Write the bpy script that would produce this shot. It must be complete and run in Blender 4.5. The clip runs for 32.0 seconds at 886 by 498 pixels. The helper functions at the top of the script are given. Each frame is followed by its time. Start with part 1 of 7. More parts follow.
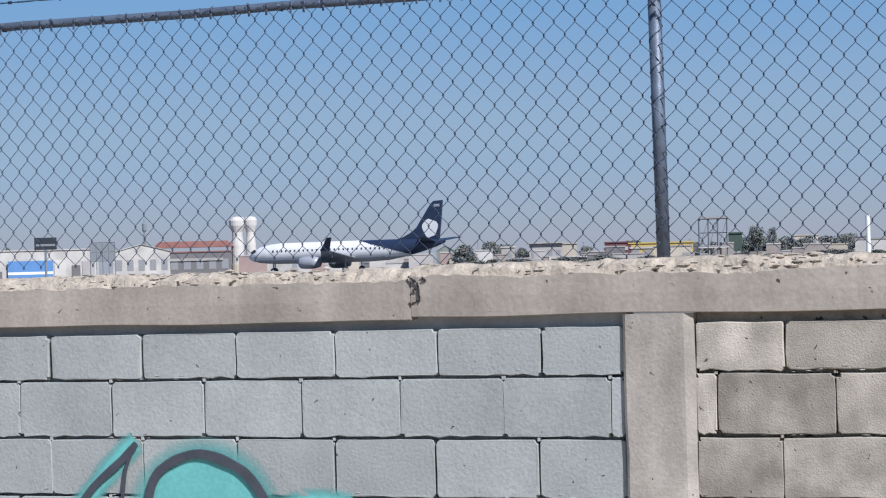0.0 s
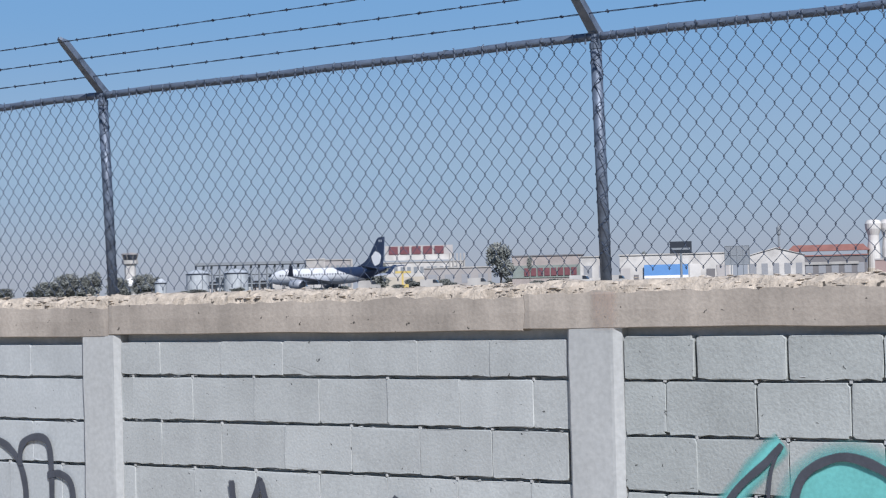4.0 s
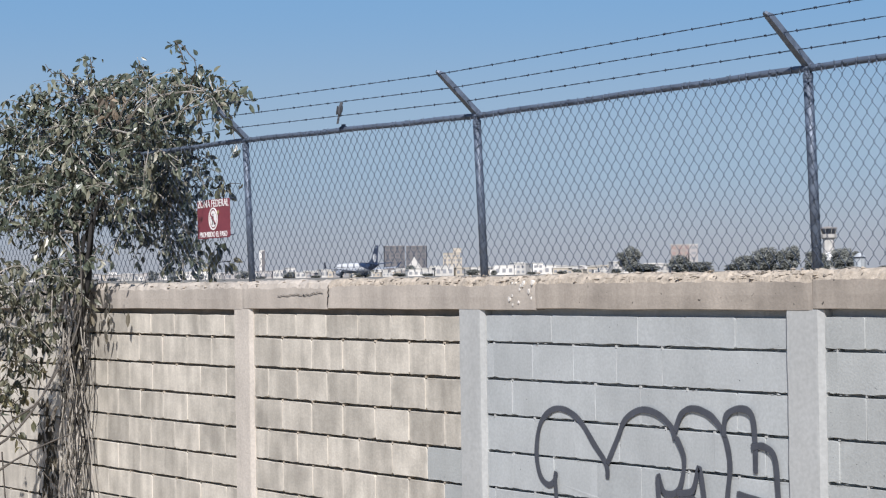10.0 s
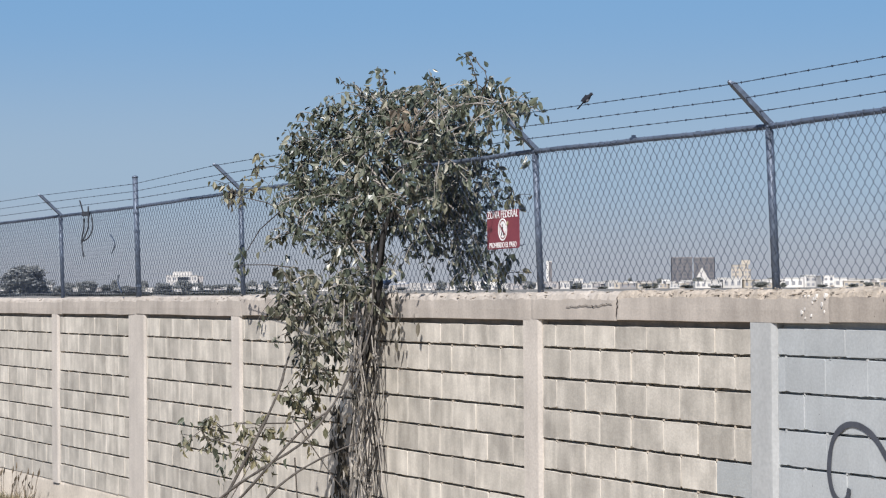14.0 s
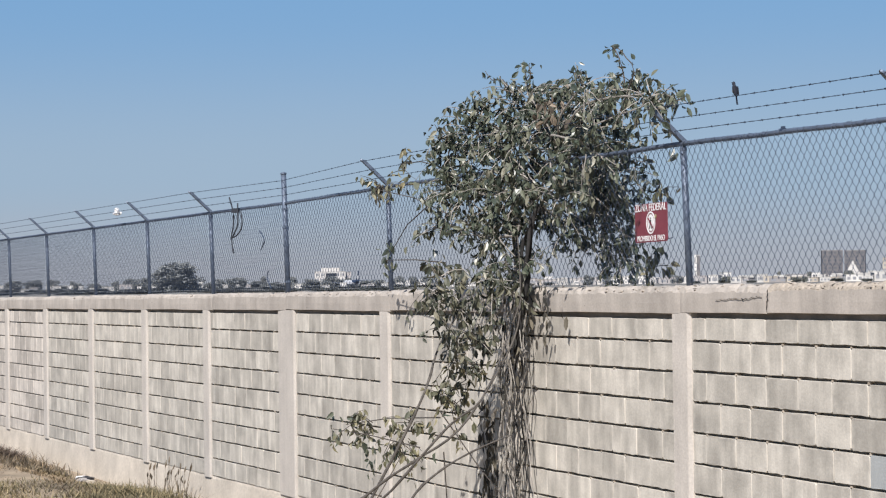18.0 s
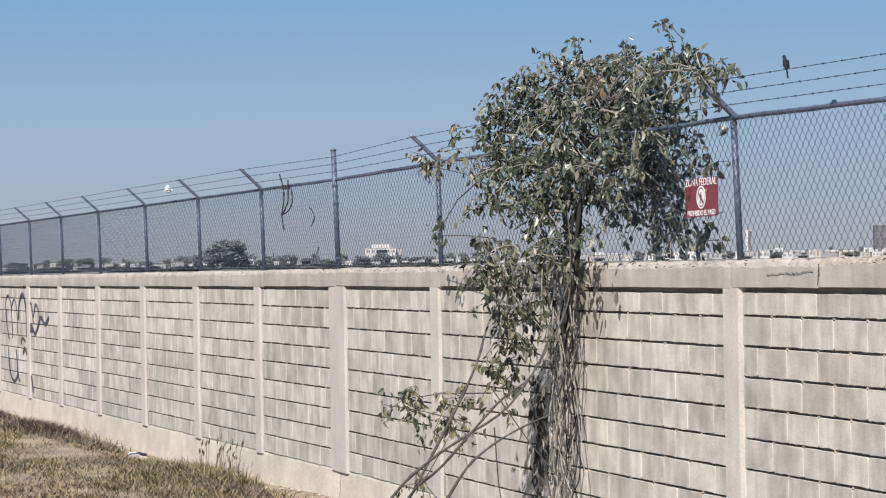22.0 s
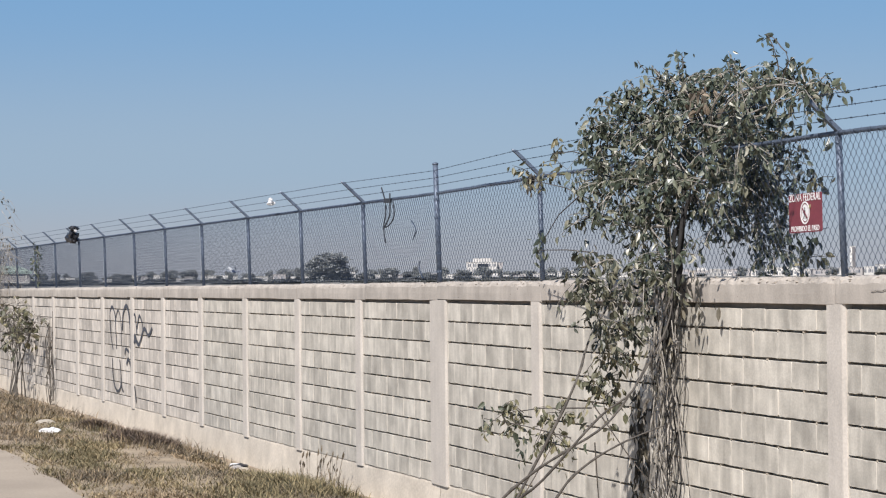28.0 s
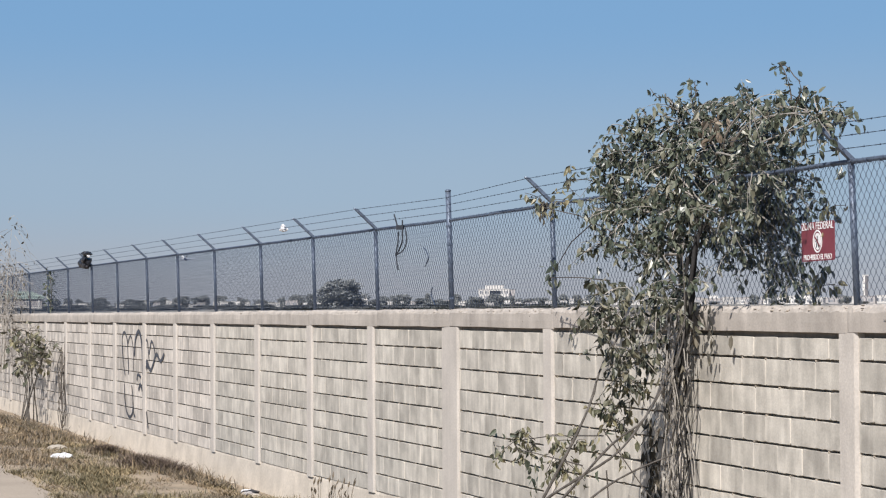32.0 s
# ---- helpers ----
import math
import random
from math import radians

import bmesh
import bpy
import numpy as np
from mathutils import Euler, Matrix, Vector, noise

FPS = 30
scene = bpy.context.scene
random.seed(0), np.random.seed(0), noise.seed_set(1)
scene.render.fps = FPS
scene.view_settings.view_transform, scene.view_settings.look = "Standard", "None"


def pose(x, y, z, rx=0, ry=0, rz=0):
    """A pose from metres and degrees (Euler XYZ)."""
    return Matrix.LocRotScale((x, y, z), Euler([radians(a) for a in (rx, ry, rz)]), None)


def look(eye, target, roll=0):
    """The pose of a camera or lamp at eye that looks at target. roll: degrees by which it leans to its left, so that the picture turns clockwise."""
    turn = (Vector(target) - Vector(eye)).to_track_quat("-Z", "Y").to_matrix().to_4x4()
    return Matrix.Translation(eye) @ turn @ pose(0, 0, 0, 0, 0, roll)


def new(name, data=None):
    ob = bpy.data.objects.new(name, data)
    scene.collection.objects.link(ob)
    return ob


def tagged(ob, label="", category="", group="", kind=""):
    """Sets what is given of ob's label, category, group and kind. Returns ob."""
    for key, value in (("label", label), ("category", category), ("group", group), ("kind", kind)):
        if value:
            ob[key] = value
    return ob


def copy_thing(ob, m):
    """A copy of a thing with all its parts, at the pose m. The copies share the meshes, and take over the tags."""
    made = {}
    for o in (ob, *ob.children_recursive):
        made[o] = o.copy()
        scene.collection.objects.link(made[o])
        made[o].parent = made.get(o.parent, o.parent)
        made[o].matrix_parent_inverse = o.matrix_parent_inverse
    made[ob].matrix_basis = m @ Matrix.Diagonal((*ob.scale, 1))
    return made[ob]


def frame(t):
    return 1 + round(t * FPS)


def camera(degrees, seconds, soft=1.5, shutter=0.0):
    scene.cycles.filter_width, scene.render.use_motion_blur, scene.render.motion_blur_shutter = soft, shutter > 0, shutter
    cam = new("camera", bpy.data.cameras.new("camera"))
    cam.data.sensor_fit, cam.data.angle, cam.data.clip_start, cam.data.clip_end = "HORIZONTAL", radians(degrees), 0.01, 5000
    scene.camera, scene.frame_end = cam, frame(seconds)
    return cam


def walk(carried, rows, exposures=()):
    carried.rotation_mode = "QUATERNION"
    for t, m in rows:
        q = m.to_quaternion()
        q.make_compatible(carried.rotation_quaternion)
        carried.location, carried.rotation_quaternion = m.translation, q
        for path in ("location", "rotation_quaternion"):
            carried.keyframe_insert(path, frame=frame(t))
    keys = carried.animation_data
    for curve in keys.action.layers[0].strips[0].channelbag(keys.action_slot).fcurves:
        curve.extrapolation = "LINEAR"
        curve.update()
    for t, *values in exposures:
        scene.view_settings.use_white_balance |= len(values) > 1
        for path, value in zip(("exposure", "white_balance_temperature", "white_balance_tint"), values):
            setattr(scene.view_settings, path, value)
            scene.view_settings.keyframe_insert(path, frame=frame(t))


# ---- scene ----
cam = camera(24.007, 32.0, soft=1.2, shutter=0.0)
# seconds, turn to the left of the wall's normal, tilt up, lean (degrees), eye
PATH = [
    (0, 19.072, 0.507, -1.572, 0.080, -7.227, 2.318),
    (0.5, 21.282, 0.683, -1.756, 0.072, -7.223, 2.317),
    (1, 23.615, 0.877, -1.739, 0.065, -7.220, 2.315),
    (1.5, 26.017, 1.017, -1.750, 0.057, -7.217, 2.314),
    (2, 28.387, 1.121, -1.793, 0.050, -7.214, 2.312),
    (2.5, 30.589, 1.144, -1.746, 0.042, -7.211, 2.311),
    (3, 32.603, 1.164, -1.705, 0.035, -7.207, 2.309),
    (3.5, 34.483, 1.143, -1.568, 0.027, -7.204, 2.307),
    (5.5, 42.088, 0.618, -1.146, 0.010, -7.204, 2.305),
    (6, 43.906, 0.466, -1.069, 0.007, -7.204, 2.305),
    (6.5, 45.575, 0.338, -0.992, 0.004, -7.205, 2.304),
    (7, 47.205, 0.291, -0.882, 0.001, -7.206, 2.304),
    (7.5, 48.871, 0.321, -0.859, -0.002, -7.207, 2.304),
    (8, 50.496, 0.416, -0.844, -0.006, -7.208, 2.304),
    (8.5, 52.001, 0.499, -0.873, -0.007, -7.209, 2.304),
    (9, 53.286, 0.574, -0.985, -0.009, -7.210, 2.305),
    (9.5, 54.384, 0.647, -0.939, -0.010, -7.212, 2.306),
    (10, 55.409, 0.727, -0.894, -0.012, -7.213, 2.307),
    (10.5, 56.371, 0.789, -0.822, -0.014, -7.214, 2.308),
    (11, 57.497, 0.849, -0.747, -0.015, -7.216, 2.309),
    (11.5, 58.672, 0.923, -0.767, -0.017, -7.217, 2.309),
    (12, 59.801, 1.012, -0.751, -0.018, -7.218, 2.310),
    (12.5, 60.847, 1.124, -0.673, -0.023, -7.218, 2.310),
    (13, 61.773, 1.209, -0.601, -0.027, -7.217, 2.309),
    (13.5, 62.559, 1.199, -0.494, -0.032, -7.217, 2.309),
    (14, 63.282, 1.117, -0.427, -0.036, -7.216, 2.309),
    (14.5, 63.961, 1.021, -0.401, -0.041, -7.216, 2.308),
    (15, 64.584, 0.950, -0.392, -0.045, -7.215, 2.308),
    (15.5, 65.119, 0.942, -0.367, -0.049, -7.215, 2.307),
    (17.5, 66.871, 1.172, -0.568, -0.052, -7.214, 2.304),
    (18, 67.320, 1.022, -0.736, -0.052, -7.214, 2.303),
    (18.5, 67.693, 0.811, -0.807, -0.051, -7.213, 2.303),
    (19, 67.953, 0.633, -0.848, -0.051, -7.213, 2.302),
    (19.5, 68.080, 0.537, -0.838, -0.051, -7.213, 2.301),
    (20, 68.148, 0.507, -0.839, -0.050, -7.213, 2.300),
    (20.5, 68.240, 0.491, -0.843, -0.049, -7.213, 2.299),
    (21, 68.383, 0.441, -0.894, -0.049, -7.212, 2.299),
    (21.5, 68.539, 0.392, -0.891, -0.048, -7.212, 2.299),
    (22, 68.714, 0.390, -0.941, -0.048, -7.212, 2.298),
    (22.5, 68.897, 0.455, -0.981, -0.047, -7.212, 2.298),
    (23, 69.165, 0.584, -1.043, -0.046, -7.211, 2.297),
    (23.5, 69.546, 0.697, -1.109, -0.046, -7.211, 2.297),
    (24, 69.987, 0.776, -1.163, -0.045, -7.211, 2.296),
    (24.5, 70.386, 0.837, -1.233, -0.046, -7.211, 2.296),
    (25, 70.629, 0.897, -1.216, -0.047, -7.211, 2.296),
    (25.5, 70.726, 0.940, -1.227, -0.048, -7.211, 2.296),
    (27.5, 71.250, 0.838, -0.677, -0.051, -7.211, 2.297),
    (28, 71.493, 0.812, -0.544, -0.052, -7.211, 2.297),
    (28.5, 71.721, 0.855, -0.375, -0.051, -7.212, 2.297),
    (29, 71.879, 0.937, -0.305, -0.049, -7.213, 2.297),
    (29.5, 71.971, 1.047, -0.310, -0.048, -7.213, 2.297),
    (30, 72.001, 1.173, -0.304, -0.046, -7.214, 2.297),
    (30.5, 71.995, 1.307, -0.312, -0.045, -7.214, 2.297),
    (31, 71.952, 1.420, -0.266, -0.043, -7.215, 2.298),
    (31.5, 71.897, 1.502, -0.291, -0.042, -7.215, 2.298),
    (32, 71.825, 1.552, -0.303, -0.041, -7.216, 2.298),
]


def row_pose(yaw, tilt, lean, x, y, z):
    a, b = radians(yaw), radians(tilt)
    eye = Vector((x, y, z))
    ahead = Vector((-math.sin(a) * math.cos(b), math.cos(a) * math.cos(b), math.sin(b)))
    return look(eye, eye + ahead, lean)


walk(cam, [(t, row_pose(*r)) for t, *r in PATH],
     [(0.0, 0.12, 5960, 13), (3.0, 0.12, 5950, 13), (6.0, 0.15, 6080, 13), (10.0, 0.18, 6270, 13), (15.0, 0.19, 6340, 13), (20.0, 0.19, 6400, 13), (32.0, 0.18, 6430, 13)])

# ---- light ----
SUN_EL, SUN_AZ = radians(42), radians(53)        # height, and how far it stands to the right of the wall's normal
to_sun = Vector((math.sin(SUN_AZ) * math.cos(SUN_EL), -math.cos(SUN_AZ) * math.cos(SUN_EL), math.sin(SUN_EL)))
sun_data = bpy.data.lights.new("sun", "SUN")
sun_data.energy, sun_data.angle, sun_data.color = 5.5, radians(0.53), (1.0, 0.955, 0.89)
sun = new("sun", sun_data)
sun.matrix_world = look(to_sun * 50, (0, 0, 0))

world = bpy.data.worlds.new("sky")
scene.world = world
world.use_nodes = True
wn, wl = world.node_tree.nodes, world.node_tree.links
sky = wn.new("ShaderNodeTexSky")
sky.sky_type, sky.sun_disc = "NISHITA", False
sky.sun_elevation = SUN_EL
sky.sun_rotation = math.atan2(to_sun.x, to_sun.y)
sky.air_density, sky.dust_density, sky.ozone_density = 1.0, 1.0, 1.5
wn["Background"].inputs["Strength"].default_value = 0.089
# town haze: the low sky fades into a dull grey
wc = wn.new("ShaderNodeTexCoord")
sep = wn.new("ShaderNodeSeparateXYZ")
ramp = wn.new("ShaderNodeValToRGB")
hz = wn.new("ShaderNodeMix")
hz.data_type = "RGBA"
wl.new(wc.outputs["Generated"], sep.inputs[0])
wl.new(sep.outputs["Z"], ramp.inputs[0])
e = ramp.color_ramp.elements
ramp.color_ramp.interpolation = "EASE"
e[0].position, e[0].color = 0.0, (4.0, 4.3, 4.9, 1)
e[1].position, e[1].color = 0.36, (0.72, 1.85, 3.9, 1)
m1 = e.new(0.055)
m1.color = (2.98, 4.25, 5.72, 1)
m2 = e.new(0.14)
m2.color = (1.77, 3.65, 6.1, 1)
m3 = e.new(1.0)
m3.color = (0.45, 1.05, 2.7, 1)
wl.new(sky.outputs[0], hz.inputs[6])
wl.new(ramp.outputs[0], hz.inputs[7])
hz.inputs[0].default_value = 0.85
wl.new(hz.outputs[2], wn["Background"].inputs[0])


# ---- materials ----
def mat(name, col, rough=0.8, metal=0.0, dark=0.7, scale=6.0, bump=0.3, grain=60.0, spread=0.0, streak=0.0, island=None, pits=0.0, hole=0.05, isle=0.0, edge=0.0):
    """Noise at two scales over a base colour; spread: change from piece to piece; streak: upright runs of stain."""
    m = bpy.data.materials.new(name)
    m.use_nodes = True
    n, l = m.node_tree.nodes, m.node_tree.links
    bsdf = n["Principled BSDF"]
    bsdf.inputs["Roughness"].default_value, bsdf.inputs["Metallic"].default_value = rough, metal
    tc, info, add = n.new("ShaderNodeTexCoord"), n.new("ShaderNodeObjectInfo"), n.new("ShaderNodeVectorMath")
    mul = n.new("ShaderNodeMath")
    mul.operation, mul.inputs[1].default_value = "MULTIPLY", 57.0
    l.new(info.outputs["Random"], mul.inputs[0])
    l.new(tc.outputs["Object"], add.inputs[0])
    l.new(mul.outputs[0], add.inputs[1])
    big, fine = n.new("ShaderNodeTexNoise"), n.new("ShaderNodeTexNoise")
    big.inputs["Scale"].default_value, big.inputs["Detail"].default_value = scale, 5
    fine.inputs["Scale"].default_value, fine.inputs["Detail"].default_value = grain, 3
    l.new(add.outputs[0], big.inputs["Vector"])
    l.new(add.outputs[0], fine.inputs["Vector"])
    base = n.new("ShaderNodeMix")
    base.data_type = "RGBA"
    base.inputs[6].default_value = (*[c * dark for c in col], 1)
    base.inputs[7].default_value = (*col, 1)
    span = n.new("ShaderNodeMapRange")
    span.inputs[1].default_value, span.inputs[2].default_value = 0.32, 0.68
    l.new(big.outputs["Fac"], span.inputs[0])
    l.new(span.outputs[0], base.inputs[0])
    out = base.outputs[2]

    def times(src, socket, low, high):
        r, mx = n.new("ShaderNodeMapRange"), n.new("ShaderNodeMix")
        r.inputs[1].default_value, r.inputs[2].default_value, r.inputs[3].default_value, r.inputs[4].default_value = 0.3, 0.7, low, high
        mx.data_type, mx.blend_type = "RGBA", "MULTIPLY"
        mx.inputs[0].default_value = 1.0
        l.new(socket, r.inputs[0])
        l.new(src, mx.inputs[6])
        l.new(r.outputs[0], mx.inputs[7])
        return mx.outputs[2]

    out = times(out, fine.outputs["Fac"], 0.9, 1.06)
    if streak:
        mp, st = n.new("ShaderNodeMapping"), n.new("ShaderNodeTexNoise")
        mp.inputs["Scale"].default_value = (11, 11, 1.3)
        st.inputs["Scale"].default_value, st.inputs["Detail"].default_value = 1.0, 4
        l.new(add.outputs[0], mp.inputs[0])
        l.new(mp.outputs[0], st.inputs["Vector"])
        out = times(out, st.outputs["Fac"], 1 - streak, 1 + streak * 0.5)
    if spread:
        out = times(out, info.outputs["Random"], 1 - spread, 1 + spread * 0.5)
    if isle:
        out = times(out, n.new("ShaderNodeNewGeometry").outputs["Random Per Island"], 1 - isle, 1 + isle * 0.5)
    if island:
        geo, rp = n.new("ShaderNodeNewGeometry"), n.new("ShaderNodeValToRGB")
        els = rp.color_ramp.elements
        for k, (pos, c) in enumerate(island):
            el = els[k] if k < 2 else els.new(pos)
            el.position, el.color = pos, (*c, 1)
        l.new(geo.outputs["Random Per Island"], rp.inputs[0])
        out = times(rp.outputs[0], fine.outputs["Fac"], 0.85, 1.1)
    if edge:
        # mortar smeared pale along the joints, ragged, wider at the upright ones
        uv, cut_uv, rag = n.new("ShaderNodeUVMap"), n.new("ShaderNodeSeparateXYZ"), n.new("ShaderNodeTexNoise")
        uv.uv_map = "face"
        rag.inputs["Scale"].default_value, rag.inputs["Detail"].default_value = 14, 4
        l.new(add.outputs[0], rag.inputs["Vector"])
        l.new(uv.outputs[0], cut_uv.inputs[0])
        near_edge = []
        for axis, reach in ((0, 0.09), (1, 0.06)):
            off, ab, jog, rg = (n.new("ShaderNodeMath") for _ in range(4))
            off.operation, off.inputs[1].default_value = "SUBTRACT", 0.5
            ab.operation = "ABSOLUTE"
            jog.operation, jog.inputs[1].default_value = "MULTIPLY_ADD", 0.34 if axis == 0 else 0.3
            rg.operation = "ADD"
            l.new(cut_uv.outputs[axis], off.inputs[0])
            l.new(off.outputs[0], ab.inputs[0])
            l.new(rag.outputs["Fac"], jog.inputs[0])
            l.new(ab.outputs[0], jog.inputs[2])
            mr = n.new("ShaderNodeMapRange")
            mr.interpolation_type = "SMOOTHSTEP"
            mr.inputs[1].default_value, mr.inputs[2].default_value = 0.5 + 0.165 - reach, 0.5 + 0.165
            l.new(jog.outputs[0], mr.inputs[0])
            near_edge.append(mr.outputs[0])
        top = n.new("ShaderNodeMath")
        top.operation = "MAXIMUM"
        l.new(near_edge[0], top.inputs[0])
        l.new(near_edge[1], top.inputs[1])
        amount, pale = n.new("ShaderNodeMath"), n.new("ShaderNodeMix")
        amount.operation, amount.inputs[1].default_value = "MULTIPLY", edge
        l.new(top.outputs[0], amount.inputs[0])
        pale.data_type = "RGBA"
        pale.inputs[7].default_value = (*[min(0.74, c * 1.06) for c in col], 1)
        l.new(amount.outputs[0], pale.inputs[0])
        l.new(out, pale.inputs[6])
        out = pale.outputs[2]
    if pits:
        # worn pits without relief: the shade inside them is darkened into the colour
        vo, pr = n.new("ShaderNodeTexVoronoi"), n.new("ShaderNodeMapRange")
        wob, vadd = n.new("ShaderNodeVectorMath"), n.new("ShaderNodeTexNoise")
        vadd.inputs["Scale"].default_value = 30
        l.new(add.outputs[0], vadd.inputs["Vector"])
        wob.operation, wob.inputs[2].default_value = "MULTIPLY_ADD", (1, 1, 1)
        wob.inputs[1].default_value = (0.06, 0.06, 0.06)
        l.new(vadd.outputs["Color"], wob.inputs[0])
        l.new(add.outputs[0], wob.inputs[2])
        vo.inputs["Scale"].default_value = pits
        vo.voronoi_dimensions = "2D"
        cut, flat = n.new("ShaderNodeSeparateXYZ"), n.new("ShaderNodeCombineXYZ")
        l.new(wob.outputs[0], cut.inputs[0])
        l.new(cut.outputs[0], flat.inputs[0])
        l.new(cut.outputs[2], flat.inputs[1])
        l.new(flat.outputs[0], vo.inputs["Vector"])
        pr.inputs[1].default_value, pr.inputs[2].default_value, pr.inputs[3].default_value, pr.inputs[4].default_value = hole * 1.1, hole * 1.7, 0.15, 1.0
        sepc, gate, keep = n.new("ShaderNodeSeparateColor"), n.new("ShaderNodeMath"), n.new("ShaderNodeMath")
        l.new(vo.outputs["Color"], sepc.inputs[0])
        gate.operation, gate.inputs[1].default_value = "MULTIPLY", 0.26
        keep.operation = "ADD"
        l.new(sepc.outputs[0], gate.inputs[0])
        l.new(gate.outputs[0], keep.inputs[0])
        l.new(vo.outputs["Distance"], keep.inputs[1])
        l.new(keep.outputs[0], pr.inputs[0])
        px = n.new("ShaderNodeMix")
        px.data_type, px.blend_type = "RGBA", "MULTIPLY"
        px.inputs[0].default_value = 1.0
        l.new(out, px.inputs[6])
        l.new(pr.outputs[0], px.inputs[7])
        out = px.outputs[2]
    l.new(out, bsdf.inputs["Base Color"])
    if bump:
        b = n.new("ShaderNodeBump")
        b.inputs["Strength"].default_value, b.inputs["Distance"].default_value = bump, 0.006
        l.new(fine.outputs["Fac"], b.inputs["Height"])
        l.new(b.outputs[0], bsdf.inputs["Normal"])
    return m


M_BLOCK = mat("raw_block", (0.609, 0.57, 0.494), 0.92, dark=0.68, scale=4.2, bump=0.3, grain=60, spread=0.14, streak=0.2, edge=0.34)
M_ROUGH = mat("rough_block", (0.51, 0.466, 0.395), 0.95, dark=0.56, scale=7, bump=0.45, grain=170, spread=0.26, streak=0.12, pits=20, hole=0.06)
M_PAINT = mat("painted_block", (0.42, 0.441, 0.434), 0.8, dark=0.87, scale=3.5, bump=0.26, grain=85, spread=0.06, streak=0.05, pits=17, hole=0.045)
M_PAINTWARM = mat("greyish_painted_block", (0.38, 0.405, 0.394), 0.8, dark=0.84, scale=3.5, bump=0.38, grain=85, spread=0.07, streak=0.05, pits=17, hole=0.05)
M_PAINTBLUE = mat("bluish_painted_block", (0.428, 0.454, 0.458), 0.8, dark=0.88, scale=3.5, bump=0.1, grain=70, spread=0.05, streak=0.05, pits=14, hole=0.03)
# mortar darkened: shade of the deep joints is put into the colour
M_MORTAR = mat("mortar", (0.27, 0.24, 0.205), 0.95, dark=0.7, bump=0.6, grain=40)
M_MORTAR_P = mat("painted_mortar", (0.44, 0.45, 0.445), 0.9, dark=0.85, bump=0.5, grain=40)
M_PILLAR = mat("pillar_concrete", (0.575, 0.53, 0.47), 0.9, dark=0.85, scale=3, bump=0.4, grain=50, streak=0.08)
M_PILLAR_P = mat("pillar_paint", (0.425, 0.438, 0.432), 0.8, dark=0.92, scale=3, bump=0.12, grain=45, streak=0.07)
M_COPING = mat("coping_concrete", (0.418, 0.373, 0.321), 0.93, dark=0.68, scale=3.0, bump=0.3, grain=60, streak=0.16, pits=13, hole=0.06)
M_BEDPALE = mat("crumbling_mortar", (0.5, 0.435, 0.355), 0.95, dark=0.62, scale=22, bump=1.0, grain=75, pits=19, hole=0.13)
M_PILLARGREY = mat("rough_pillar", (0.43, 0.395, 0.345), 0.95, dark=0.68, scale=5, bump=0.35, grain=90, streak=0.16, pits=14, hole=0.05)
M_COPINGPALE = mat("coping_pale", (0.495, 0.448, 0.392), 0.93, dark=0.74, scale=3.0, bump=0.25, grain=60, streak=0.14, pits=5, hole=0.03)
M_PLINTH = mat("plinth_concrete", (0.65, 0.585, 0.49), 0.95, dark=0.78, scale=2.6, bump=0.8, grain=26, streak=0.05)
M_STEEL = mat("galvanised_steel", (0.142, 0.18, 0.245), 0.5, metal=0.3, dark=0.6, scale=20, bump=0.2, grain=150)
M_WIRE = mat("dull_wire", (0.032, 0.05, 0.088), 0.6, metal=0.0, dark=0.8, scale=9, bump=0)
M_BARB = mat("barbed_steel", (0.045, 0.062, 0.1), 0.6, metal=0.4, dark=0.7, scale=30, bump=0)
M_CRACK = mat("crack_dirt", (0.035, 0.03, 0.027), 0.95, dark=0.6, scale=40, bump=0.3)
M_STAIN = mat("pink_stain", (0.48, 0.39, 0.33), 0.95, dark=0.8, scale=12, bump=0.2)
M_SPRAY = mat("black_spray", (0.065, 0.072, 0.09), 0.7, dark=0.75, scale=12, bump=0.1)
M_TEAL = mat("turquoise_spray", (0.16, 0.50, 0.48), 0.7, dark=0.85, scale=5, bump=0.12)
M_BARK = mat("grey_bark", (0.125, 0.112, 0.098), 0.95, dark=0.5, scale=25, bump=0.8, grain=90)
M_DARKBARK = mat("dark_bark", (0.03, 0.028, 0.027), 0.95, dark=0.5, scale=25, bump=0.8, grain=90)
M_TWIG = mat("dry_twig", (0.10, 0.086, 0.072), 0.95, dark=0.5, scale=25, bump=0.3)
M_PALEVINE = mat("pale_vine", (0.43, 0.4, 0.355), 0.95, dark=0.5, scale=20, bump=0.4)
LEAVES = ((0.0, (0.034, 0.045, 0.034)), (1.0, (0.31, 0.3, 0.24)), (0.4, (0.066, 0.081, 0.057)), (0.75, (0.117, 0.132, 0.092)), (0.92, (0.19, 0.19, 0.14)))
M_LEAF = mat("vine_leaf", (0.1, 0.12, 0.05), 0.38, bump=0, island=LEAVES)
M_LOBELEAF = mat("olive_leaf", (0.12, 0.12, 0.07), 0.45, bump=0, island=((0.0, (0.032, 0.037, 0.026)), (1.0, (0.25, 0.235, 0.17)), (0.5, (0.075, 0.08, 0.054)), (0.85, (0.14, 0.137, 0.095))))
M_DRYLEAF = mat("dry_leaf", (0.1, 0.09, 0.07), 0.9, bump=0, island=((0.0, (0.03, 0.03, 0.026)), (1.0, (0.16, 0.14, 0.1)), (0.6, (0.065, 0.06, 0.048))))
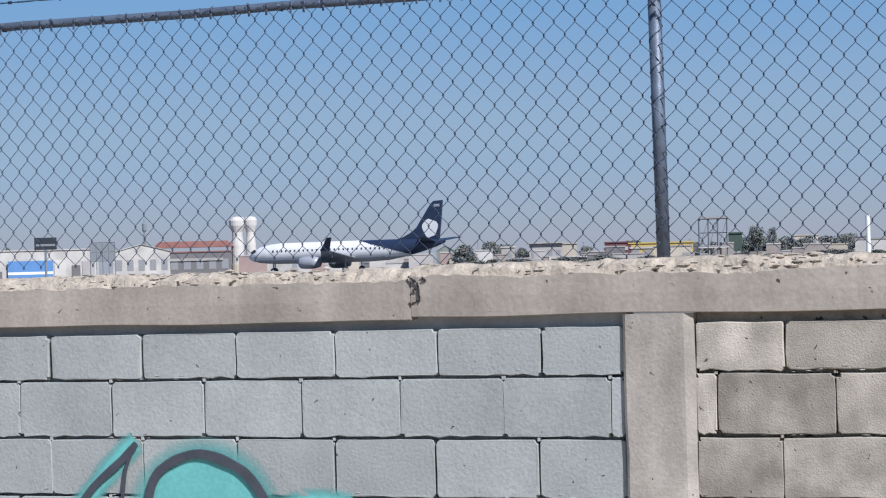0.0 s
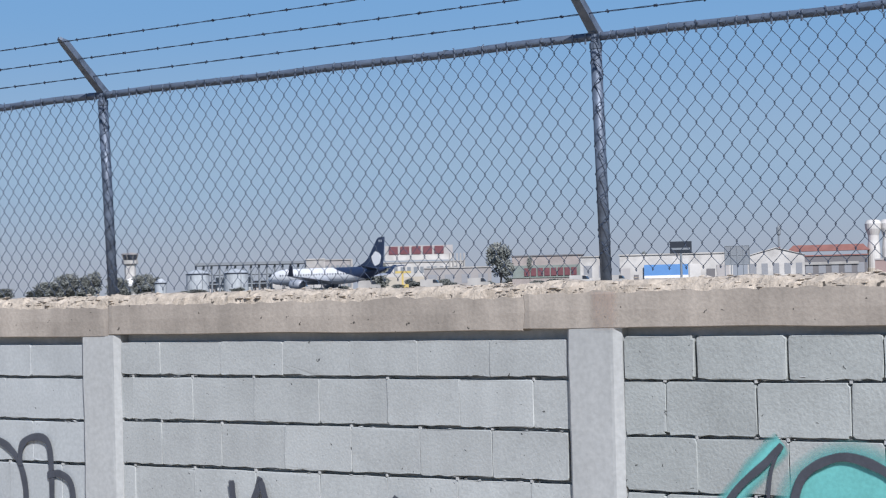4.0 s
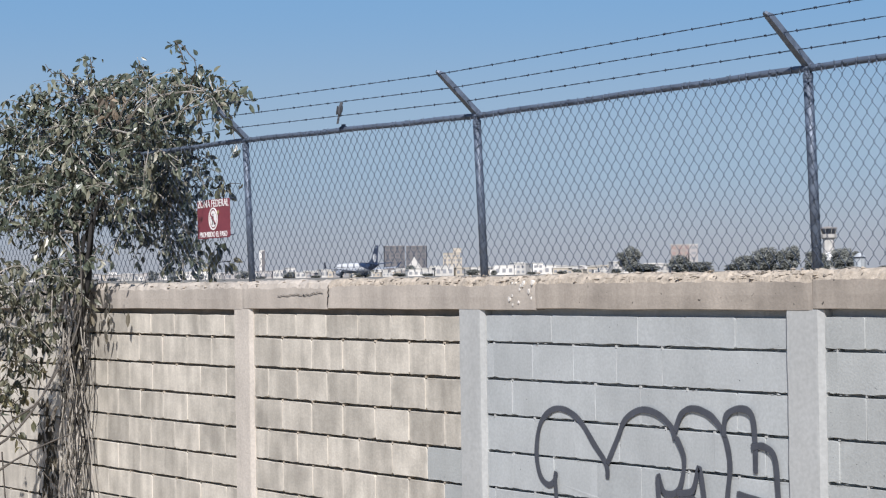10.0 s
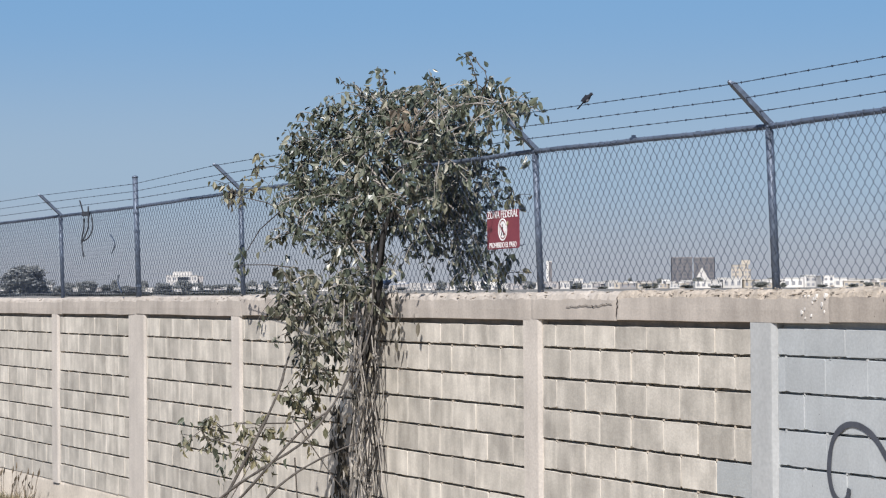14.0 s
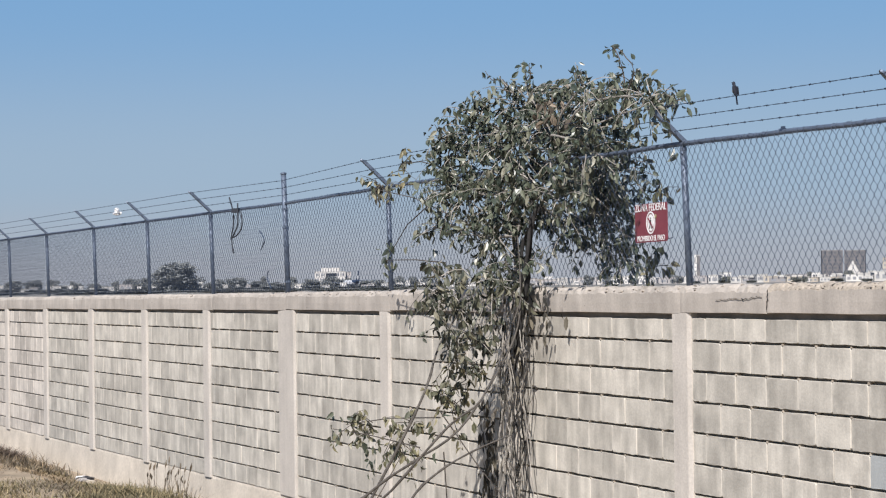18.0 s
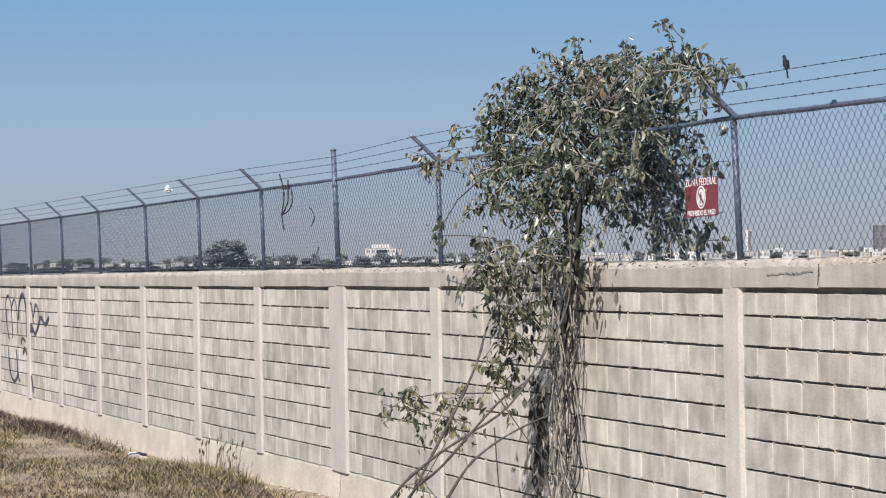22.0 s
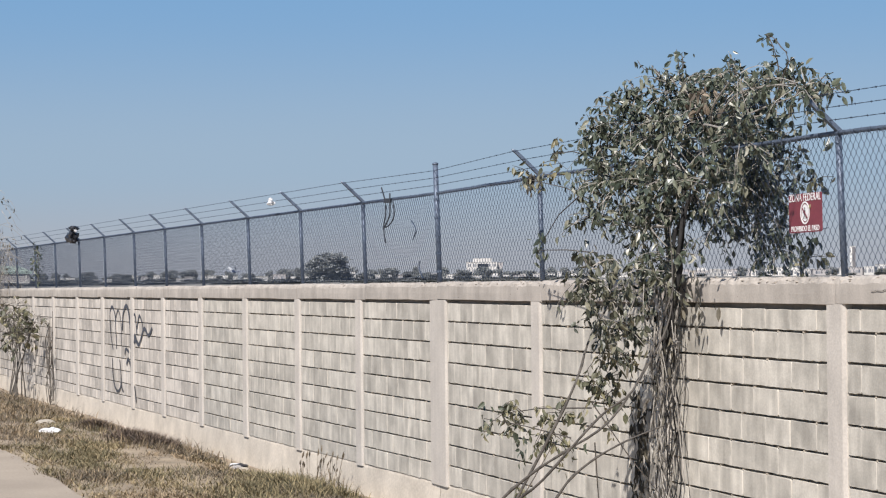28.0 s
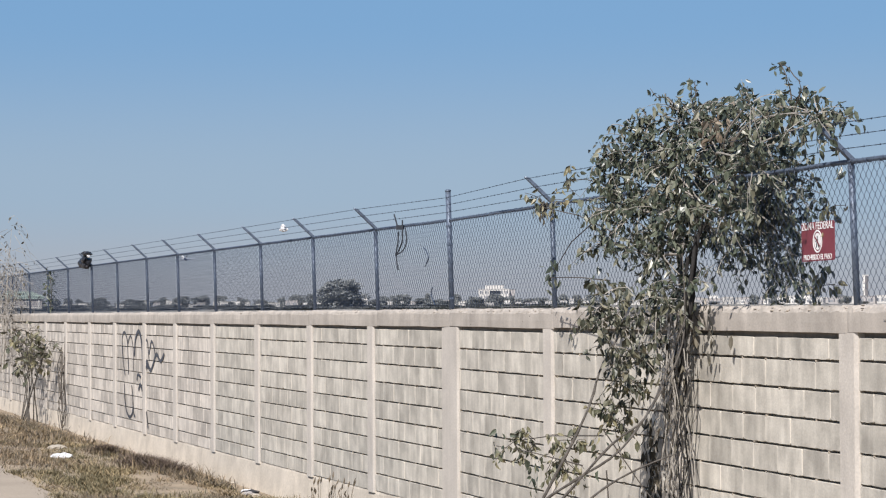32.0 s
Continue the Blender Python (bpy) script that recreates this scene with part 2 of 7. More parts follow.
M_PALECURL = mat("pale_curled_leaf", (0.3, 0.28, 0.24), 0.9, bump=0, island=((0.0, (0.07, 0.066, 0.06)), (1.0, (0.45, 0.42, 0.37)), (0.5, (0.24, 0.22, 0.19))))
M_DEADLEAF = mat("dead_brown_leaf", (0.2, 0.16, 0.12), 0.8, bump=0, island=((0.0, (0.07, 0.058, 0.044)), (1.0, (0.29, 0.235, 0.175)), (0.5, (0.15, 0.122, 0.09))))
# yellowish leaf; sunlight on the low branch is lightened into it
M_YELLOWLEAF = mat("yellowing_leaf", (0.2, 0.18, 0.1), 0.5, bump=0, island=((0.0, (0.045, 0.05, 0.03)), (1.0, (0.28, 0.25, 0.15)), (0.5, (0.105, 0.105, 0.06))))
M_GRASS = mat("dry_grass", (0.3, 0.24, 0.12), 0.95, bump=0, island=((0.0, (0.075, 0.064, 0.036)), (1.0, (0.46, 0.365, 0.215)), (0.3, (0.18, 0.143, 0.076)), (0.65, (0.3, 0.234, 0.13))))
M_OLIVE = mat("olive_weed", (0.15, 0.15, 0.09), 0.95, bump=0, island=((0.0, (0.055, 0.053, 0.03)), (1.0, (0.34, 0.275, 0.155)), (0.5, (0.155, 0.132, 0.072))))
M_REDWEED = mat("reddish_dead_weed", (0.22, 0.16, 0.12), 0.95, bump=0, island=((0.0, (0.095, 0.074, 0.047)), (1.0, (0.42, 0.32, 0.2)), (0.5, (0.225, 0.17, 0.105))))
M_BUSH = mat("dark_dry_bush", (0.1, 0.075, 0.055), 0.95, bump=0, island=((0.0, (0.045, 0.036, 0.03)), (1.0, (0.19, 0.135, 0.098)), (0.5, (0.095, 0.07, 0.054))))
M_WEED = mat("brown_weed", (0.2, 0.16, 0.12), 0.95, bump=0, island=((0.0, (0.058, 0.052, 0.039)), (1.0, (0.25, 0.2, 0.14)), (0.5, (0.135, 0.11, 0.078))))
M_RUBBLE = mat("rubble", (0.42, 0.36, 0.29), 0.95, bump=0.3, island=((0.0, (0.2, 0.16, 0.13)), (1.0, (0.58, 0.52, 0.44)), (0.5, (0.4, 0.33, 0.27))))
M_GROUND = mat("dry_earth", (0.38, 0.305, 0.212), 0.98, dark=0.6, scale=2.2, bump=0.9, grain=22)
M_FIELD = mat("airfield_grass", (0.215, 0.205, 0.18), 0.98, dark=0.7, scale=0.3, bump=0.4, grain=3)
M_ROAD = mat("dusty_road", (0.42, 0.352, 0.27), 0.97, dark=0.8, scale=0.8, bump=0.4, grain=30)
M_STRIP = mat("asphalt", (0.15, 0.15, 0.155), 0.9, dark=0.8, scale=0.1, bump=0.2)
M_SIGNRED = mat("sign_red", (0.2, 0.04, 0.055), 0.5, dark=0.85, bump=0)
M_WHITE = mat("white_paint", (0.80, 0.80, 0.79), 0.5, dark=0.93, bump=0)
M_INK = mat("dark_ink", (0.04, 0.03, 0.035), 0.6, bump=0)
M_JETWHITE = mat("aircraft_white", (0.78, 0.78, 0.77), 0.35, dark=0.96, scale=0.6, bump=0)
M_WING = mat("wing_grey", (0.33, 0.35, 0.39), 0.35, dark=0.92, scale=0.6, bump=0)
M_NAVY = mat("aircraft_navy", (0.022, 0.035, 0.075), 0.4, dark=0.9, scale=0.6, bump=0)
M_BELLY = mat("aircraft_grey", (0.33, 0.36, 0.40), 0.45, dark=0.95, scale=0.6, bump=0)
# paler than real glass: haze before the far buildings is in this colour
M_DIMGLASS = mat("far_window", (0.27, 0.275, 0.29), 0.4, dark=0.85, bump=0)
M_GLASS = mat("dark_glass", (0.03, 0.035, 0.045), 0.15, dark=0.9, bump=0)
M_RUBBER = mat("tyre_rubber", (0.035, 0.042, 0.055), 0.9, bump=0)
M_BIRD = mat("bird_dark", (0.012, 0.016, 0.03), 0.8, scale=60, dark=0.6, bump=0)
M_BIRDGREY = mat("bird_slate", (0.058, 0.064, 0.075), 0.85, scale=60, dark=0.6, bump=0)
M_BIRDLIGHT = mat("bird_breast", (0.22, 0.23, 0.26), 0.85, scale=60, dark=0.7, bump=0)
M_PLASTIC = mat("white_plastic", (0.8, 0.8, 0.8), 0.4, dark=0.9, scale=20, bump=0.3)
M_BLACKBAG = mat("black_plastic", (0.025, 0.027, 0.035), 0.4, scale=20, bump=0.3)
M_CITY = mat("city_white", (0.7, 0.68, 0.64), 0.9, dark=0.75, scale=0.25, bump=0, spread=0.2)
M_CITYDIM = mat("city_grey", (0.38, 0.36, 0.35), 0.9, dark=0.85, scale=0.2, bump=0, spread=0.2)
M_OFFICE = mat("office_render", (0.58, 0.56, 0.53), 0.9, dark=0.85, scale=0.3, bump=0)
M_YARDWHITE = mat("yard_white", (0.49, 0.472, 0.445), 0.9, dark=0.72, scale=0.3, bump=0, spread=0.2)
M_TOWERGLASS = mat("tower_glass", (0.1, 0.105, 0.12), 0.3, dark=0.9, bump=0)
M_TAN = mat("city_tan", (0.48, 0.43, 0.355), 0.9, dark=0.85, scale=0.2, bump=0, spread=0.1)
M_BROWN = mat("tower_brown", (0.165, 0.158, 0.162), 0.9, dark=0.85, scale=0.2, bump=0)
M_REDROOF = mat("red_roof", (0.29, 0.14, 0.12), 0.9, dark=0.8, scale=0.5, bump=0)
M_FADEDRED = mat("faded_red_wall", (0.34, 0.25, 0.23), 0.9, dark=0.85, scale=0.3, bump=0)
M_DULLBRICK = mat("dull_brick", (0.33, 0.29, 0.27), 0.9, dark=0.8, scale=0.4, bump=0)
M_BLUE = mat("blue_sheet", (0.10, 0.24, 0.50), 0.6, dark=0.9, scale=0.5, bump=0)
M_YELLOW = mat("yellow_wall", (0.50, 0.38, 0.12), 0.8, dark=0.9, scale=0.5, bump=0)
M_REDPAINT = mat("red_paint", (0.15, 0.05, 0.06), 0.7, dark=0.8, scale=1.0, bump=0)
M_TANK = mat("tank_steel", (0.45, 0.48, 0.5), 0.45, metal=0.1, dark=0.75, scale=0.6, bump=0)
M_FRAME = mat("grey_frame", (0.2, 0.22, 0.24), 0.7, dark=0.85, bump=0)
M_GREENROOF = mat("pale_green_roof", (0.42, 0.52, 0.46), 0.7, dark=0.9, bump=0)
# distant leaves, both paled and greyed: haze is put into their colour
M_HAZELEAF = mat("dusty_foliage", (0.2, 0.21, 0.2), 0.9, bump=0, island=((0.0, (0.2, 0.215, 0.215)), (1.0, (0.25, 0.262, 0.255)), (0.5, (0.225, 0.238, 0.235))))
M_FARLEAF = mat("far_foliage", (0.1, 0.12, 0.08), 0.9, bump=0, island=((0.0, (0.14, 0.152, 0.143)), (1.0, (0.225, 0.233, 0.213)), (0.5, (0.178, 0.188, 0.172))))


def sprayed(m, low, high):
    """Lets the paint thin out into specks where the film's cover falls off."""
    n, l = m.node_tree.nodes, m.node_tree.links
    at, ns, ad, rg, tr, mx = (n.new("ShaderNode" + k) for k in ("Attribute", "TexNoise", "Math", "MapRange", "BsdfTransparent", "MixShader"))
    at.attribute_name = "cover"
    ns.inputs["Scale"].default_value, ns.inputs["Detail"].default_value = 90, 4
    ad.operation = "MULTIPLY_ADD"
    ad.inputs[1].default_value = 0.5
    l.new(ns.outputs["Fac"], ad.inputs[0])
    l.new(at.outputs["Fac"], ad.inputs[2])
    rg.inputs[1].default_value, rg.inputs[2].default_value = low, high
    l.new(ad.outputs[0], rg.inputs[0])
    l.new(rg.outputs[0], mx.inputs[0])
    l.new(tr.outputs[0], mx.inputs[1])
    l.new(n["Principled BSDF"].outputs[0], mx.inputs[2])
    l.new(mx.outputs[0], n["Material Output"].inputs[0])


sprayed(M_SPRAY, 0.45, 0.85)
sprayed(M_TEAL, 0.2, 1.1)
sprayed(M_STAIN, 0.25, 1.5)


# ---- mesh helpers ----
def finish(name, verts, faces, material, parent=None, label=""):
    me = bpy.data.meshes.new(name)
    me.from_pydata(verts, [], faces)
    me.materials.append(material)
    me.update()
    ob = new(name, me)
    if parent:
        ob.parent = parent
    if label:
        ob["label"] = label
    return ob


def part(name, bm, material, parent=None, label="", smooth=False):
    me = bpy.data.meshes.new(name)
    bmesh.ops.recalc_face_normals(bm, faces=bm.faces)
    bm.to_mesh(me)
    bm.free()
    me.materials.append(material)
    if smooth:
        me.shade_smooth()
    ob = new(name, me)
    if parent:
        ob.parent = parent
    if label:
        ob["label"] = label
    return ob


def again(name, ob, parent, m=None):
    """The same mesh once more, as a part of its own."""
    o = new(name, ob.data)
    o.parent = parent
    if m is not None:
        o.matrix_basis = m
    return o


def root(name, m, label, category, group="", kind=""):
    ob = new(name)
    ob.empty_display_size = 0.2
    ob.matrix_basis = m
    return tagged(ob, label, category, group, kind)


def box(bm, x0, x1, y0, y1, z0, z1):
    v = [bm.verts.new((x, y, z)) for x in (x0, x1) for y in (y0, y1) for z in (z0, z1)]
    for f in ((0, 1, 3, 2), (4, 6, 7, 5), (0, 4, 5, 1), (2, 3, 7, 6), (0, 2, 6, 4), (1, 5, 7, 3)):
        bm.faces.new([v[i] for i in f])
    return bm


def boxes(*dims):
    bm = bmesh.new()
    for d in dims:
        box(bm, *d)
    return bm


def tube(bm, pts, radii, n=6):
    """A pipe along points, closed at both ends."""
    pts = [Vector(p) for p in pts]
    if not hasattr(radii, "__len__"):
        radii = [radii] * len(pts)
    rings = []
    for i, p in enumerate(pts):
        d = (pts[min(i + 1, len(pts) - 1)] - pts[max(i - 1, 0)]).normalized()
        s = d.orthogonal().normalized() if abs(d.z) > 0.9 else Vector((0, 0, 1)).cross(d).normalized()
        u = d.cross(s)
        rings.append([bm.verts.new(p + (s * math.cos(k * math.tau / n) + u * math.sin(k * math.tau / n)) * radii[i]) for k in range(n)])
    for a, b in zip(rings, rings[1:]):
        for k in range(n):
            bm.faces.new((a[k], a[(k + 1) % n], b[(k + 1) % n], b[k]))
    bm.faces.new(rings[0][::-1])
    bm.faces.new(rings[-1])
    return bm


def lathe(bm, prof, n=16, x=0, y=0):
    """A turned body: prof is (radius, z) from bottom to top."""
    rings = [[bm.verts.new((x + r * math.cos(k * math.tau / n), y + r * math.sin(k * math.tau / n), z)) for k in range(n)] for r, z in prof]
    for a, b in zip(rings, rings[1:]):
        for k in range(n):
            bm.faces.new((a[k], a[(k + 1) % n], b[(k + 1) % n], b[k]))
    bm.faces.new(rings[0][::-1])
    bm.faces.new(rings[-1])
    return bm


def prism(bm, outline, y0, y1):
    """A plate: outline is (x, z), thick from y0 to y1."""
    a = [bm.verts.new((x, y0, z)) for x, z in outline]
    b = [bm.verts.new((x, y1, z)) for x, z in outline]
    bm.faces.new(a)
    bm.faces.new(b[::-1])
    for k in range(len(a)):
        bm.faces.new((a[k], b[k], b[(k + 1) % len(a)], a[(k + 1) % len(a)]))
    return bm


# ---- the wall's line ----
KINK, BEND = -21.75, 0.0315       # past the straight terminal post the wall turns a little towards the road
GROUND, FIELD = -0.21, 2.0        # level of the roadside and of the airfield
FIRST, CAP = 0.19, 0.205
DEEP = 2.0                        # from the coping's foot to the plinth


def wy(x):
    return BEND * (x - KINK) if x < KINK else 0.0


def wz(x):
    return 2.1 + 0.0035 * (x + 8)


def on_wall(x, y=0.0, z=0.0):
    """A pose on the wall's line: y out of its face (towards the road is minus), z above the foot of its coping."""
    return Matrix.Translation((x, wy(x) + y, wz(x) + z)) @ Matrix.Rotation(math.atan(BEND) if x < KINK else 0.0, 4, "Z")


PILLARS = [4.0, 1.1, -1.745, -4.65, -7.49, -10.29, -13.08, -15.98, -18.89, -22.03, -24.7, -27.36, -30.1, -32.84, -35.55, -38.1, -40.9,
           -43.6, -46.5, -49.2, -52.0, -54.8, -57.5, -60.2, -63.0, -65.8, -68.6]
PW = 0.255
WIDE = {-22.03: 0.56}             # the broad pillar where the wall turns
rnd = random.Random(5)


# ---- ground ----
def runway_y(x):
    """The runway's middle line, and how fast it draws away."""
    u = max(0.0, min(1878.0, -x - 104))
    if u < 846:
        return 296 + 0.158 * u - 1.2e-5 * u * u, 0.158 - 2.4e-5 * u
    return 296 + 0.1916 * u - 5.1e-5 * u * u, 0.1916 - 1.02e-4 * u if u < 1878 else 0.0


def ground_z(x, v):
    """Height of the verge v metres from the wall's face (minus is towards the road): it falls to the wall's foot farther along."""
    fall = min(1.0, max(0.0, (v + 1.25) / 0.8)) * min(1.0, max(0.0, (-x - 19) / 9))
    return GROUND - 0.19 * fall


def build_ground():
    xs = [-4500, -2500, -1200, -500, -200, -120] + [-90 + 1.5 * k for k in range(78)] + [60, 150, 400, 1200, 2600, 4500]
    ys = [-900, -300, -120, -60, -30, -15, -9, -6] + [-4.5 + 0.45 * k for k in range(11)] + [0.07, 0.09, 3, 30, 120, 300, 700, 1500, 3000, 4700]
    verts, faces = [], []
    for y in ys:
        for x in xs:
            yy = y + wy(max(x, -90.0)) if -5 < y < 0.2 else y
            z = ground_z(x, y) + 0.03 * noise.noise((x * 0.7, y * 0.7, 0)) if y < 0.08 else FIELD
            if -3.2 < y < -0.6:
                z += 0.05 * (1 + noise.noise((x * 0.35, y * 0.9, 4)))
            verts.append((x, yy, z))
    w = len(xs)
    for j in range(len(ys) - 1):
        for i in range(w - 1):
            k = j * w + i
            faces.append((k, k + 1, k + w + 1, k + w))
    tagged(finish("ground", verts, faces, M_GROUND), "dry brown earth of the roadside and the airfield", "ground", kind="structure")
    # the road's dusty edge runs along the verge
    verts, faces = [], []
    n = 160
    for i in range(n + 1):
        x = -88 + i * 0.6
        edge = -3.38 + wy(x) * 0.4 + 0.14 * noise.noise((x * 0.55, 1, 2)) + 0.07 * noise.noise((x * 2.2, 3, 1))
        for y, z in ((edge, GROUND - 0.03), (edge - 0.12, GROUND + 0.055), (edge - 2, GROUND + 0.075), (-12.5, GROUND + 0.06), (-12.6, GROUND - 0.1)):
            verts.append((x, y, z))
    for i in range(n):
        for j in range(4):
            k = i * 5 + j
            faces.append((k, k + 1, k + 6, k + 5))
    tagged(finish("road", verts, faces, M_ROAD), "pale dusty road with a crumbled edge", "road", kind="structure")
    tagged(finish("airfield", [(-4400, 0.6, FIELD + 0.006), (4400, 0.6, FIELD + 0.006), (4400, 4600, FIELD + 0.006), (-4400, 4600, FIELD + 0.006)], [(0, 1, 2, 3)], M_FIELD), "dry grey-green grass of the airfield", "grass", kind="structure")
    verts, faces = [], []
    for i in range(61):
        x = 200 - i * 50.0
        y = runway_y(x)[0]
        verts += [(x, y - 22, FIELD + 0.02), (x, y + 22, FIELD + 0.02)]
    for i in range(60):
        faces.append((2 * i, 2 * i + 1, 2 * i + 3, 2 * i + 2))
    tagged(finish("runway", verts, faces, M_STRIP), "grey asphalt runway across the airfield", "runway", kind="structure")


# ---- wall ----
BLOCKS = {}


# where the upright joints of the even and odd courses stand, and their spacing
COURSES = {-1.745: (-1.181, -1.42, 0.42), -4.65: (-4.062, -4.21, 0.4), -7.49: (-6.975, -7.157, 0.386), -10.29: (-9.781, -9.958, 0.3825), -13.08: (-12.242, -12.44, 0.391)}


def course_of(x):
    if x < -18:
        return 0.2225 if x > -26 else (0.227 if x > -33 else 0.2285)
    return 0.223 if x > -4.65 else 0.2135


def first_of(x):
    """Height of the cut course under the coping."""
    if x > -18:
        return FIRST + 0.014 if x > -5 else FIRST
    return 0.228 if x > -26 else 0.215


def face_uv(me, w, h, centres=None):
    """A block's own face from 0 to 1, across and up; centres: one (x, z, half width, half height) for each face of a joined wall."""
    uv = me.uv_layers.new(name="face")
    for p in me.polygons:
        cx, cz, a, b = centres[p.index] if centres else (0.0, 0.0, w, h)
        for k in p.loop_indices:
            co = me.vertices[me.loops[k].vertex_index].co
            uv.data[k].uv = ((co.x - cx) / a / 2 + 0.5, (co.z - cz) / b / 2 + 0.5)


def block_mesh(width, material, rough, height, joint):
    """One hollow block's face: chamfered, a little uneven; a few variants of each width."""
    key = (round(width, 2), height, material.name, joint, rnd.randrange(4))
    if key in BLOCKS:
        return BLOCKS[key]
    r = random.Random(str(key))
    flush = material in (M_PAINT, M_PAINTBLUE)       # joints filled with paint
    w, h, c = round(width, 2) / 2, (height - joint) / 2, 0.0025 if material is M_ROUGH else (0.0011 if flush else 0.0016)
    j = 0.003 if material is M_ROUGH else (0.0016 if flush else 0.002)
    ring = [(-1, -1), (-0.93, -1), (-0.7, -1), (-0.48, -1), (-0.26, -1), (-0.05, -1), (0.2, -1), (0.42, -1), (0.66, -1), (0.93, -1), (1, -1), (1, -0.86), (1, 0.3), (1, 0.86), (1, 1), (0.93, 1), (0.35, 1), (-0.35, 1), (-0.93, 1), (-1, 1), (-1, 0.86), (-1, -0.3), (-1, -0.86)]
    chip = {c: (0.001 if flush else 0.003) + (0.012 if material is M_ROUGH else (0.006 if rough else (0.003 if flush else 0.009))) * r.random() ** (3 if rough else 2) for c in ((-1, -1), (1, -1), (1, 1), (-1, 1))}
    round_off = lambda x, z: chip.get((x, z), 0.0)
    wob = [(r.uniform(-j, j), r.uniform(-j, j) + (0.006 * r.random() ** 2 if z == -1 else 0.0)) for x, z in ring]
    front = [(x * (w - c - round_off(x, z)) + a, -r.uniform(0, 0.002), z * (h - c - round_off(x, z)) + b) for (x, z), (a, b) in zip(ring, wob)]
    mid = [(x * (w - round_off(x, z)) + a * 0.6, c, z * (h - round_off(x, z)) + b) for (x, z), (a, b) in zip(ring, wob)]
    back = [(x * w, 0.07, z * h) for x, z in ring]
    n = len(ring)
    faces = [tuple(range(n))]
    for a, b in ((0, n), (n, 2 * n)):
        for k in range(n):
            faces.append((a + k, b + k, b + (k + 1) % n, a + (k + 1) % n))
    me = bpy.data.meshes.new("block")
    me.from_pydata(front + mid + back, [], faces)
    face_uv(me, w, h)
    me.materials.append(material)
    me.update()
    BLOCKS[key] = me
    return me


def build_bay(xr, xl, painted, patch=None, lay=None, gap=0.006, near=True):
    """The blocks between two pillars, nine courses on the plinth; xr and xl are its ends."""
    mid = (xr + xl) / 2
    w = xr - xl
    low, step_z, first = -DEEP, course_of(xl), first_of(xl)
    bm = boxes((-w / 2, w / 2, 0.045, 0.15, low - 0.02, 0.03))
    bay = part("wall_bay", bm, M_MORTAR_P if painted else (M_BEDPALE if xl > -2 else M_MORTAR))
    bay.matrix_basis = on_wall(mid)
    tagged(bay, "grey-painted concrete block wall between two pillars" if painted else "weathered beige concrete block wall between two pillars",
           "wall", "bays of the boundary wall", "structure")
    if lay is None:
        at = mid + rnd.uniform(-0.2, 0.2)
        lay = (at, at + 0.19 + rnd.uniform(-0.03, 0.03), rnd.uniform(0.385, 0.4))
    far_v, far_f, spans = [], [], []
    nubs = bmesh.new()
    for k in range(10):
        zc = -first + step_z * 0.5 - step_z * k if k else -(first + 0.022) / 2
        high = step_z if k else first - 0.022
        if zc - high / 2 < low - 0.004:
            high = zc + high / 2 - low
            if high < 0.06:
                break
            zc = low + high / 2
            high = round(high, 3)
        even, odd, pitch = lay
        x = -w / 2 - (-w / 2 + mid - (odd if k % 2 else even)) % pitch + rnd.uniform(-0.006, 0.006)
        while x < w / 2 - 0.02:
            step = pitch + rnd.uniform(-0.005, 0.005)
            a, b = max(x, -w / 2), min(x + step, w / 2)
            x += step
            if b - a < 0.015:
                continue
            c = (a + b) / 2
            if near and a > -w / 2 and k and rnd.random() < 0.8:
                q, top_z = rnd.uniform(0.003, 0.007), zc + high / 2
                box(nubs, a - q, a + q, -0.0015, 0.05, top_z - rnd.uniform(0.005, 0.012), top_z + rnd.uniform(0.002, 0.007))
            isp = painted
            if patch and mid + c > patch[0] and zc < patch[1]:
                isp = True
            material = (M_PAINTBLUE if -12 < xl < -7.6 and painted else (M_PAINTWARM if xl > -5 else M_PAINT)) if isp else (M_ROUGH if xl > -2 else M_BLOCK)
            me = block_mesh(b - a - (gap + (0.003 if not k and gap else 0) if rnd.random() < (0.6 if k else 0.95) else min(gap, 0.002)), material, not isp, high, (0.0095 if xl > -5 else 0.0135) if isp else (0.0105 if xl > -2 else 0.0165))
            dy, tilt = rnd.uniform(-0.003, 0.003), rnd.uniform(-0.006, 0.006)
            if near:
                ob = new("block", me)
                ob.parent = bay
                ob.matrix_basis = Matrix.Translation((c, dy, zc)) @ Matrix.Rotation(tilt, 4, "Y")
            else:
                o = len(far_v)
                far_v += [(v.co.x + c, v.co.y + dy, v.co.z + zc) for v in me.vertices]
                far_f += [tuple(i + o for i in p.vertices) for p in me.polygons]
                spans += [(c, zc, (b - a) / 2, high / 2)] * len(me.polygons)
    if near:
        tagged(part("mortar_nubs", nubs, M_MORTAR_P if painted else M_BEDPALE, bay, "crumbs of mortar at the head joints"), kind="stuff")
    else:
        nubs.free()
        ob = finish("blocks", far_v, far_f, M_BLOCKFAR, bay)
        face_uv(ob.data, 0, 0, spans)
        tagged(ob, kind="stuff")


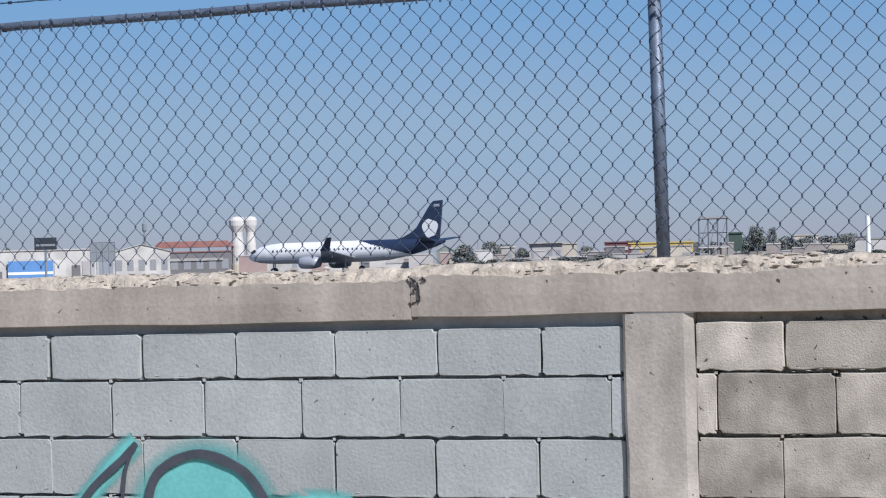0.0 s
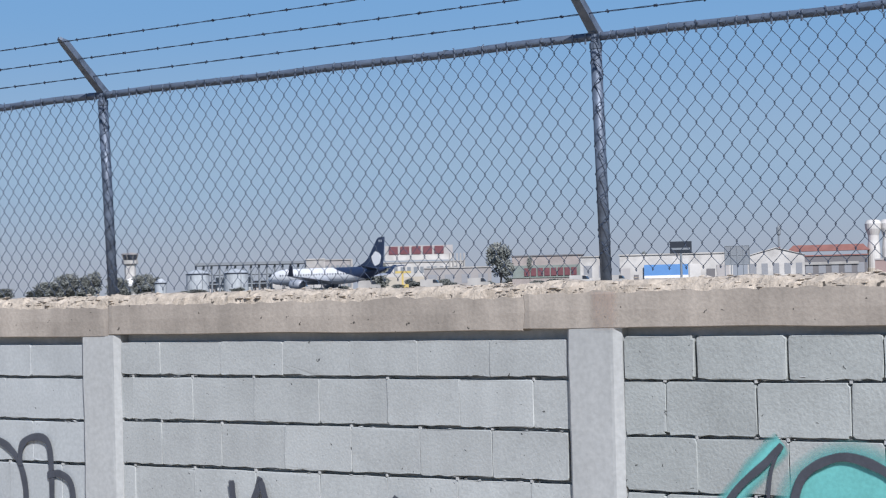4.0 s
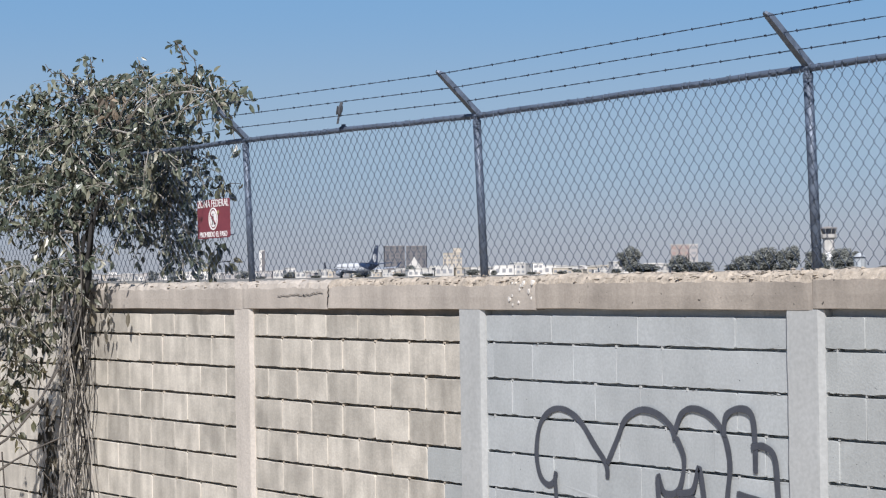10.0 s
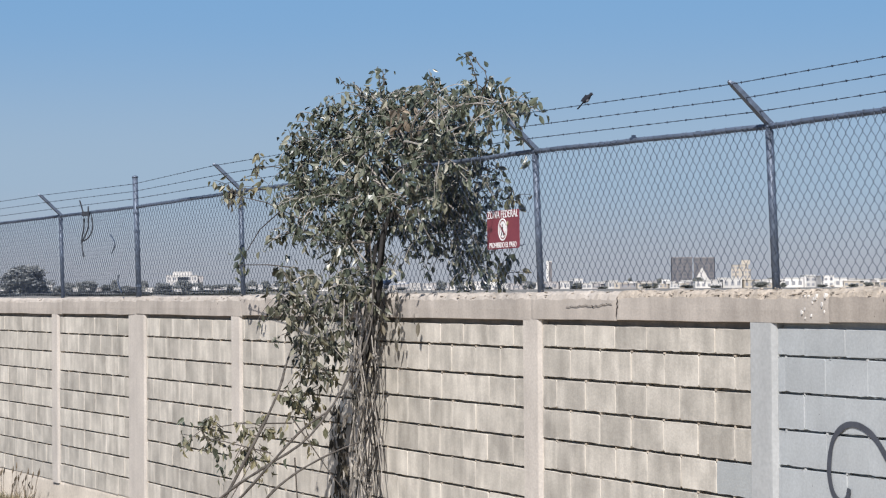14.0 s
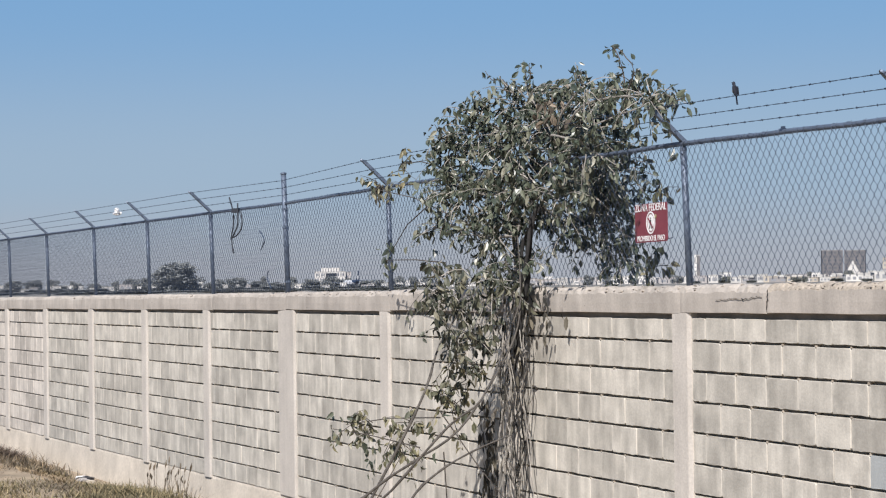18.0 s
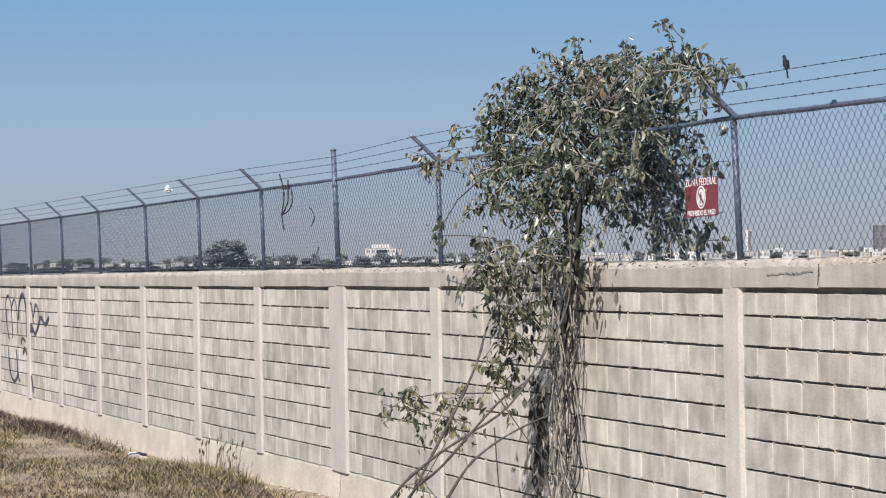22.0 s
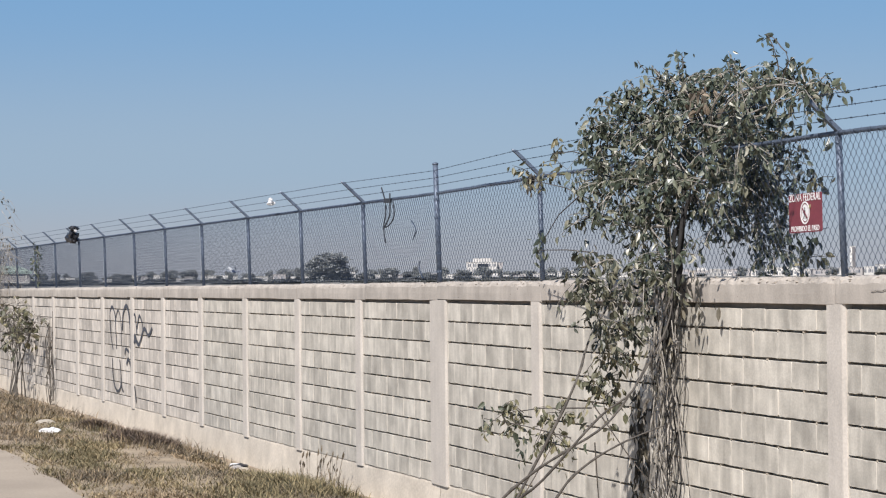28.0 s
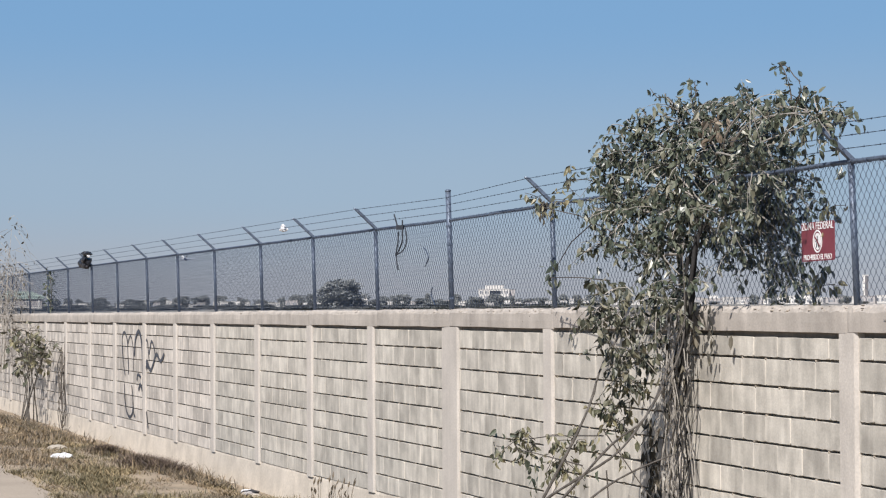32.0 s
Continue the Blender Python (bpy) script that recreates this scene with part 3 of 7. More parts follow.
def build_pillar(x, painted):
    """A cast column: slightly proud of the blocks, its edges ragged where the boards stood."""
    h = DEEP + 0.03
    pw = WIDE.get(x, PW)
    bm = bmesh.new()
    n = 16
    rows = []
    for i in range(n + 1):
        z = 0.012 - h * i / n
        j = lambda s: 0.006 * noise.noise((x * 3, z * 5, s))
        rows.append([bm.verts.new(p) for p in ((-pw / 2 + j(1), 0.1, z), (-pw / 2 + j(1), -0.014, z), (-pw / 2 + 0.01 + j(1), -0.02, z), (pw / 2 - 0.048, -0.021 + j(4) * 0.3, z),
                                               (pw / 2 - 0.035, -0.02, z), (pw / 2 + j(2), -0.006, z), (pw / 2 + j(2), 0.1, z))])
    for a, b in zip(rows, rows[1:]):
        for k in range(6):
            bm.faces.new((a[k], a[k + 1], b[k + 1], b[k]))
    ob = part("wall_pillar", bm, M_PILLAR_P if painted else (M_PILLARGREY if x > -3 else M_PILLAR))
    ob.matrix_basis = on_wall(x + pw / 2)
    tagged(ob, "grey-painted cast concrete pillar of the boundary wall" if painted else "bare cast concrete pillar of the boundary wall", "pillar", "pillars of the boundary wall", "structure")


def build_coping(x0, x1):
    """One cast length of the coping, its top edge crumbled."""
    n = max(6, int((x1 - x0) / (0.028 if x0 > -16 else 0.05)))
    mid = (x0 + x1) / 2
    bm = bmesh.new()
    rows = []
    for i in range(n + 1):
        x = x0 + (x1 - x0) * i / n - mid
        g = lambda s, a, f=5.0: a * noise.noise(((x + mid) * f, s, 3.3))
        jag = lambda z: 0.012 * noise.noise((z * 22, (x + mid) * 0.3, 9)) if i in (0, n) else 0.0
        end = 0.003 if i in (0, n) else 0.0
        rows.append([bm.verts.new((x + jag(z), y, z)) for y, z in (
            (0.17, 0.012), (-0.017, 0.010 + g(1, 0.006, 2)), (-0.0225 + end + g(2, 0.002), 0.013 + g(1, 0.006, 2)), (-0.0245 + end + g(3, 0.002), 0.085),
            (-0.0225 + end + g(4, 0.004), CAP - 0.05 + g(5, 0.012, 2.5) + g(6, 0.012, 13) + g(14, 0.008, 31)), (-0.01 + g(7, 0.012, 12) + g(15, 0.01, 34), CAP - 0.024 + g(8, 0.012, 11) + g(16, 0.012, 37)),
            (0.012 + g(9, 0.02, 9), CAP - 0.006 + g(10, 0.012, 14) + g(17, 0.012, 33)), (0.08, CAP + g(11, 0.014, 10)), (0.17, CAP - 0.012 + g(12, 0.012, 9)))])
    for a, b in zip(rows, rows[1:]):
        for k in range(9):
            bm.faces.new((a[k], a[(k + 1) % 9], b[(k + 1) % 9], b[k]))
    bm.faces.new(rows[0])
    bm.faces.new(rows[-1][::-1])
    ob = part("coping", bm, M_COPING if mid > -9.5 else M_COPINGPALE)
    ob.data.materials.append(M_BEDPALE if mid > -11 else M_COPINGPALE)
    for f in ob.data.polygons:
        if len(f.vertices) == 4 and min(ob.data.vertices[v].co.z for v in f.vertices) > CAP - 0.085:
            f.material_index = 1
    ob.matrix_basis = on_wall(mid)
    tagged(ob, "cast concrete coping with a crumbling mortar top", "coping", "lengths of coping", "structure")


M_BLOCKFAR = mat("raw_block_far", (0.632, 0.58, 0.51), 0.92, dark=0.72, scale=3.5, bump=0.3, grain=75, streak=0.2, isle=0.18, edge=0.6)


def build_wall():
    for x in PILLARS:
        build_pillar(x, x in (-4.65, -7.49, -10.29))
    for xr, xl in zip(PILLARS, PILLARS[1:]):
        painted = xl in (-4.65, -7.49, -10.29)
        gap = 0.0 if painted else (0.004 if xl > -13.5 else 0.0012)
        if xl == -4.65:
            gap = 0.0065
        if xl == -1.745:
            gap = 0.004
        build_bay(xr, xl + WIDE.get(xl, PW), painted, (-10.68, -0.85) if xl == -13.08 else None, COURSES.get(xl), gap, near=-33 < xl < 0)
    cuts = [5.0, 1.4, -2.54, -4.86, -7.3, -9.52, -11.8, -12.95, -15.6, -18.6, -21.75, -24.3, -27.2, -30.0, -32.6, -35.4, -38.4, -41.2, -44.0, -46.9, -50.0, -53.0, -56, -59, -62, -65.5, -69]
    for a, b in zip(cuts, cuts[1:]):
        build_coping(b + 0.0015, a - 0.0015)
    # loose mortar lumps along the broken top edge, and grains on it
    r = np.random.RandomState(7)
    ico = [(0, 0, 1), (0.9, 0, 0.2), (0.2, 0.85, 0.25), (-0.75, 0.5, 0.2), (-0.7, -0.6, 0.25), (0.3, -0.85, 0.2), (0, 0, -0.6)]

    def lumps(name, material, count, label, where):
        verts, faces = [], []
        for _ in range(count):
            x, y, z, s, wide = where()
            if x is None:
                continue
            a = r.rand() * math.tau
            o = len(verts)
            for px, py, pz in ico:
                q = 0.5 + 0.9 * r.rand()
                verts.append((x + s * q * wide * (px * math.cos(a) - py * math.sin(a)), wy(x) + y + s * q * (px * math.sin(a) + py * math.cos(a)), wz(x) + z + s * q * 0.6 * pz))
            for i in range(5):
                j = (i + 1) % 5
                faces += [(o, o + 1 + i, o + 1 + j), (o + 6, o + 1 + j, o + 1 + i)]
        tagged(finish(name, verts, faces, material), label, "mortar", kind="stuff")

    def on_edge():
        x = 4 - 16 * r.rand() if r.rand() < 0.75 else -12 - 20 * r.rand()
        if noise.noise((x * 1.4, 5, 5)) < -0.45 + 0.5 * r.rand():
            return None, 0, 0, 0, 0
        y = -0.018 + 0.06 * r.rand()
        return x, y, CAP - 0.038 + (y + 0.018) * 0.6 + 0.006 * r.normal(), 0.003 + 0.012 * r.rand() ** 2.6, 1.9

    lumps("mortar_crumbs", M_BEDPALE, 5000, "pale mortar crumbs along the coping's broken edge", on_edge)
    lumps("concrete_chips", M_COPING, 1100, "brown concrete chips along the coping's broken edge", on_edge)

    def on_joint():
        x = -9.6 + 11.2 * r.rand()
        if noise.noise((x * 2.1, 2, 8)) < -0.1:
            return None, 0, 0, 0, 0
        k = r.randint(0, 7)
        return x, 0.001 + 0.004 * r.rand(), -FIRST - course_of(x) * k + r.choice((-0.007, 0.006)) + r.normal() * 0.002, 0.002 + 0.004 * r.rand() ** 2, 3.4

    lumps("mortar_smears", M_MORTAR_P, 1900, "thin smears of mortar squeezed from the joints", on_joint)
    # plinth: a rough strip footing under the blocks
    for x0, x1 in ((KINK, 5.0), (-69.0, KINK)):
        n = int((x1 - x0) / 0.25)
        bm, rows = bmesh.new(), []
        mid = (x0 + x1) / 2
        for i in range(n + 1):
            x = x0 + (x1 - x0) * i / n
            top = wz(x) - DEEP + 0.024 - wz(mid)
            g = lambda s: 0.025 * noise.noise((x * 1.7, s, 3))
            rows.append([bm.verts.new((x - mid, y, z)) for y, z in ((0.15, top), (0.014 + g(1) * 0.3, top), (0.004 + g(2) * 0.4, top - 0.05 + g(3) * 0.8), (-0.034 + 0.5 * g(4), GROUND - 0.32 - wz(mid)), (0.15, GROUND - 0.42 - wz(mid)))])
        for a, b in zip(rows, rows[1:]):
            for k in range(5):
                bm.faces.new((a[k], a[(k + 1) % 5], b[(k + 1) % 5], b[k]))
        ob = part("plinth", bm, M_PLINTH)
        ob.matrix_basis = on_wall(mid)
        tagged(ob, "rough cast concrete footing of the block wall", "plinth", kind="structure")


# ---- fence ----
POSTS = [4.1, 1.26, -1.607, -4.503, -7.352, -10.135, -12.955, -15.86, -18.775, -21.9, -24.515, -27.225, -29.95, -32.79, -35.44, -38.0, -40.78, -43.49, -46.37,
         -49.07, -51.86, -54.68, -57.4, -60.1, -62.9, -65.7, -68.4]
TERMINAL = -21.9
ARM = (-0.275, 0.245)
STRANDS = (0.28, 0.61, 0.94)      # where the barbed strands cross the arm
PITCH, ROW = 0.0753, 0.0955       # width and height of one diamond of the mesh


def rail_height(x):
    """The top rail above the coping, post by post."""
    if x == -10.135:
        return 0.96
    if x == -7.352:
        return 0.983
    return 1.0 if x > -20 else 0.982


def post_lean(x):
    """How far the fence leans to the road, in radians."""
    return 0.04 if x > -17 else (0.022 if x > -20 else 0.03)


def lattice_x(n):
    """Where the mesh's nth column of knots stands; it is stretched a little towards the near end."""
    return -6.9817 + 0.07417 * n + 3.53e-5 * n * n if n > 0 else -6.9817 + 0.0748 * n


def mesh_panel(x0, w, high, drop):
    """Woven diamonds of round wire from x0 over w to the left; its origin stands at the foot of the post."""
    r = 0.002
    k0 = int((x0 - w + 6.9817) / 0.0755 * 2) - 6
    verts, faces = [], []
    for c in range(k0, k0 + int(w / 0.036) + 14):
        xa, xb = lattice_x(c / 2), lattice_x((c + 1) / 2)
        if xa < x0 - w - 0.004 or xb > x0 + 0.004:
            continue
        pts = []
        base = wz((xa + xb) / 2) + CAP
        row0 = 3.093 + 0.0105 * (xa + 6.98)
        R = -int((row0 - base) / (ROW / 2)) - 1
        while row0 + R * ROW / 2 < base + high + drop * (x0 - xa) / w + 0.012:
            left = (c + R) % 2 == 0
            z = row0 + R * ROW / 2
            wob = 0.0025 * noise.noise((xa * 1.7, z * 2.3, 4))
            for dz, front in ((-0.004, not left), (0.004, left)):
                pts.append(((xa - 0.0015 if left else xb + 0.0015) - x0 + wob, -0.0035 if front else 0.0035, z + dz - wz(x0) - CAP))
            R += 1
        pts = [p for p in pts if p[2] > 0.004]
        o = len(verts)
        for x, y, z in pts:
            verts += [(x - r, y, z), (x, y - r, z), (x + r, y, z), (x, y + r, z)]
        for k in range(len(pts) - 1):
            for q in range(4):
                a, b = o + 4 * k + q, o + 4 * k + (q + 1) % 4
                faces.append((a, b, b + 4, a + 4))
    me = bpy.data.meshes.new("wire_mesh")
    me.from_pydata(verts, [], faces)
    me.materials.append(M_WIRE)
    me.shade_smooth()
    return me


def barbed_strand(n):
    """Two twisted wires with four-pointed barbs."""
    bm = bmesh.new()
    for s in (0, math.pi):
        tube(bm, [(x / 60, 0.0022 * math.cos(s + x * 1.3), 0.0022 * math.sin(s + x * 1.3)) for x in range(61)], 0.0017, 3)
    for k in range(n):
        x = (k + 0.5) / n
        for a in (0.6, 2.2):
            d = Vector((0.1, math.cos(a + k), math.sin(a + k))).normalized() * 0.008
            tube(bm, [Vector((x, 0, 0)) - d, Vector((x, 0, 0)) + d], 0.0016, 3)
        tube(bm, [(x - 0.0035, 0, 0), (x + 0.0035, 0, 0)], 0.0036, 5)
    me = bpy.data.meshes.new("barbed_wire")
    bm.to_mesh(me)
    bm.free()
    me.materials.append(M_BARB)
    return me


def build_arm(bay):
    """A pressed steel arm: a tapered channel with a rounded tip, its foot clamped round the rail."""
    bm = bmesh.new()
    d = Vector((0, ARM[0], ARM[1])).normalized()
    s = Vector((1, 0, 0))
    u = d.cross(s)
    a, b = Vector((0, 0.012, -0.012)), Vector((0, ARM[0], ARM[1] + 0.02))
    pr = [(-1, 0.0), (1, 0.0), (1, 0.03), (0.8, 0.03), (0.8, 0.005), (-0.8, 0.005), (-0.8, 0.03), (-1, 0.03)]
    rings = []
    for t, half in ((0.0, 0.025), (0.12, 0.0225), (0.9, 0.0175), (0.97, 0.014), (1.0, 0.007)):
        p = a.lerp(b, t)
        rings.append([bm.verts.new(p + s * q * half + u * v * (1 if t < 0.95 else 0.5)) for q, v in pr])
    for ra, rb in zip(rings, rings[1:]):
        for k in range(8):
            bm.faces.new((ra[k], ra[(k + 1) % 8], rb[(k + 1) % 8], rb[k]))
    bm.faces.new(rings[0][::-1])
    bm.faces.new(rings[-1])
    arm = part("arm", bm, M_STEEL, bay)
    bolt = part("bolt", tube(bmesh.new(), [Vector((0.012, 0.0, 0.036)), Vector((0.012, -0.012, 0.028))], 0.008, 7), M_INK, arm, "dark bolt head")
    return arm, bolt


def build_fence():
    strand = barbed_strand(13)
    shared, first = {}, {}
    ties = bmesh.new()
    for k in range(17):
        x = -(k + 0.5) / 17
        q = 0.006 * math.sin(k * 2.7)
        tube(ties, [(x + q * a / 6, 0.0195 * math.cos(a * math.tau / 6), 0.0195 * math.sin(a * math.tau / 6)) for a in range(7)], 0.0022, 3)
    # the mesh's cut wire ends stand over the rail
    for k in range(38):
        x = -(k + 0.5 + 0.2 * math.sin(k * 4.1)) / 38
        up = 0.0165 + 0.005 * math.sin(k * 2.9)
        tube(ties, [(x, -0.02, -0.03), (x + 0.001, -0.0205, 0.012), (x + 0.003 * math.cos(k * 1.7), -0.013, up)], 0.0019, 3)
    for i, (x, xn) in enumerate(zip(POSTS, POSTS[1:])):
        w = x - xn
        base = Matrix.Translation((x, wy(x) + 0.065, wz(x) + CAP)) @ Matrix.Rotation(math.atan2(wy(x) - wy(xn), w), 4, "Z") @ Matrix.Rotation(post_lean(x), 4, "X")
        terminal = x == TERMINAL
        high = rail_height(x)
        # the next post's head as seen from this one's foot
        drop = wz(xn) + rail_height(xn) - wz(x) - high
        slope = math.atan2(drop, w)
        bay = root("fence_bay", base, "grey chain-link fence bay with steel post and barbed wire", "fence", "bays of the chain-link fence")
        head = Matrix.Translation((0, 0, high))
        if terminal:
            bay["label"] = "grey chain-link fence bay with taller straight terminal post"
            bm = tube(bmesh.new(), [(0, 0, -0.04), (0, 0, high + 0.32)], 0.03, 10)
            lathe(bm, [(0.034, high + 0.32), (0.034, high + 0.335), (0.012, high + 0.345)], 10)
            part("post", bm, M_STEEL, bay, "taller terminal post", True)
            band = None
            for k in range(5):
                z = 0.12 + k * 0.2
                band = part("tension_band", tube(bmesh.new(), [(0, 0, -0.012), (0, 0, 0.012)], 0.035, 10), M_STEEL, bay) if band is None else again("tension_band", band, bay)
                band.matrix_basis = pose(0, 0, z)
        elif not first:
            first["post"] = part("post", tube(bmesh.new(), [(0, 0, -1.04), (0, 0, -0.03)], 0.024, 10), M_STEEL, bay, smooth=True)
            turn = [(0.0255 * math.cos(k * 0.9), 0.0255 * math.sin(k * 0.9), -0.97 + k * 0.0163) for k in range(57)]
            bm = tube(bmesh.new(), turn, 0.0024, 3)
            tube(bm, [(0.0255 * math.cos(2 - k * 1.1), 0.0255 * math.sin(2 - k * 1.1), -0.95 + k * 0.033) for k in range(28)], 0.0022, 3)
            first["lacing_wire"] = part("lacing_wire", bm, M_WIRE, bay)
            first["post_cap"] = part("post_cap", lathe(bmesh.new(), [(0.0265, -0.05), (0.0265, -0.028), (0.021, -0.022), (0.019, 0.012), (0.026, 0.018), (0.022, 0.03)], 10), M_STEEL, bay)
            first["arm"], first["bolt"] = build_arm(bay)
        if not terminal:
            lean = head @ Matrix.Rotation(rnd.uniform(-0.004, 0.004), 4, "Y")
            for name in ("post", "lacing_wire", "post_cap", "arm"):
                ob = first[name] if i == 0 else again(name, first[name], bay)
                ob.matrix_basis = lean @ (Matrix.Rotation(rnd.uniform(-0.06, 0.04), 4, "Z") if name == "arm" else Matrix())
                if name == "arm" and i:
                    again("bolt", first["bolt"], ob)
        if i == 0:
            first["rail"] = part("top_rail", tube(bmesh.new(), [(-k / 8, 0, 0.003 * math.sin(k * 2.1)) for k in range(9)], 0.0175, 9), M_STEEL, bay, smooth=True)
            first["ties"] = part("tie_wire_work", ties, M_STEEL, bay, "wire ties round the rail")
            tagged(first["ties"], kind="stuff")
        along = head @ Matrix.Rotation(slope, 4, "Y") @ Matrix.Diagonal((w, 1, 1, 1))
        for name, key in (("top_rail", "rail"), ("tie_wire_work", "ties")):
            ob = first[key] if i == 0 else again(name, first[key], bay)
            ob.matrix_basis = along
            if i and key == "ties":
                tagged(ob, kind="stuff")
        near = x > -16
        if near:
            panel = mesh_panel(x, w, high, drop)
        else:
            if not shared:
                shared["panel"] = mesh_panel(-18.775, 2.8, 0.985, 0.0)
            panel = shared["panel"]
        net = new("wire_mesh", panel)
        net.parent = bay
        net.matrix_basis = Matrix.Translation((0, -0.03, 0)) @ (Matrix() if near else Matrix.Diagonal((w / 2.8, 1, 1, 1)))
        # three strands from arm to arm
        for f in STRANDS:
            a = Vector((0, ARM[0] * f, high + 0.02 + ARM[1] * f)) if not terminal else Vector((0, -0.035, high + 0.02 + ARM[1] * f))
            b = Vector((-w, ARM[0] * f, high + drop + 0.02 + ARM[1] * f)) if xn != TERMINAL else Vector((-w, -0.035, high + drop + 0.02 + ARM[1] * f))
            d = b - a
            st = new("barbed_wire", strand)
            st.parent = bay
            st.matrix_basis = Matrix.Translation(a) @ d.to_track_quat("X", "Z").to_matrix().to_4x4() @ Matrix.Diagonal((d.length, 1, 1, 1))


build_ground()
build_wall()
build_fence()


# ---- spray paint on the wall ----
def smooth_line(pts, n=6):
    """Points along a soft curve through pts."""
    out = []
    p = [pts[0], *pts, pts[-1]]
    for i in range(1, len(p) - 2):
        for k in range(n):
            t = k / n
            out.append(tuple(0.5 * (2 * b + (c - a) * t + (2 * a - 5 * b + 4 * c - d) * t * t + (3 * b - a - 3 * c + d) * t ** 3)
                             for a, b, c, d in zip(p[i - 1], p[i], p[i + 1], p[i + 2])))
    return out + [tuple(pts[-1])]


def film(name, verts, cover, faces, material, parent):
    ob = finish(name, verts, faces, material, parent)
    at = ob.data.attributes.new("cover", "FLOAT", "POINT")
    for k, v in enumerate(cover):
        at.data[k].value = v
    return ob


def stroke(pts, width, material, parent, name="stroke", out=0.006, curve=True, level=0.0, soft=0.35):
    """A sprayed line: a thin film of paint that thins out at its edges. pts are (x, z) on the wall."""
    line = smooth_line(pts) if curve else [p for a, b in zip(pts, pts[1:]) for p in [(a[0] + (b[0] - a[0]) * k / 5, a[1] + (b[1] - a[1]) * k / 5) for k in range(5)]] + [pts[-1]]
    verts, cover, faces = [], [], []
    for i, (x, z) in enumerate(line):
        a, b = line[max(i - 1, 0)], line[min(i + 1, len(line) - 1)]
        dx, dz = b[0] - a[0], b[1] - a[1]
        d = math.hypot(dx, dz) or 1
        w = width / 2 * (1 + 0.2 * noise.noise((i * 0.3, x, z)))
        for s, f in ((-1 - soft, 0.0), (-1 + soft, 1.0), (1 - soft, 1.0), (1 + soft, 0.0)):
            px, pz = x - dz / d * w * s, z + dx / d * w * s
            verts.append((px, wy(px) - out - level, pz))
            cover.append(f if 0 < i < len(line) - 1 else f * 0.4)
    for i in range(len(line) - 1):
        for k in range(3):
            o = 4 * i + k
            faces.append((o, o + 1, o + 5, o + 4))
    return film(name, verts, cover, faces, material, parent)


CRACKS = (((-2.548, 2.285), (-2.511, 2.26), 0.006), ((-2.511, 2.262), (-2.503, 2.197), 0.005), ((-2.503, 2.199), (-2.55, 2.189), 0.004), ((-2.533, 2.241), (-2.516, 2.235), 0.004), ((-2.495, 2.285), (-2.48, 2.27), 0.004),
          ((-12.44, 2.186), (-12.1, 2.195), 0.0007), ((-12.1, 2.195), (-11.84, 2.207), 0.0014), ((-11.765, 2.25), (-11.785, 2.12), 0.0016))


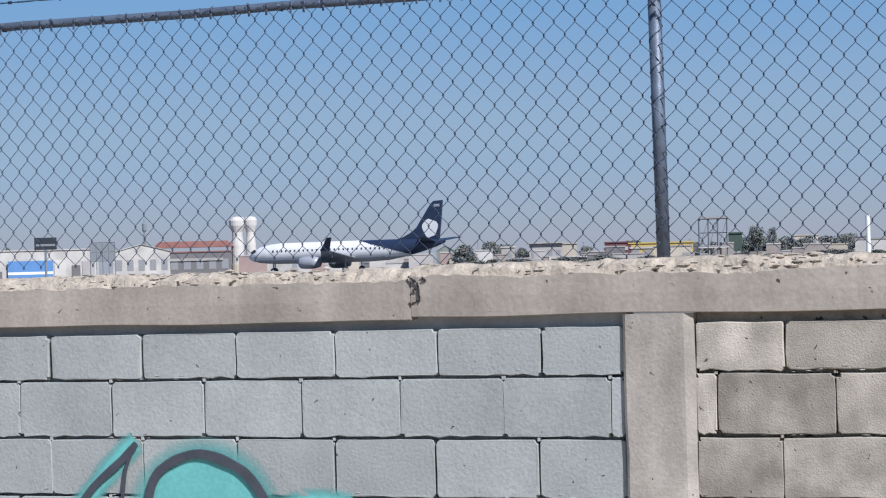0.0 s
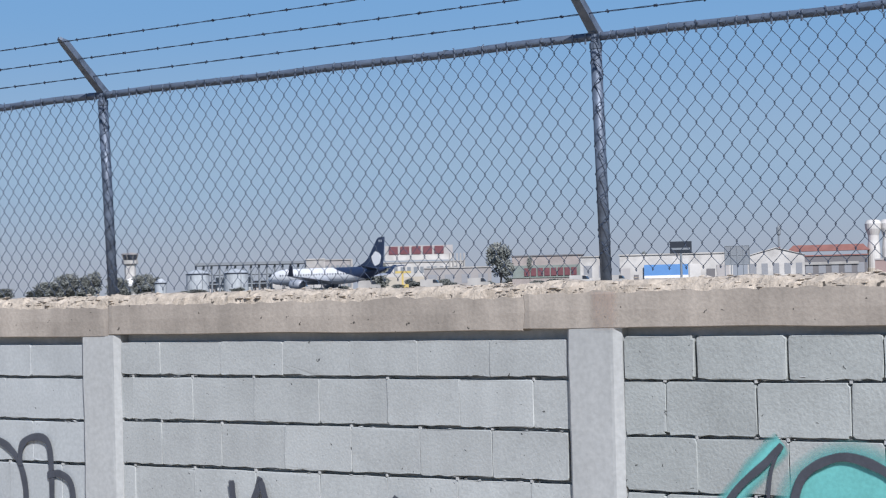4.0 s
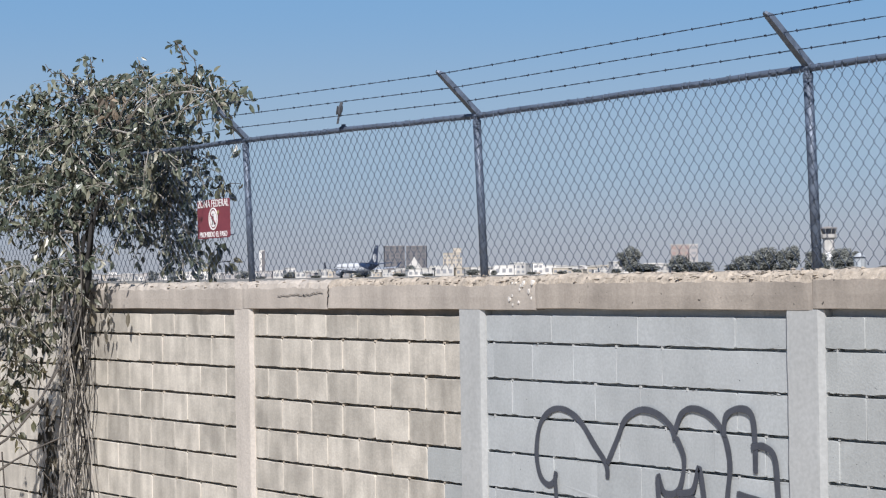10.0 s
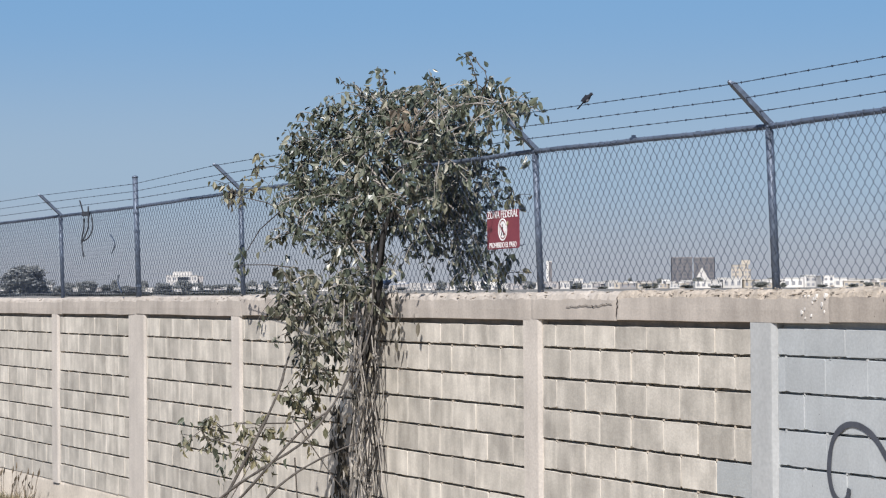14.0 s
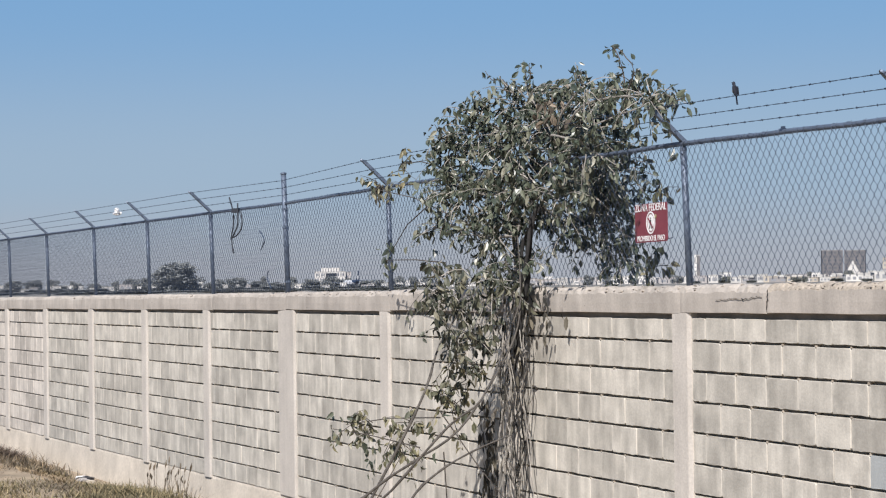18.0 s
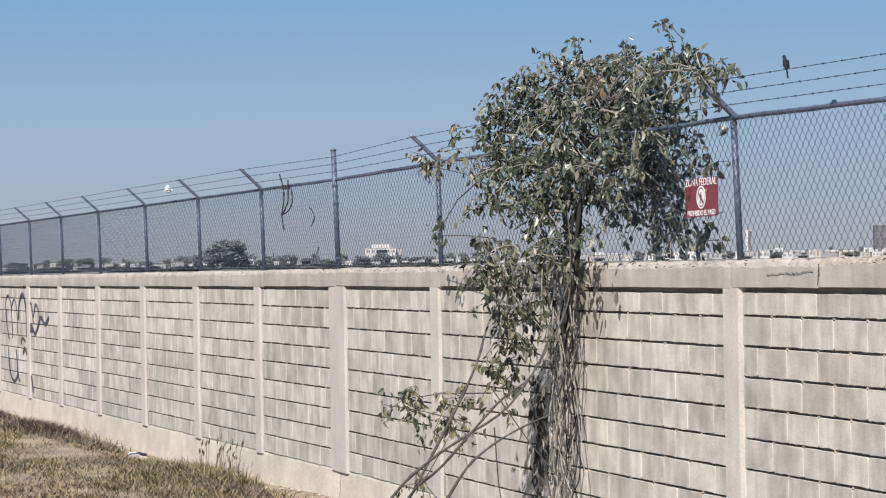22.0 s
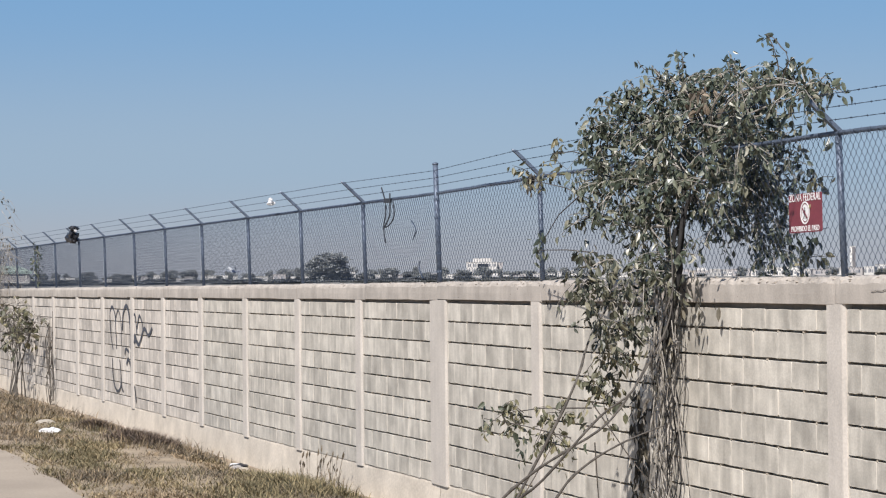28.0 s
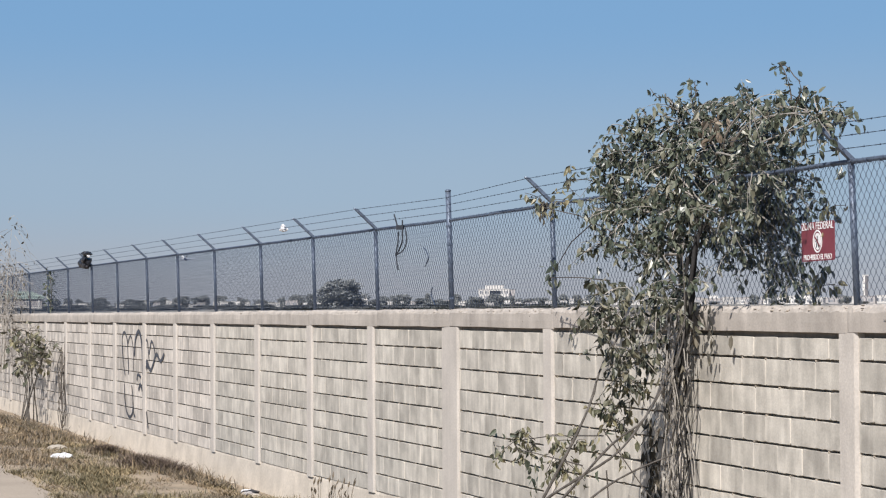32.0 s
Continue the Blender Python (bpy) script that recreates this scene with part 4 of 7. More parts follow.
def build_graffiti():
    level = 0.0
    tag = root("graffiti", Matrix(), "dark grey sprayed loops of a tag on grey-painted blocks", "graffiti")
    for pts in (((-9.37, 1.19), (-9.39, 1.13), (-9.45, 1.11), (-9.52, 1.16), (-9.55, 1.29), (-9.51, 1.45), (-9.40, 1.535), (-9.27, 1.54), (-9.14, 1.48), (-9.02, 1.36), (-8.92, 1.26), (-8.91, 1.18)),
                ((-8.91, 1.26), (-8.82, 1.40), (-8.75, 1.51), (-8.62, 1.57), (-8.48, 1.555), (-8.37, 1.49), (-8.34, 1.42)),
                ((-8.34, 1.47), (-8.29, 1.56), (-8.21, 1.595), (-8.10, 1.58), (-8.01, 1.53), (-7.95, 1.45), (-7.92, 1.32), (-7.94, 1.17), (-7.97, 0.95)),
                ((-8.33, 1.44), (-8.27, 1.33), (-8.30, 1.19), (-8.36, 1.14), (-8.44, 1.15), (-8.48, 1.24)),
                ((-7.96, 1.46), (-7.94, 1.57), (-7.84, 1.61), (-7.75, 1.58), (-7.73, 1.44), (-7.73, 1.29)),
                ((-7.76, 1.42), (-7.67, 1.43), (-7.59, 1.38), (-7.57, 1.20), (-7.56, 1.10))):
        level += 0.0012
        stroke(pts, 0.034, M_SPRAY, tag, level=level)
    for pts in (((-7.87, 1.18), (-7.70, 1.155), (-7.53, 1.13)), ((-9.37, 1.17), (-9.35, 0.93)), ((-8.48, 1.23), (-8.46, 0.95)),
                ((-8.37, 1.03), (-8.29, 1.12), (-8.18, 1.12), (-8.11, 1.03), (-8.09, 0.95)), ((-8.33, 1.15), (-8.2, 1.17), (-8.14, 1.29), (-8.09, 1.0))):
        level += 0.0012
        stroke(pts, 0.033, M_SPRAY, tag, level=level)
    tag = root("graffiti", Matrix(), "dark grey sprayed letters low on grey-painted blocks", "graffiti")
    for pts in (((-6.52, 1.44), (-6.51, 1.35), (-6.48, 1.1)), ((-6.6, 1.13), (-6.44, 1.25), (-6.36, 1.40), (-6.34, 1.46)), ((-6.34, 1.45), (-6.30, 1.33), (-6.22, 1.13)),
                ((-5.75, 1.18), (-5.56, 1.39), (-5.36, 1.25)), ((-5.58, 1.22), (-5.53, 1.29), (-5.42, 1.24)), ((-6.0, 1.10), (-5.96, 1.2), (-5.92, 1.1))):
        level += 0.0012
        stroke(pts, 0.033, M_SPRAY, tag, curve=False, level=level)
    teal = root("graffiti", Matrix(), "turquoise sprayed letters with dark outlines on grey-painted blocks", "graffiti")
    stroke(((-3.99, 1.36), (-3.89, 1.48), (-3.78, 1.6), (-3.69, 1.68)), 0.075, M_TEAL, teal, "fill", 0.004, soft=0.6)
    verts, cover, faces = [(-3.41, -0.0045, 1.40)], [1.0], []
    for f, v in ((0.55, 1.0), (0.85, 0.9), (1.18, 0.0)):
        for k in range(25):
            a = -0.12 * math.pi + k * 1.24 * math.pi / 24
            verts.append((-3.41 - 0.285 * f * math.cos(a), -0.0045, 1.38 + 0.27 * f * math.sin(a)))
            cover.append(v)
    for k in range(24):
        faces += [(0, 1 + k, 2 + k), (1 + k, 26 + k, 27 + k, 2 + k), (26 + k, 51 + k, 52 + k, 27 + k)]
    film("fill", verts, cover, faces, M_TEAL, teal)
    stroke(((-3.13, 1.40), (-2.98, 1.45), (-2.8, 1.44)), 0.07, M_TEAL, teal, "fill", 0.004, soft=0.6)
    for pts, w in ((((-3.99, 1.36), (-3.88, 1.5), (-3.76, 1.6), (-3.685, 1.672)), 0.03), (((-3.71, 1.63), (-3.735, 1.57), (-3.755, 1.44), (-3.77, 1.34)), 0.014),
                   (((-3.65, 1.34), (-3.635, 1.48), (-3.58, 1.575), (-3.44, 1.632), (-3.30, 1.60), (-3.20, 1.53), (-3.11, 1.38)), 0.036)):
        level += 0.0008
        stroke(pts, w, M_SPRAY, teal, "outline", 0.009, level=level * 0.3)
    far = root("graffiti", Matrix(), "tall thin dark sprayed loops across beige blocks", "graffiti")
    for width, pts in ((0.05, ((-39.75, 1.0), (-39.96, 1.32), (-40.03, 1.68), (-39.83, 1.82), (-39.56, 1.68), (-39.46, 1.33), (-39.42, 1.02))),
                       (0.05, ((-39.82, 0.85), (-39.79, 0.56), (-39.61, 0.32), (-39.34, 0.23), (-39.08, 0.31), (-39.02, 0.53), (-39.14, 0.84))),
                       (0.032, ((-39.49, 1.61), (-39.24, 1.76), (-39.01, 1.55), (-38.95, 1.09))),
                       (0.075, ((-38.88, 1.38), (-38.78, 1.69), (-38.51, 1.85), (-38.27, 1.72), (-38.17, 1.46), (-38.15, 1.05))),
                       (0.03, ((-38.14, 1.01), (-38.13, 0.6), (-38.12, 0.2))),
                       (0.045, ((-37.82, 1.7), (-37.72, 1.68), (-37.64, 1.55), (-37.55, 1.32))), (0.05, ((-37.55, 1.44), (-37.35, 1.68), (-37.09, 1.53), (-37.05, 1.38))),
                       (0.07, ((-37.82, 1.28), (-37.71, 1.3), (-37.39, 1.16), (-36.95, 1.45), (-36.59, 1.34), (-36.28, 1.48))), (0.07, ((-37.82, 1.17), (-37.76, 1.23), (-37.63, 1.2))),
                       (0.055, ((-38.64, 0.93), (-38.55, 1.05), (-38.26, 1.0))), (0.07, ((-38.5, 0.76), (-38.33, 0.87), (-38.15, 0.75))), (0.05, ((-39.02, 0.53), (-38.94, 0.32), (-38.8, 0.25))),
                       (0.05, ((-37.8, 0.4), (-37.72, 0.25), (-37.65, 0.1)))):
        level += 0.001
        stroke(pts, width, M_SPRAY, far, out=0.003, level=level * 0.3)
    stain = root("stain", Matrix(), "pale pinkish run of stain down the coping", "stain")
    verts, cover, faces = [], [], []
    for i in range(9):
        z = 2.118 + 0.155 * i / 8
        for x, c in ((-4.53, 0.0), (-4.50, 0.75), (-4.465, 0.5), (-4.43, 0.85), (-4.395, 0.0)):
            verts.append((x + 0.006 * noise.noise((x * 9, z * 20, 1)), -0.0285, z))
            cover.append(c * (0.35 + 0.65 * i / 8))
    for i in range(8):
        for k in range(4):
            o = 5 * i + k
            faces.append((o, o + 1, o + 6, o + 5))
    film("run", verts, cover, faces, M_STAIN, stain)
    # cracks and broken edges in the coping, drawn as dark strips on its face
    r = random.Random(17)
    crack = root("cracks", Matrix(), "jagged dark cracks in the concrete coping", "crack")
    for (x0, z0), (x1, z1), w in CRACKS:
        n = 9
        top, low, faces = [], [], []
        for i in range(n + 1):
            t = i / n
            x, z = x0 + (x1 - x0) * t + r.gauss(0, 0.006) * (abs(z1 - z0) > 0.08), z0 + (z1 - z0) * t + r.gauss(0, 0.004)
            h = w * r.uniform(0.2, 1.0) * (0.25 + math.sin(math.pi * t))
            dx, dz = (0, h) if abs(x1 - x0) > abs(z1 - z0) else (h, 0)
            top.append((x + dx, wy(x) - 0.0275, z + dz))
            low.append((x - dx, wy(x) - 0.0275, z - dz))
        for i in range(n):
            faces.append((i, i + 1, n + 2 + i, n + 1 + i))
        ob = finish("crack", top + low, faces, M_CRACK, crack)
        sol = ob.modifiers.new("depth", "SOLIDIFY")
        sol.thickness = 0.006
    dots = root("paint_spots", Matrix(), "pale paint dabs on the concrete coping", "paint")
    r = random.Random(8)
    for k in range(14):
        x, z, s = -9.68 + r.uniform(-0.12, 0.16), 2.19 + r.uniform(-0.06, 0.07), r.uniform(0.004, 0.0085)
        out = [(x + s * math.cos(a) * r.uniform(0.7, 1.2), z + s * 1.8 * math.sin(a) * r.uniform(0.7, 1.2)) for a in [i * math.tau / 9 for i in range(9)]]
        part("dab", prism(bmesh.new(), out, -0.0265 - 0.0005 * k, -0.012), M_CITY, dots)


# ---- the climbing tree on the wall ----
def leaf_cloud(name, clumps, per_area, size, material, parent, droop=0.75, seed=1, squash=0.8):
    """Single leaves, each a folded blade, hung round clump centres (x, y, z, radius)."""
    r = np.random.RandomState(seed)
    verts, faces = [], []
    for cx, cy, cz, rad in clumps:
        n = int(per_area * rad * rad) + 6
        for _ in range(n):
            v = r.normal(size=3)
            v *= rad * (0.55 + 0.55 * r.rand()) ** 0.7 / np.linalg.norm(v)
            v[2] *= squash
            c = np.array((cx, cy, cz)) + v
            d = r.normal(size=3) * 0.65
            d[2] -= droop
            d /= np.linalg.norm(d)
            s = np.cross(d, r.normal(size=3))
            s /= np.linalg.norm(s)
            nrm = np.cross(d, s)
            L = size * r.uniform(0.6, 1.25)
            W = L * r.uniform(0.2, 0.3)
            o = len(verts)
            up = nrm * W * 0.3
            for q in (c, c + d * L * 0.25 + s * W * 0.8 + up, c + d * L * 0.6 + s * W * 0.9 + up, c + d * L - nrm * L * 0.12, c + d * L * 0.6 - s * W * 0.9 + up, c + d * L * 0.25 - s * W * 0.8 + up):
                verts.append(tuple(q))
            faces += [(o, o + 1, o + 2, o + 3), (o, o + 3, o + 4, o + 5)]
    ob = finish(name, verts, faces, material, parent)
    return tagged(ob, kind="stuff")


UPPER = ((-15.49, 0.0, 3.79, 0.25), (-14.61, 0.1, 3.72, 0.24), (-14.0, 0.15, 3.74, 0.14), (-13.32, 0.05, 3.6, 0.09), (-15.84, -0.3, 3.6, 0.22), (-16.19, -0.4, 3.45, 0.17), (-15.45, -0.1, 3.43, 0.27),
         (-14.75, 0.15, 3.44, 0.27), (-15.87, -0.4, 3.08, 0.25), (-15.46, -0.1, 3.06, 0.28), (-14.9, 0.25, 3.06, 0.25), (-14.55, 0.3, 2.78, 0.22), (-15.64, -0.2, 2.74, 0.2), (-15.3, 0.25, 2.75, 0.17),
         (-15.38, -0.15, 2.47, 0.13), (-14.44, 0.3, 2.5, 0.12), (-16.37, -0.4, 2.82, 0.1), (-15.22, 0.1, 3.55, 0.2), (-14.45, 0.3, 3.2, 0.2), (-16.2, -0.42, 3.12, 0.13), (-12.87, -0.33, 3.6, 0.08), (-13.65, -0.4, 3.74, 0.09), (-13.9, -0.25, 3.3, 0.14), (-14.3, -0.3, 3.0, 0.13))
# the leafy lobe that hangs over the wall, well out to the road
LOBE = ((-15.03, -1, 2.34, 0.12), (-15.36, -0.62, 2.34, 0.14), (-15.42, -0.35, 2.32, 0.13), (-15.32, -0.22, 2.25, 0.1), (-15.09, -1.05, 2.15, 0.11), (-15.18, -0.8, 2.14, 0.13), (-15.48, -0.45, 2.18, 0.11), (-15.17, -0.9, 1.97, 0.1), (-15.3, -0.65, 1.94, 0.09), (-15.24, -0.8, 1.72, 0.08), (-15.6, -0.4, 1.81, 0.06), (-15.02, -1.1, 2.28, 0.1))
LOWER = ((-15.53, -0.7, 1.4, 0.12), (-16.22, -0.9, 1.05, 0.14), (-16.77, -0.9, 1.09, 0.09), (-15.93, -0.9, 1.16, 0.07),
         (-16.29, -0.9, 0.94, 0.08), (-16.05, -1.2, 0.5, 0.08), (-15.75, -0.5, 1.73, 0.07), (-17.2, -0.95, 1.11, 0.05), (-17.32, -0.4, 3.38, 0.08), (-18.06, -0.3, 3.24, 0.07), (-13.82, 0.2, 2.41, 0.05),
         (-13.39, 0.02, 2.95, 0.05), (-15.62, -0.5, 1.56, 0.1), (-15.98, -0.45, 1.72, 0.1), (-15.8, -0.6, 1.3, 0.08))


def sprays(clumps, per_area, reach, seed, sag=0.35):
    """Arching twigs that grow out of each clump, and the nodes on them where leaves hang."""
    r = random.Random(seed)
    twigs, nodes = [], []
    for cx, cy, cz, rad in clumps:
        for _ in range(int(per_area * rad * rad) + 4):
            way = Vector((r.gauss(0, 1), r.gauss(0, 0.8), r.gauss(0.12, 0.8))).normalized()
            a = Vector((cx, cy, cz)) + way * rad * 0.75 * r.random() ** 0.5
            turn = (way + Vector((r.gauss(0, 0.55), r.gauss(0, 0.5), r.gauss(0.15, 0.5)))).normalized()
            length = reach * r.uniform(0.5, 1.2) * (0.6 + rad)
            line = []
            for k in range(4):
                t = k / 3
                line.append(a + turn * length * t + Vector((0.01 * math.sin(7 * t + length * 90), 0.01 * math.cos(5 * t), -sag * length * t * t)))
            twigs.append(line)
            for k in range(1, 6):
                for _ in range(r.choice((1, 1, 2)) if k < 5 else 2):
                    nodes.append(line[0].lerp(line[1], k / 1.667) if k < 2 else line[min(3, 1 + (k - 1) // 2)].lerp(line[min(3, 1 + k // 2)], 0.5) + Vector((r.gauss(0, 1), r.gauss(0, 1), r.gauss(0, 1))) * 0.012)
    return twigs, nodes


def hang_leaves(name, nodes, size, material, parent, droop, seed, slim=0.24):
    """A folded, drooping leaf with a curled tip at every node."""
    r = np.random.RandomState(seed)
    verts, faces = [], []
    for c in nodes:
        c = np.array(c)
        d = r.normal(size=3) * 0.6
        d[2] -= droop
        d /= np.linalg.norm(d)
        s = np.cross(d, r.normal(size=3))
        s /= np.linalg.norm(s)
        n = np.cross(d, s)
        L = size * r.uniform(0.55, 1.25)
        W = L * slim * r.uniform(0.75, 1.25)
        up, curl = n * W * r.uniform(0.1, 0.7), -n * L * r.uniform(0.0, 0.35)
        o = len(verts)
        stalk = c + d * L * 0.15
        for q in (stalk, stalk + d * L * 0.3 + s * W * 0.85 + up, stalk + d * L * 0.65 + s * W * 0.8 + up + curl * 0.4, stalk + d * L + curl, stalk + d * L * 0.65 - s * W * 0.8 + up + curl * 0.4,
                  stalk + d * L * 0.3 - s * W * 0.85 + up, stalk + d * L * 0.5 + curl * 0.2):
            verts.append(tuple(q))
        faces += [(o, o + 1, o + 6), (o + 1, o + 2, o + 6), (o + 2, o + 3, o + 6), (o + 3, o + 4, o + 6), (o + 4, o + 5, o + 6), (o + 5, o, o + 6)]
    return tagged(finish(name, verts, faces, material, parent), kind="stuff")


def twig_mesh(name, twigs, thick, material, parent, label):
    bm = bmesh.new()
    for line in twigs:
        n = len(line)
        tube(bm, line, [thick * (1 - 0.7 * i / n) for i in range(n)], 3)
    return tagged(part(name, bm, material, parent, label), kind="stuff")


def build_vine_tree():
    tree = root("tree", pose(0, 0, 0), "leafy climbing tree with leaning stems and dry hanging vines", "tree")
    r = random.Random(11)
    stems = (((-16.1, -1.85, -0.25), (-15.66, -1.6, 0.44), (-15.3, -1.4, 0.76), (-14.95, -1.25, 0.96), (-14.65, -1.0, 1.21), (-14.8, -0.6, 1.64), (-14.97, -0.35, 1.98), (-15.13, -0.25, 2.34), (-15.17, -0.25, 2.7)),
             ((-15.75, -1.8, -0.25), (-15.27, -1.6, 0.48), (-14.8, -1.5, 0.76), (-14.4, -1.2, 1.25), (-14.22, -1.0, 1.46), (-14.91, -0.5, 1.81), (-15.0, -0.3, 2.2)),
             ((-15.3, -1.7, -0.25), (-14.76, -1.4, 0.63), (-14.62, -1.2, 0.89), (-14.33, -1.0, 1.08), (-14.1, -0.8, 1.2)),
             ((-15.9, -1.75, -0.25), (-15.32, -1.1, 1.28), (-15.57, -0.8, 1.76), (-15.74, -0.6, 1.98), (-15.6, -0.4, 2.3)),
             ((-16.0, -0.09, 0.5), (-15.86, -0.1, 1.29), (-15.57, -0.1, 1.76), (-15.4, -0.11, 2.09), (-15.31, -0.11, 2.3), (-15.28, -0.1, 2.59), (-15.2, -0.05, 3.0), (-15.05, 0.05, 3.4)),
             ((-15.82, -0.08, 0.9), (-15.66, -0.08, 1.5), (-15.36, -0.14, 1.95), (-15.37, -0.13, 2.3), (-15.22, -0.14, 2.55), (-15.3, -0.05, 3.1)),
             ((-15.95, -0.07, 0.2), (-15.75, -0.07, 1.2), (-15.5, -0.14, 1.8), (-15.3, -0.15, 2.12), (-15.25, -0.13, 2.4), (-15.34, -0.12, 2.65), (-15.0, 0.1, 3.3)))
    for k, pts in enumerate(stems):
        line = smooth_line(pts, 4)
        n = len(line)
        thick = lambda i: 0.014 * (1 - 0.72 * i / n) if k < 4 else 0.006 + (0.021 if k == 4 else 0.012) * math.exp(-((line[i][2] - 2.35) / 0.55) ** 2)
        part("stem", tube(bmesh.new(), line, [thick(i) * (1 + 0.18 * math.sin(i * 2.3)) for i in range(n)], 7), M_BARK if k < 4 else M_DARKBARK, tree, smooth=True)
    # boughs spread from the stem's head into every clump
    heads = ((-15.28, -0.22, 2.4), (-15.35, -0.18, 2.7), (-15.2, -0.05, 3.1), (-15.0, 0.05, 3.4))
    for cx, cy, cz, rad in UPPER:
        h = min(heads, key=lambda q: (Vector(q) - Vector((cx, cy, cz + 0.2))).length)
        mid = ((h[0] + cx) / 2 + r.uniform(-0.12, 0.12), (h[1] + cy) / 2 + r.uniform(-0.15, 0.05), (h[2] + cz) / 2 + r.uniform(-0.05, 0.15))
        line = smooth_line((h, mid, (cx, cy, cz + rad * 0.3)), 5)
        part("bough", tube(bmesh.new(), line, [0.0105 * (1 - 0.6 * i / len(line)) for i in range(len(line))], 5), M_PALEVINE, tree)
    bare = [[Vector(base), (Vector(base) + Vector(tip)) / 2 + Vector((r.uniform(-0.05, 0.05), 0, r.uniform(-0.05, 0.05))), Vector(tip)] for base, tip in
            (((-15.5, -0.8, 1.25), (-17.3, -0.95, 1.1)), ((-15.7, -0.9, 1.0), (-17.5, -1.0, 1.05)), ((-15.2, -0.9, 1.0), (-15.0, -0.9, 0.2)), ((-15.5, -0.8, 1.3), (-14.6, -0.5, 0.5)), ((-16.0, -0.5, 2.9), (-18.06, -0.32, 3.2)),
             ((-16.3, -0.4, 3.3), (-17.32, -0.4, 3.4)), ((-13.5, 0.05, 3.55), (-12.9, 0.03, 3.62)), ((-16.3, -0.4, 2.5), (-18.0, -0.3, 2.55)), ((-16.4, -0.5, 3.0), (-17.6, -0.4, 2.6)), ((-15.8, -1.3, 0.5), (-15.6, -1.1, 0.95)))]
    twig_mesh("bare_twig_work", bare, 0.007, M_TWIG, tree, "long bare twigs")
    twigs, nodes = sprays(UPPER, 1100, 0.32, 5)
    twig_mesh("twig_work", twigs, 0.0045, M_PALEVINE, tree, "thin dry twigs")
    hang_leaves("crown", nodes, 0.075, M_LEAF, tree, 0.95, 3)
    twigs, nodes = sprays(LOBE, 320, 0.3, 15)
    twig_mesh("twig_work", twigs, 0.0045, M_PALEVINE, tree, "thin dry twigs")
    hang_leaves("hanging_lobe", nodes, 0.08, M_LOBELEAF, tree, 1.2, 25)
    twigs, nodes = sprays(LOWER, 300, 0.3, 6)
    twig_mesh("twig_work", twigs, 0.0045, M_TWIG, tree, "thin dry twigs")
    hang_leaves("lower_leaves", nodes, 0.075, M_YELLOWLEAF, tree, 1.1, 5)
    # tall shoots over the crown, with leaves at intervals
    shoots = []
    for x, y, z, dx, dz in ((-14.05, 0.15, 3.75, -0.2, 0.38), (-14.15, 0.1, 3.7, 0.05, 0.2), (-15.45, 0.0, 3.95, 0.03, 0.16), (-15.9, -0.2, 3.75, -0.2, 0.2), (-14.7, 0.1, 3.85, 0.02, 0.14), (-16.3, -0.4, 3.5, -0.22, 0.1), (-13.4, 0.05, 3.62, 0.35, 0.1), (-13.8, 0.1, 3.6, 0.1, 0.22)):
        shoots.append([Vector((x + dx * t / 6 + 0.02 * math.sin(t), y, z + dz * math.sin(t / 6 * 1.6))) for t in range(7)])
    for pts in (((-13.95, 3.6), (-13.72, 3.87), (-13.83, 3.98), (-13.98, 4.08), (-14.14, 4.06)), ((-15.85, 3.9), (-16.08, 4.04), (-16.3, 4.06), (-16.44, 4.15)), ((-15.58, 3.9), (-15.62, 4.05), (-15.65, 4.16)), ((-13.65, 3.58), (-13.5, 3.66), (-13.38, 3.64))):
        shoots.append([Vector((q[0], 0.05, q[1])) for q in smooth_line([(x, z, 0) for x, z in pts], 2)])
    twig_mesh("shoot_work", shoots, 0.0075, M_TWIG, tree, "bare upright shoots")
    hang_leaves("shoot_leaves", [p + Vector((r.gauss(0, 0.015), r.gauss(0, 0.03), 0)) for line in shoots for p in line[1:] for _ in range(2)], 0.068, M_LEAF, tree, 0.8, 8)
    hang_leaves("dead_leaves", [(r.gauss(-14.62, 0.13), r.gauss(-0.22, 0.05), r.gauss(3.68, 0.06)) for _ in range(32)], 0.08, M_DEADLEAF, tree, 1.3, 18)
    # dry vines hang down the wall's face, off it by a hand or two
    # near-black vines are partly stems, partly stand-ins for the crown's shade on the wall
    for name, material, count, thick, seed in (("hanging_vine", M_PALEVINE, 17, 0.006, 0), ("dark_vine", M_DARKBARK, 8, 0.0065, 40)):
        bm = bmesh.new()
        for q in range(count):
            y = r.uniform(-0.22, -0.04)
            x = r.gauss(-15.55 if material is M_DARKBARK else -15.68, 0.1 if material is M_DARKBARK else 0.125) - y * 0.9
            z0, z1 = r.uniform(1.9, 2.5), r.choice((r.uniform(-0.15, 0.1), r.uniform(0.1, 1.2)))
            n = 14
            lean = r.gauss(0.1, 0.12)
            line = []
            for i in range(n + 1):
                t = (z0 - (z0 + (z1 - z0) * i / n)) / 2.4
                line.append((x + 0.24 * noise.noise((t * 6.5, q * 1.7 + seed, 1)) - lean * t, y * (1 - 0.4 * t) + 0.06 * noise.noise((t * 6, q * 1.7 + seed, 5)), z0 + (z1 - z0) * i / n))
            tube(bm, line, [thick * r.uniform(0.5, 1.2)] * (n + 1), 4)
        tagged(part(name, bm, material, tree, "dry hanging vine stems"), kind="stuff")
    dry = []
    for _ in range(110):
        z = 2.4 - 2.5 * r.random() ** 1.7
        y = r.uniform(-0.36, -0.1)
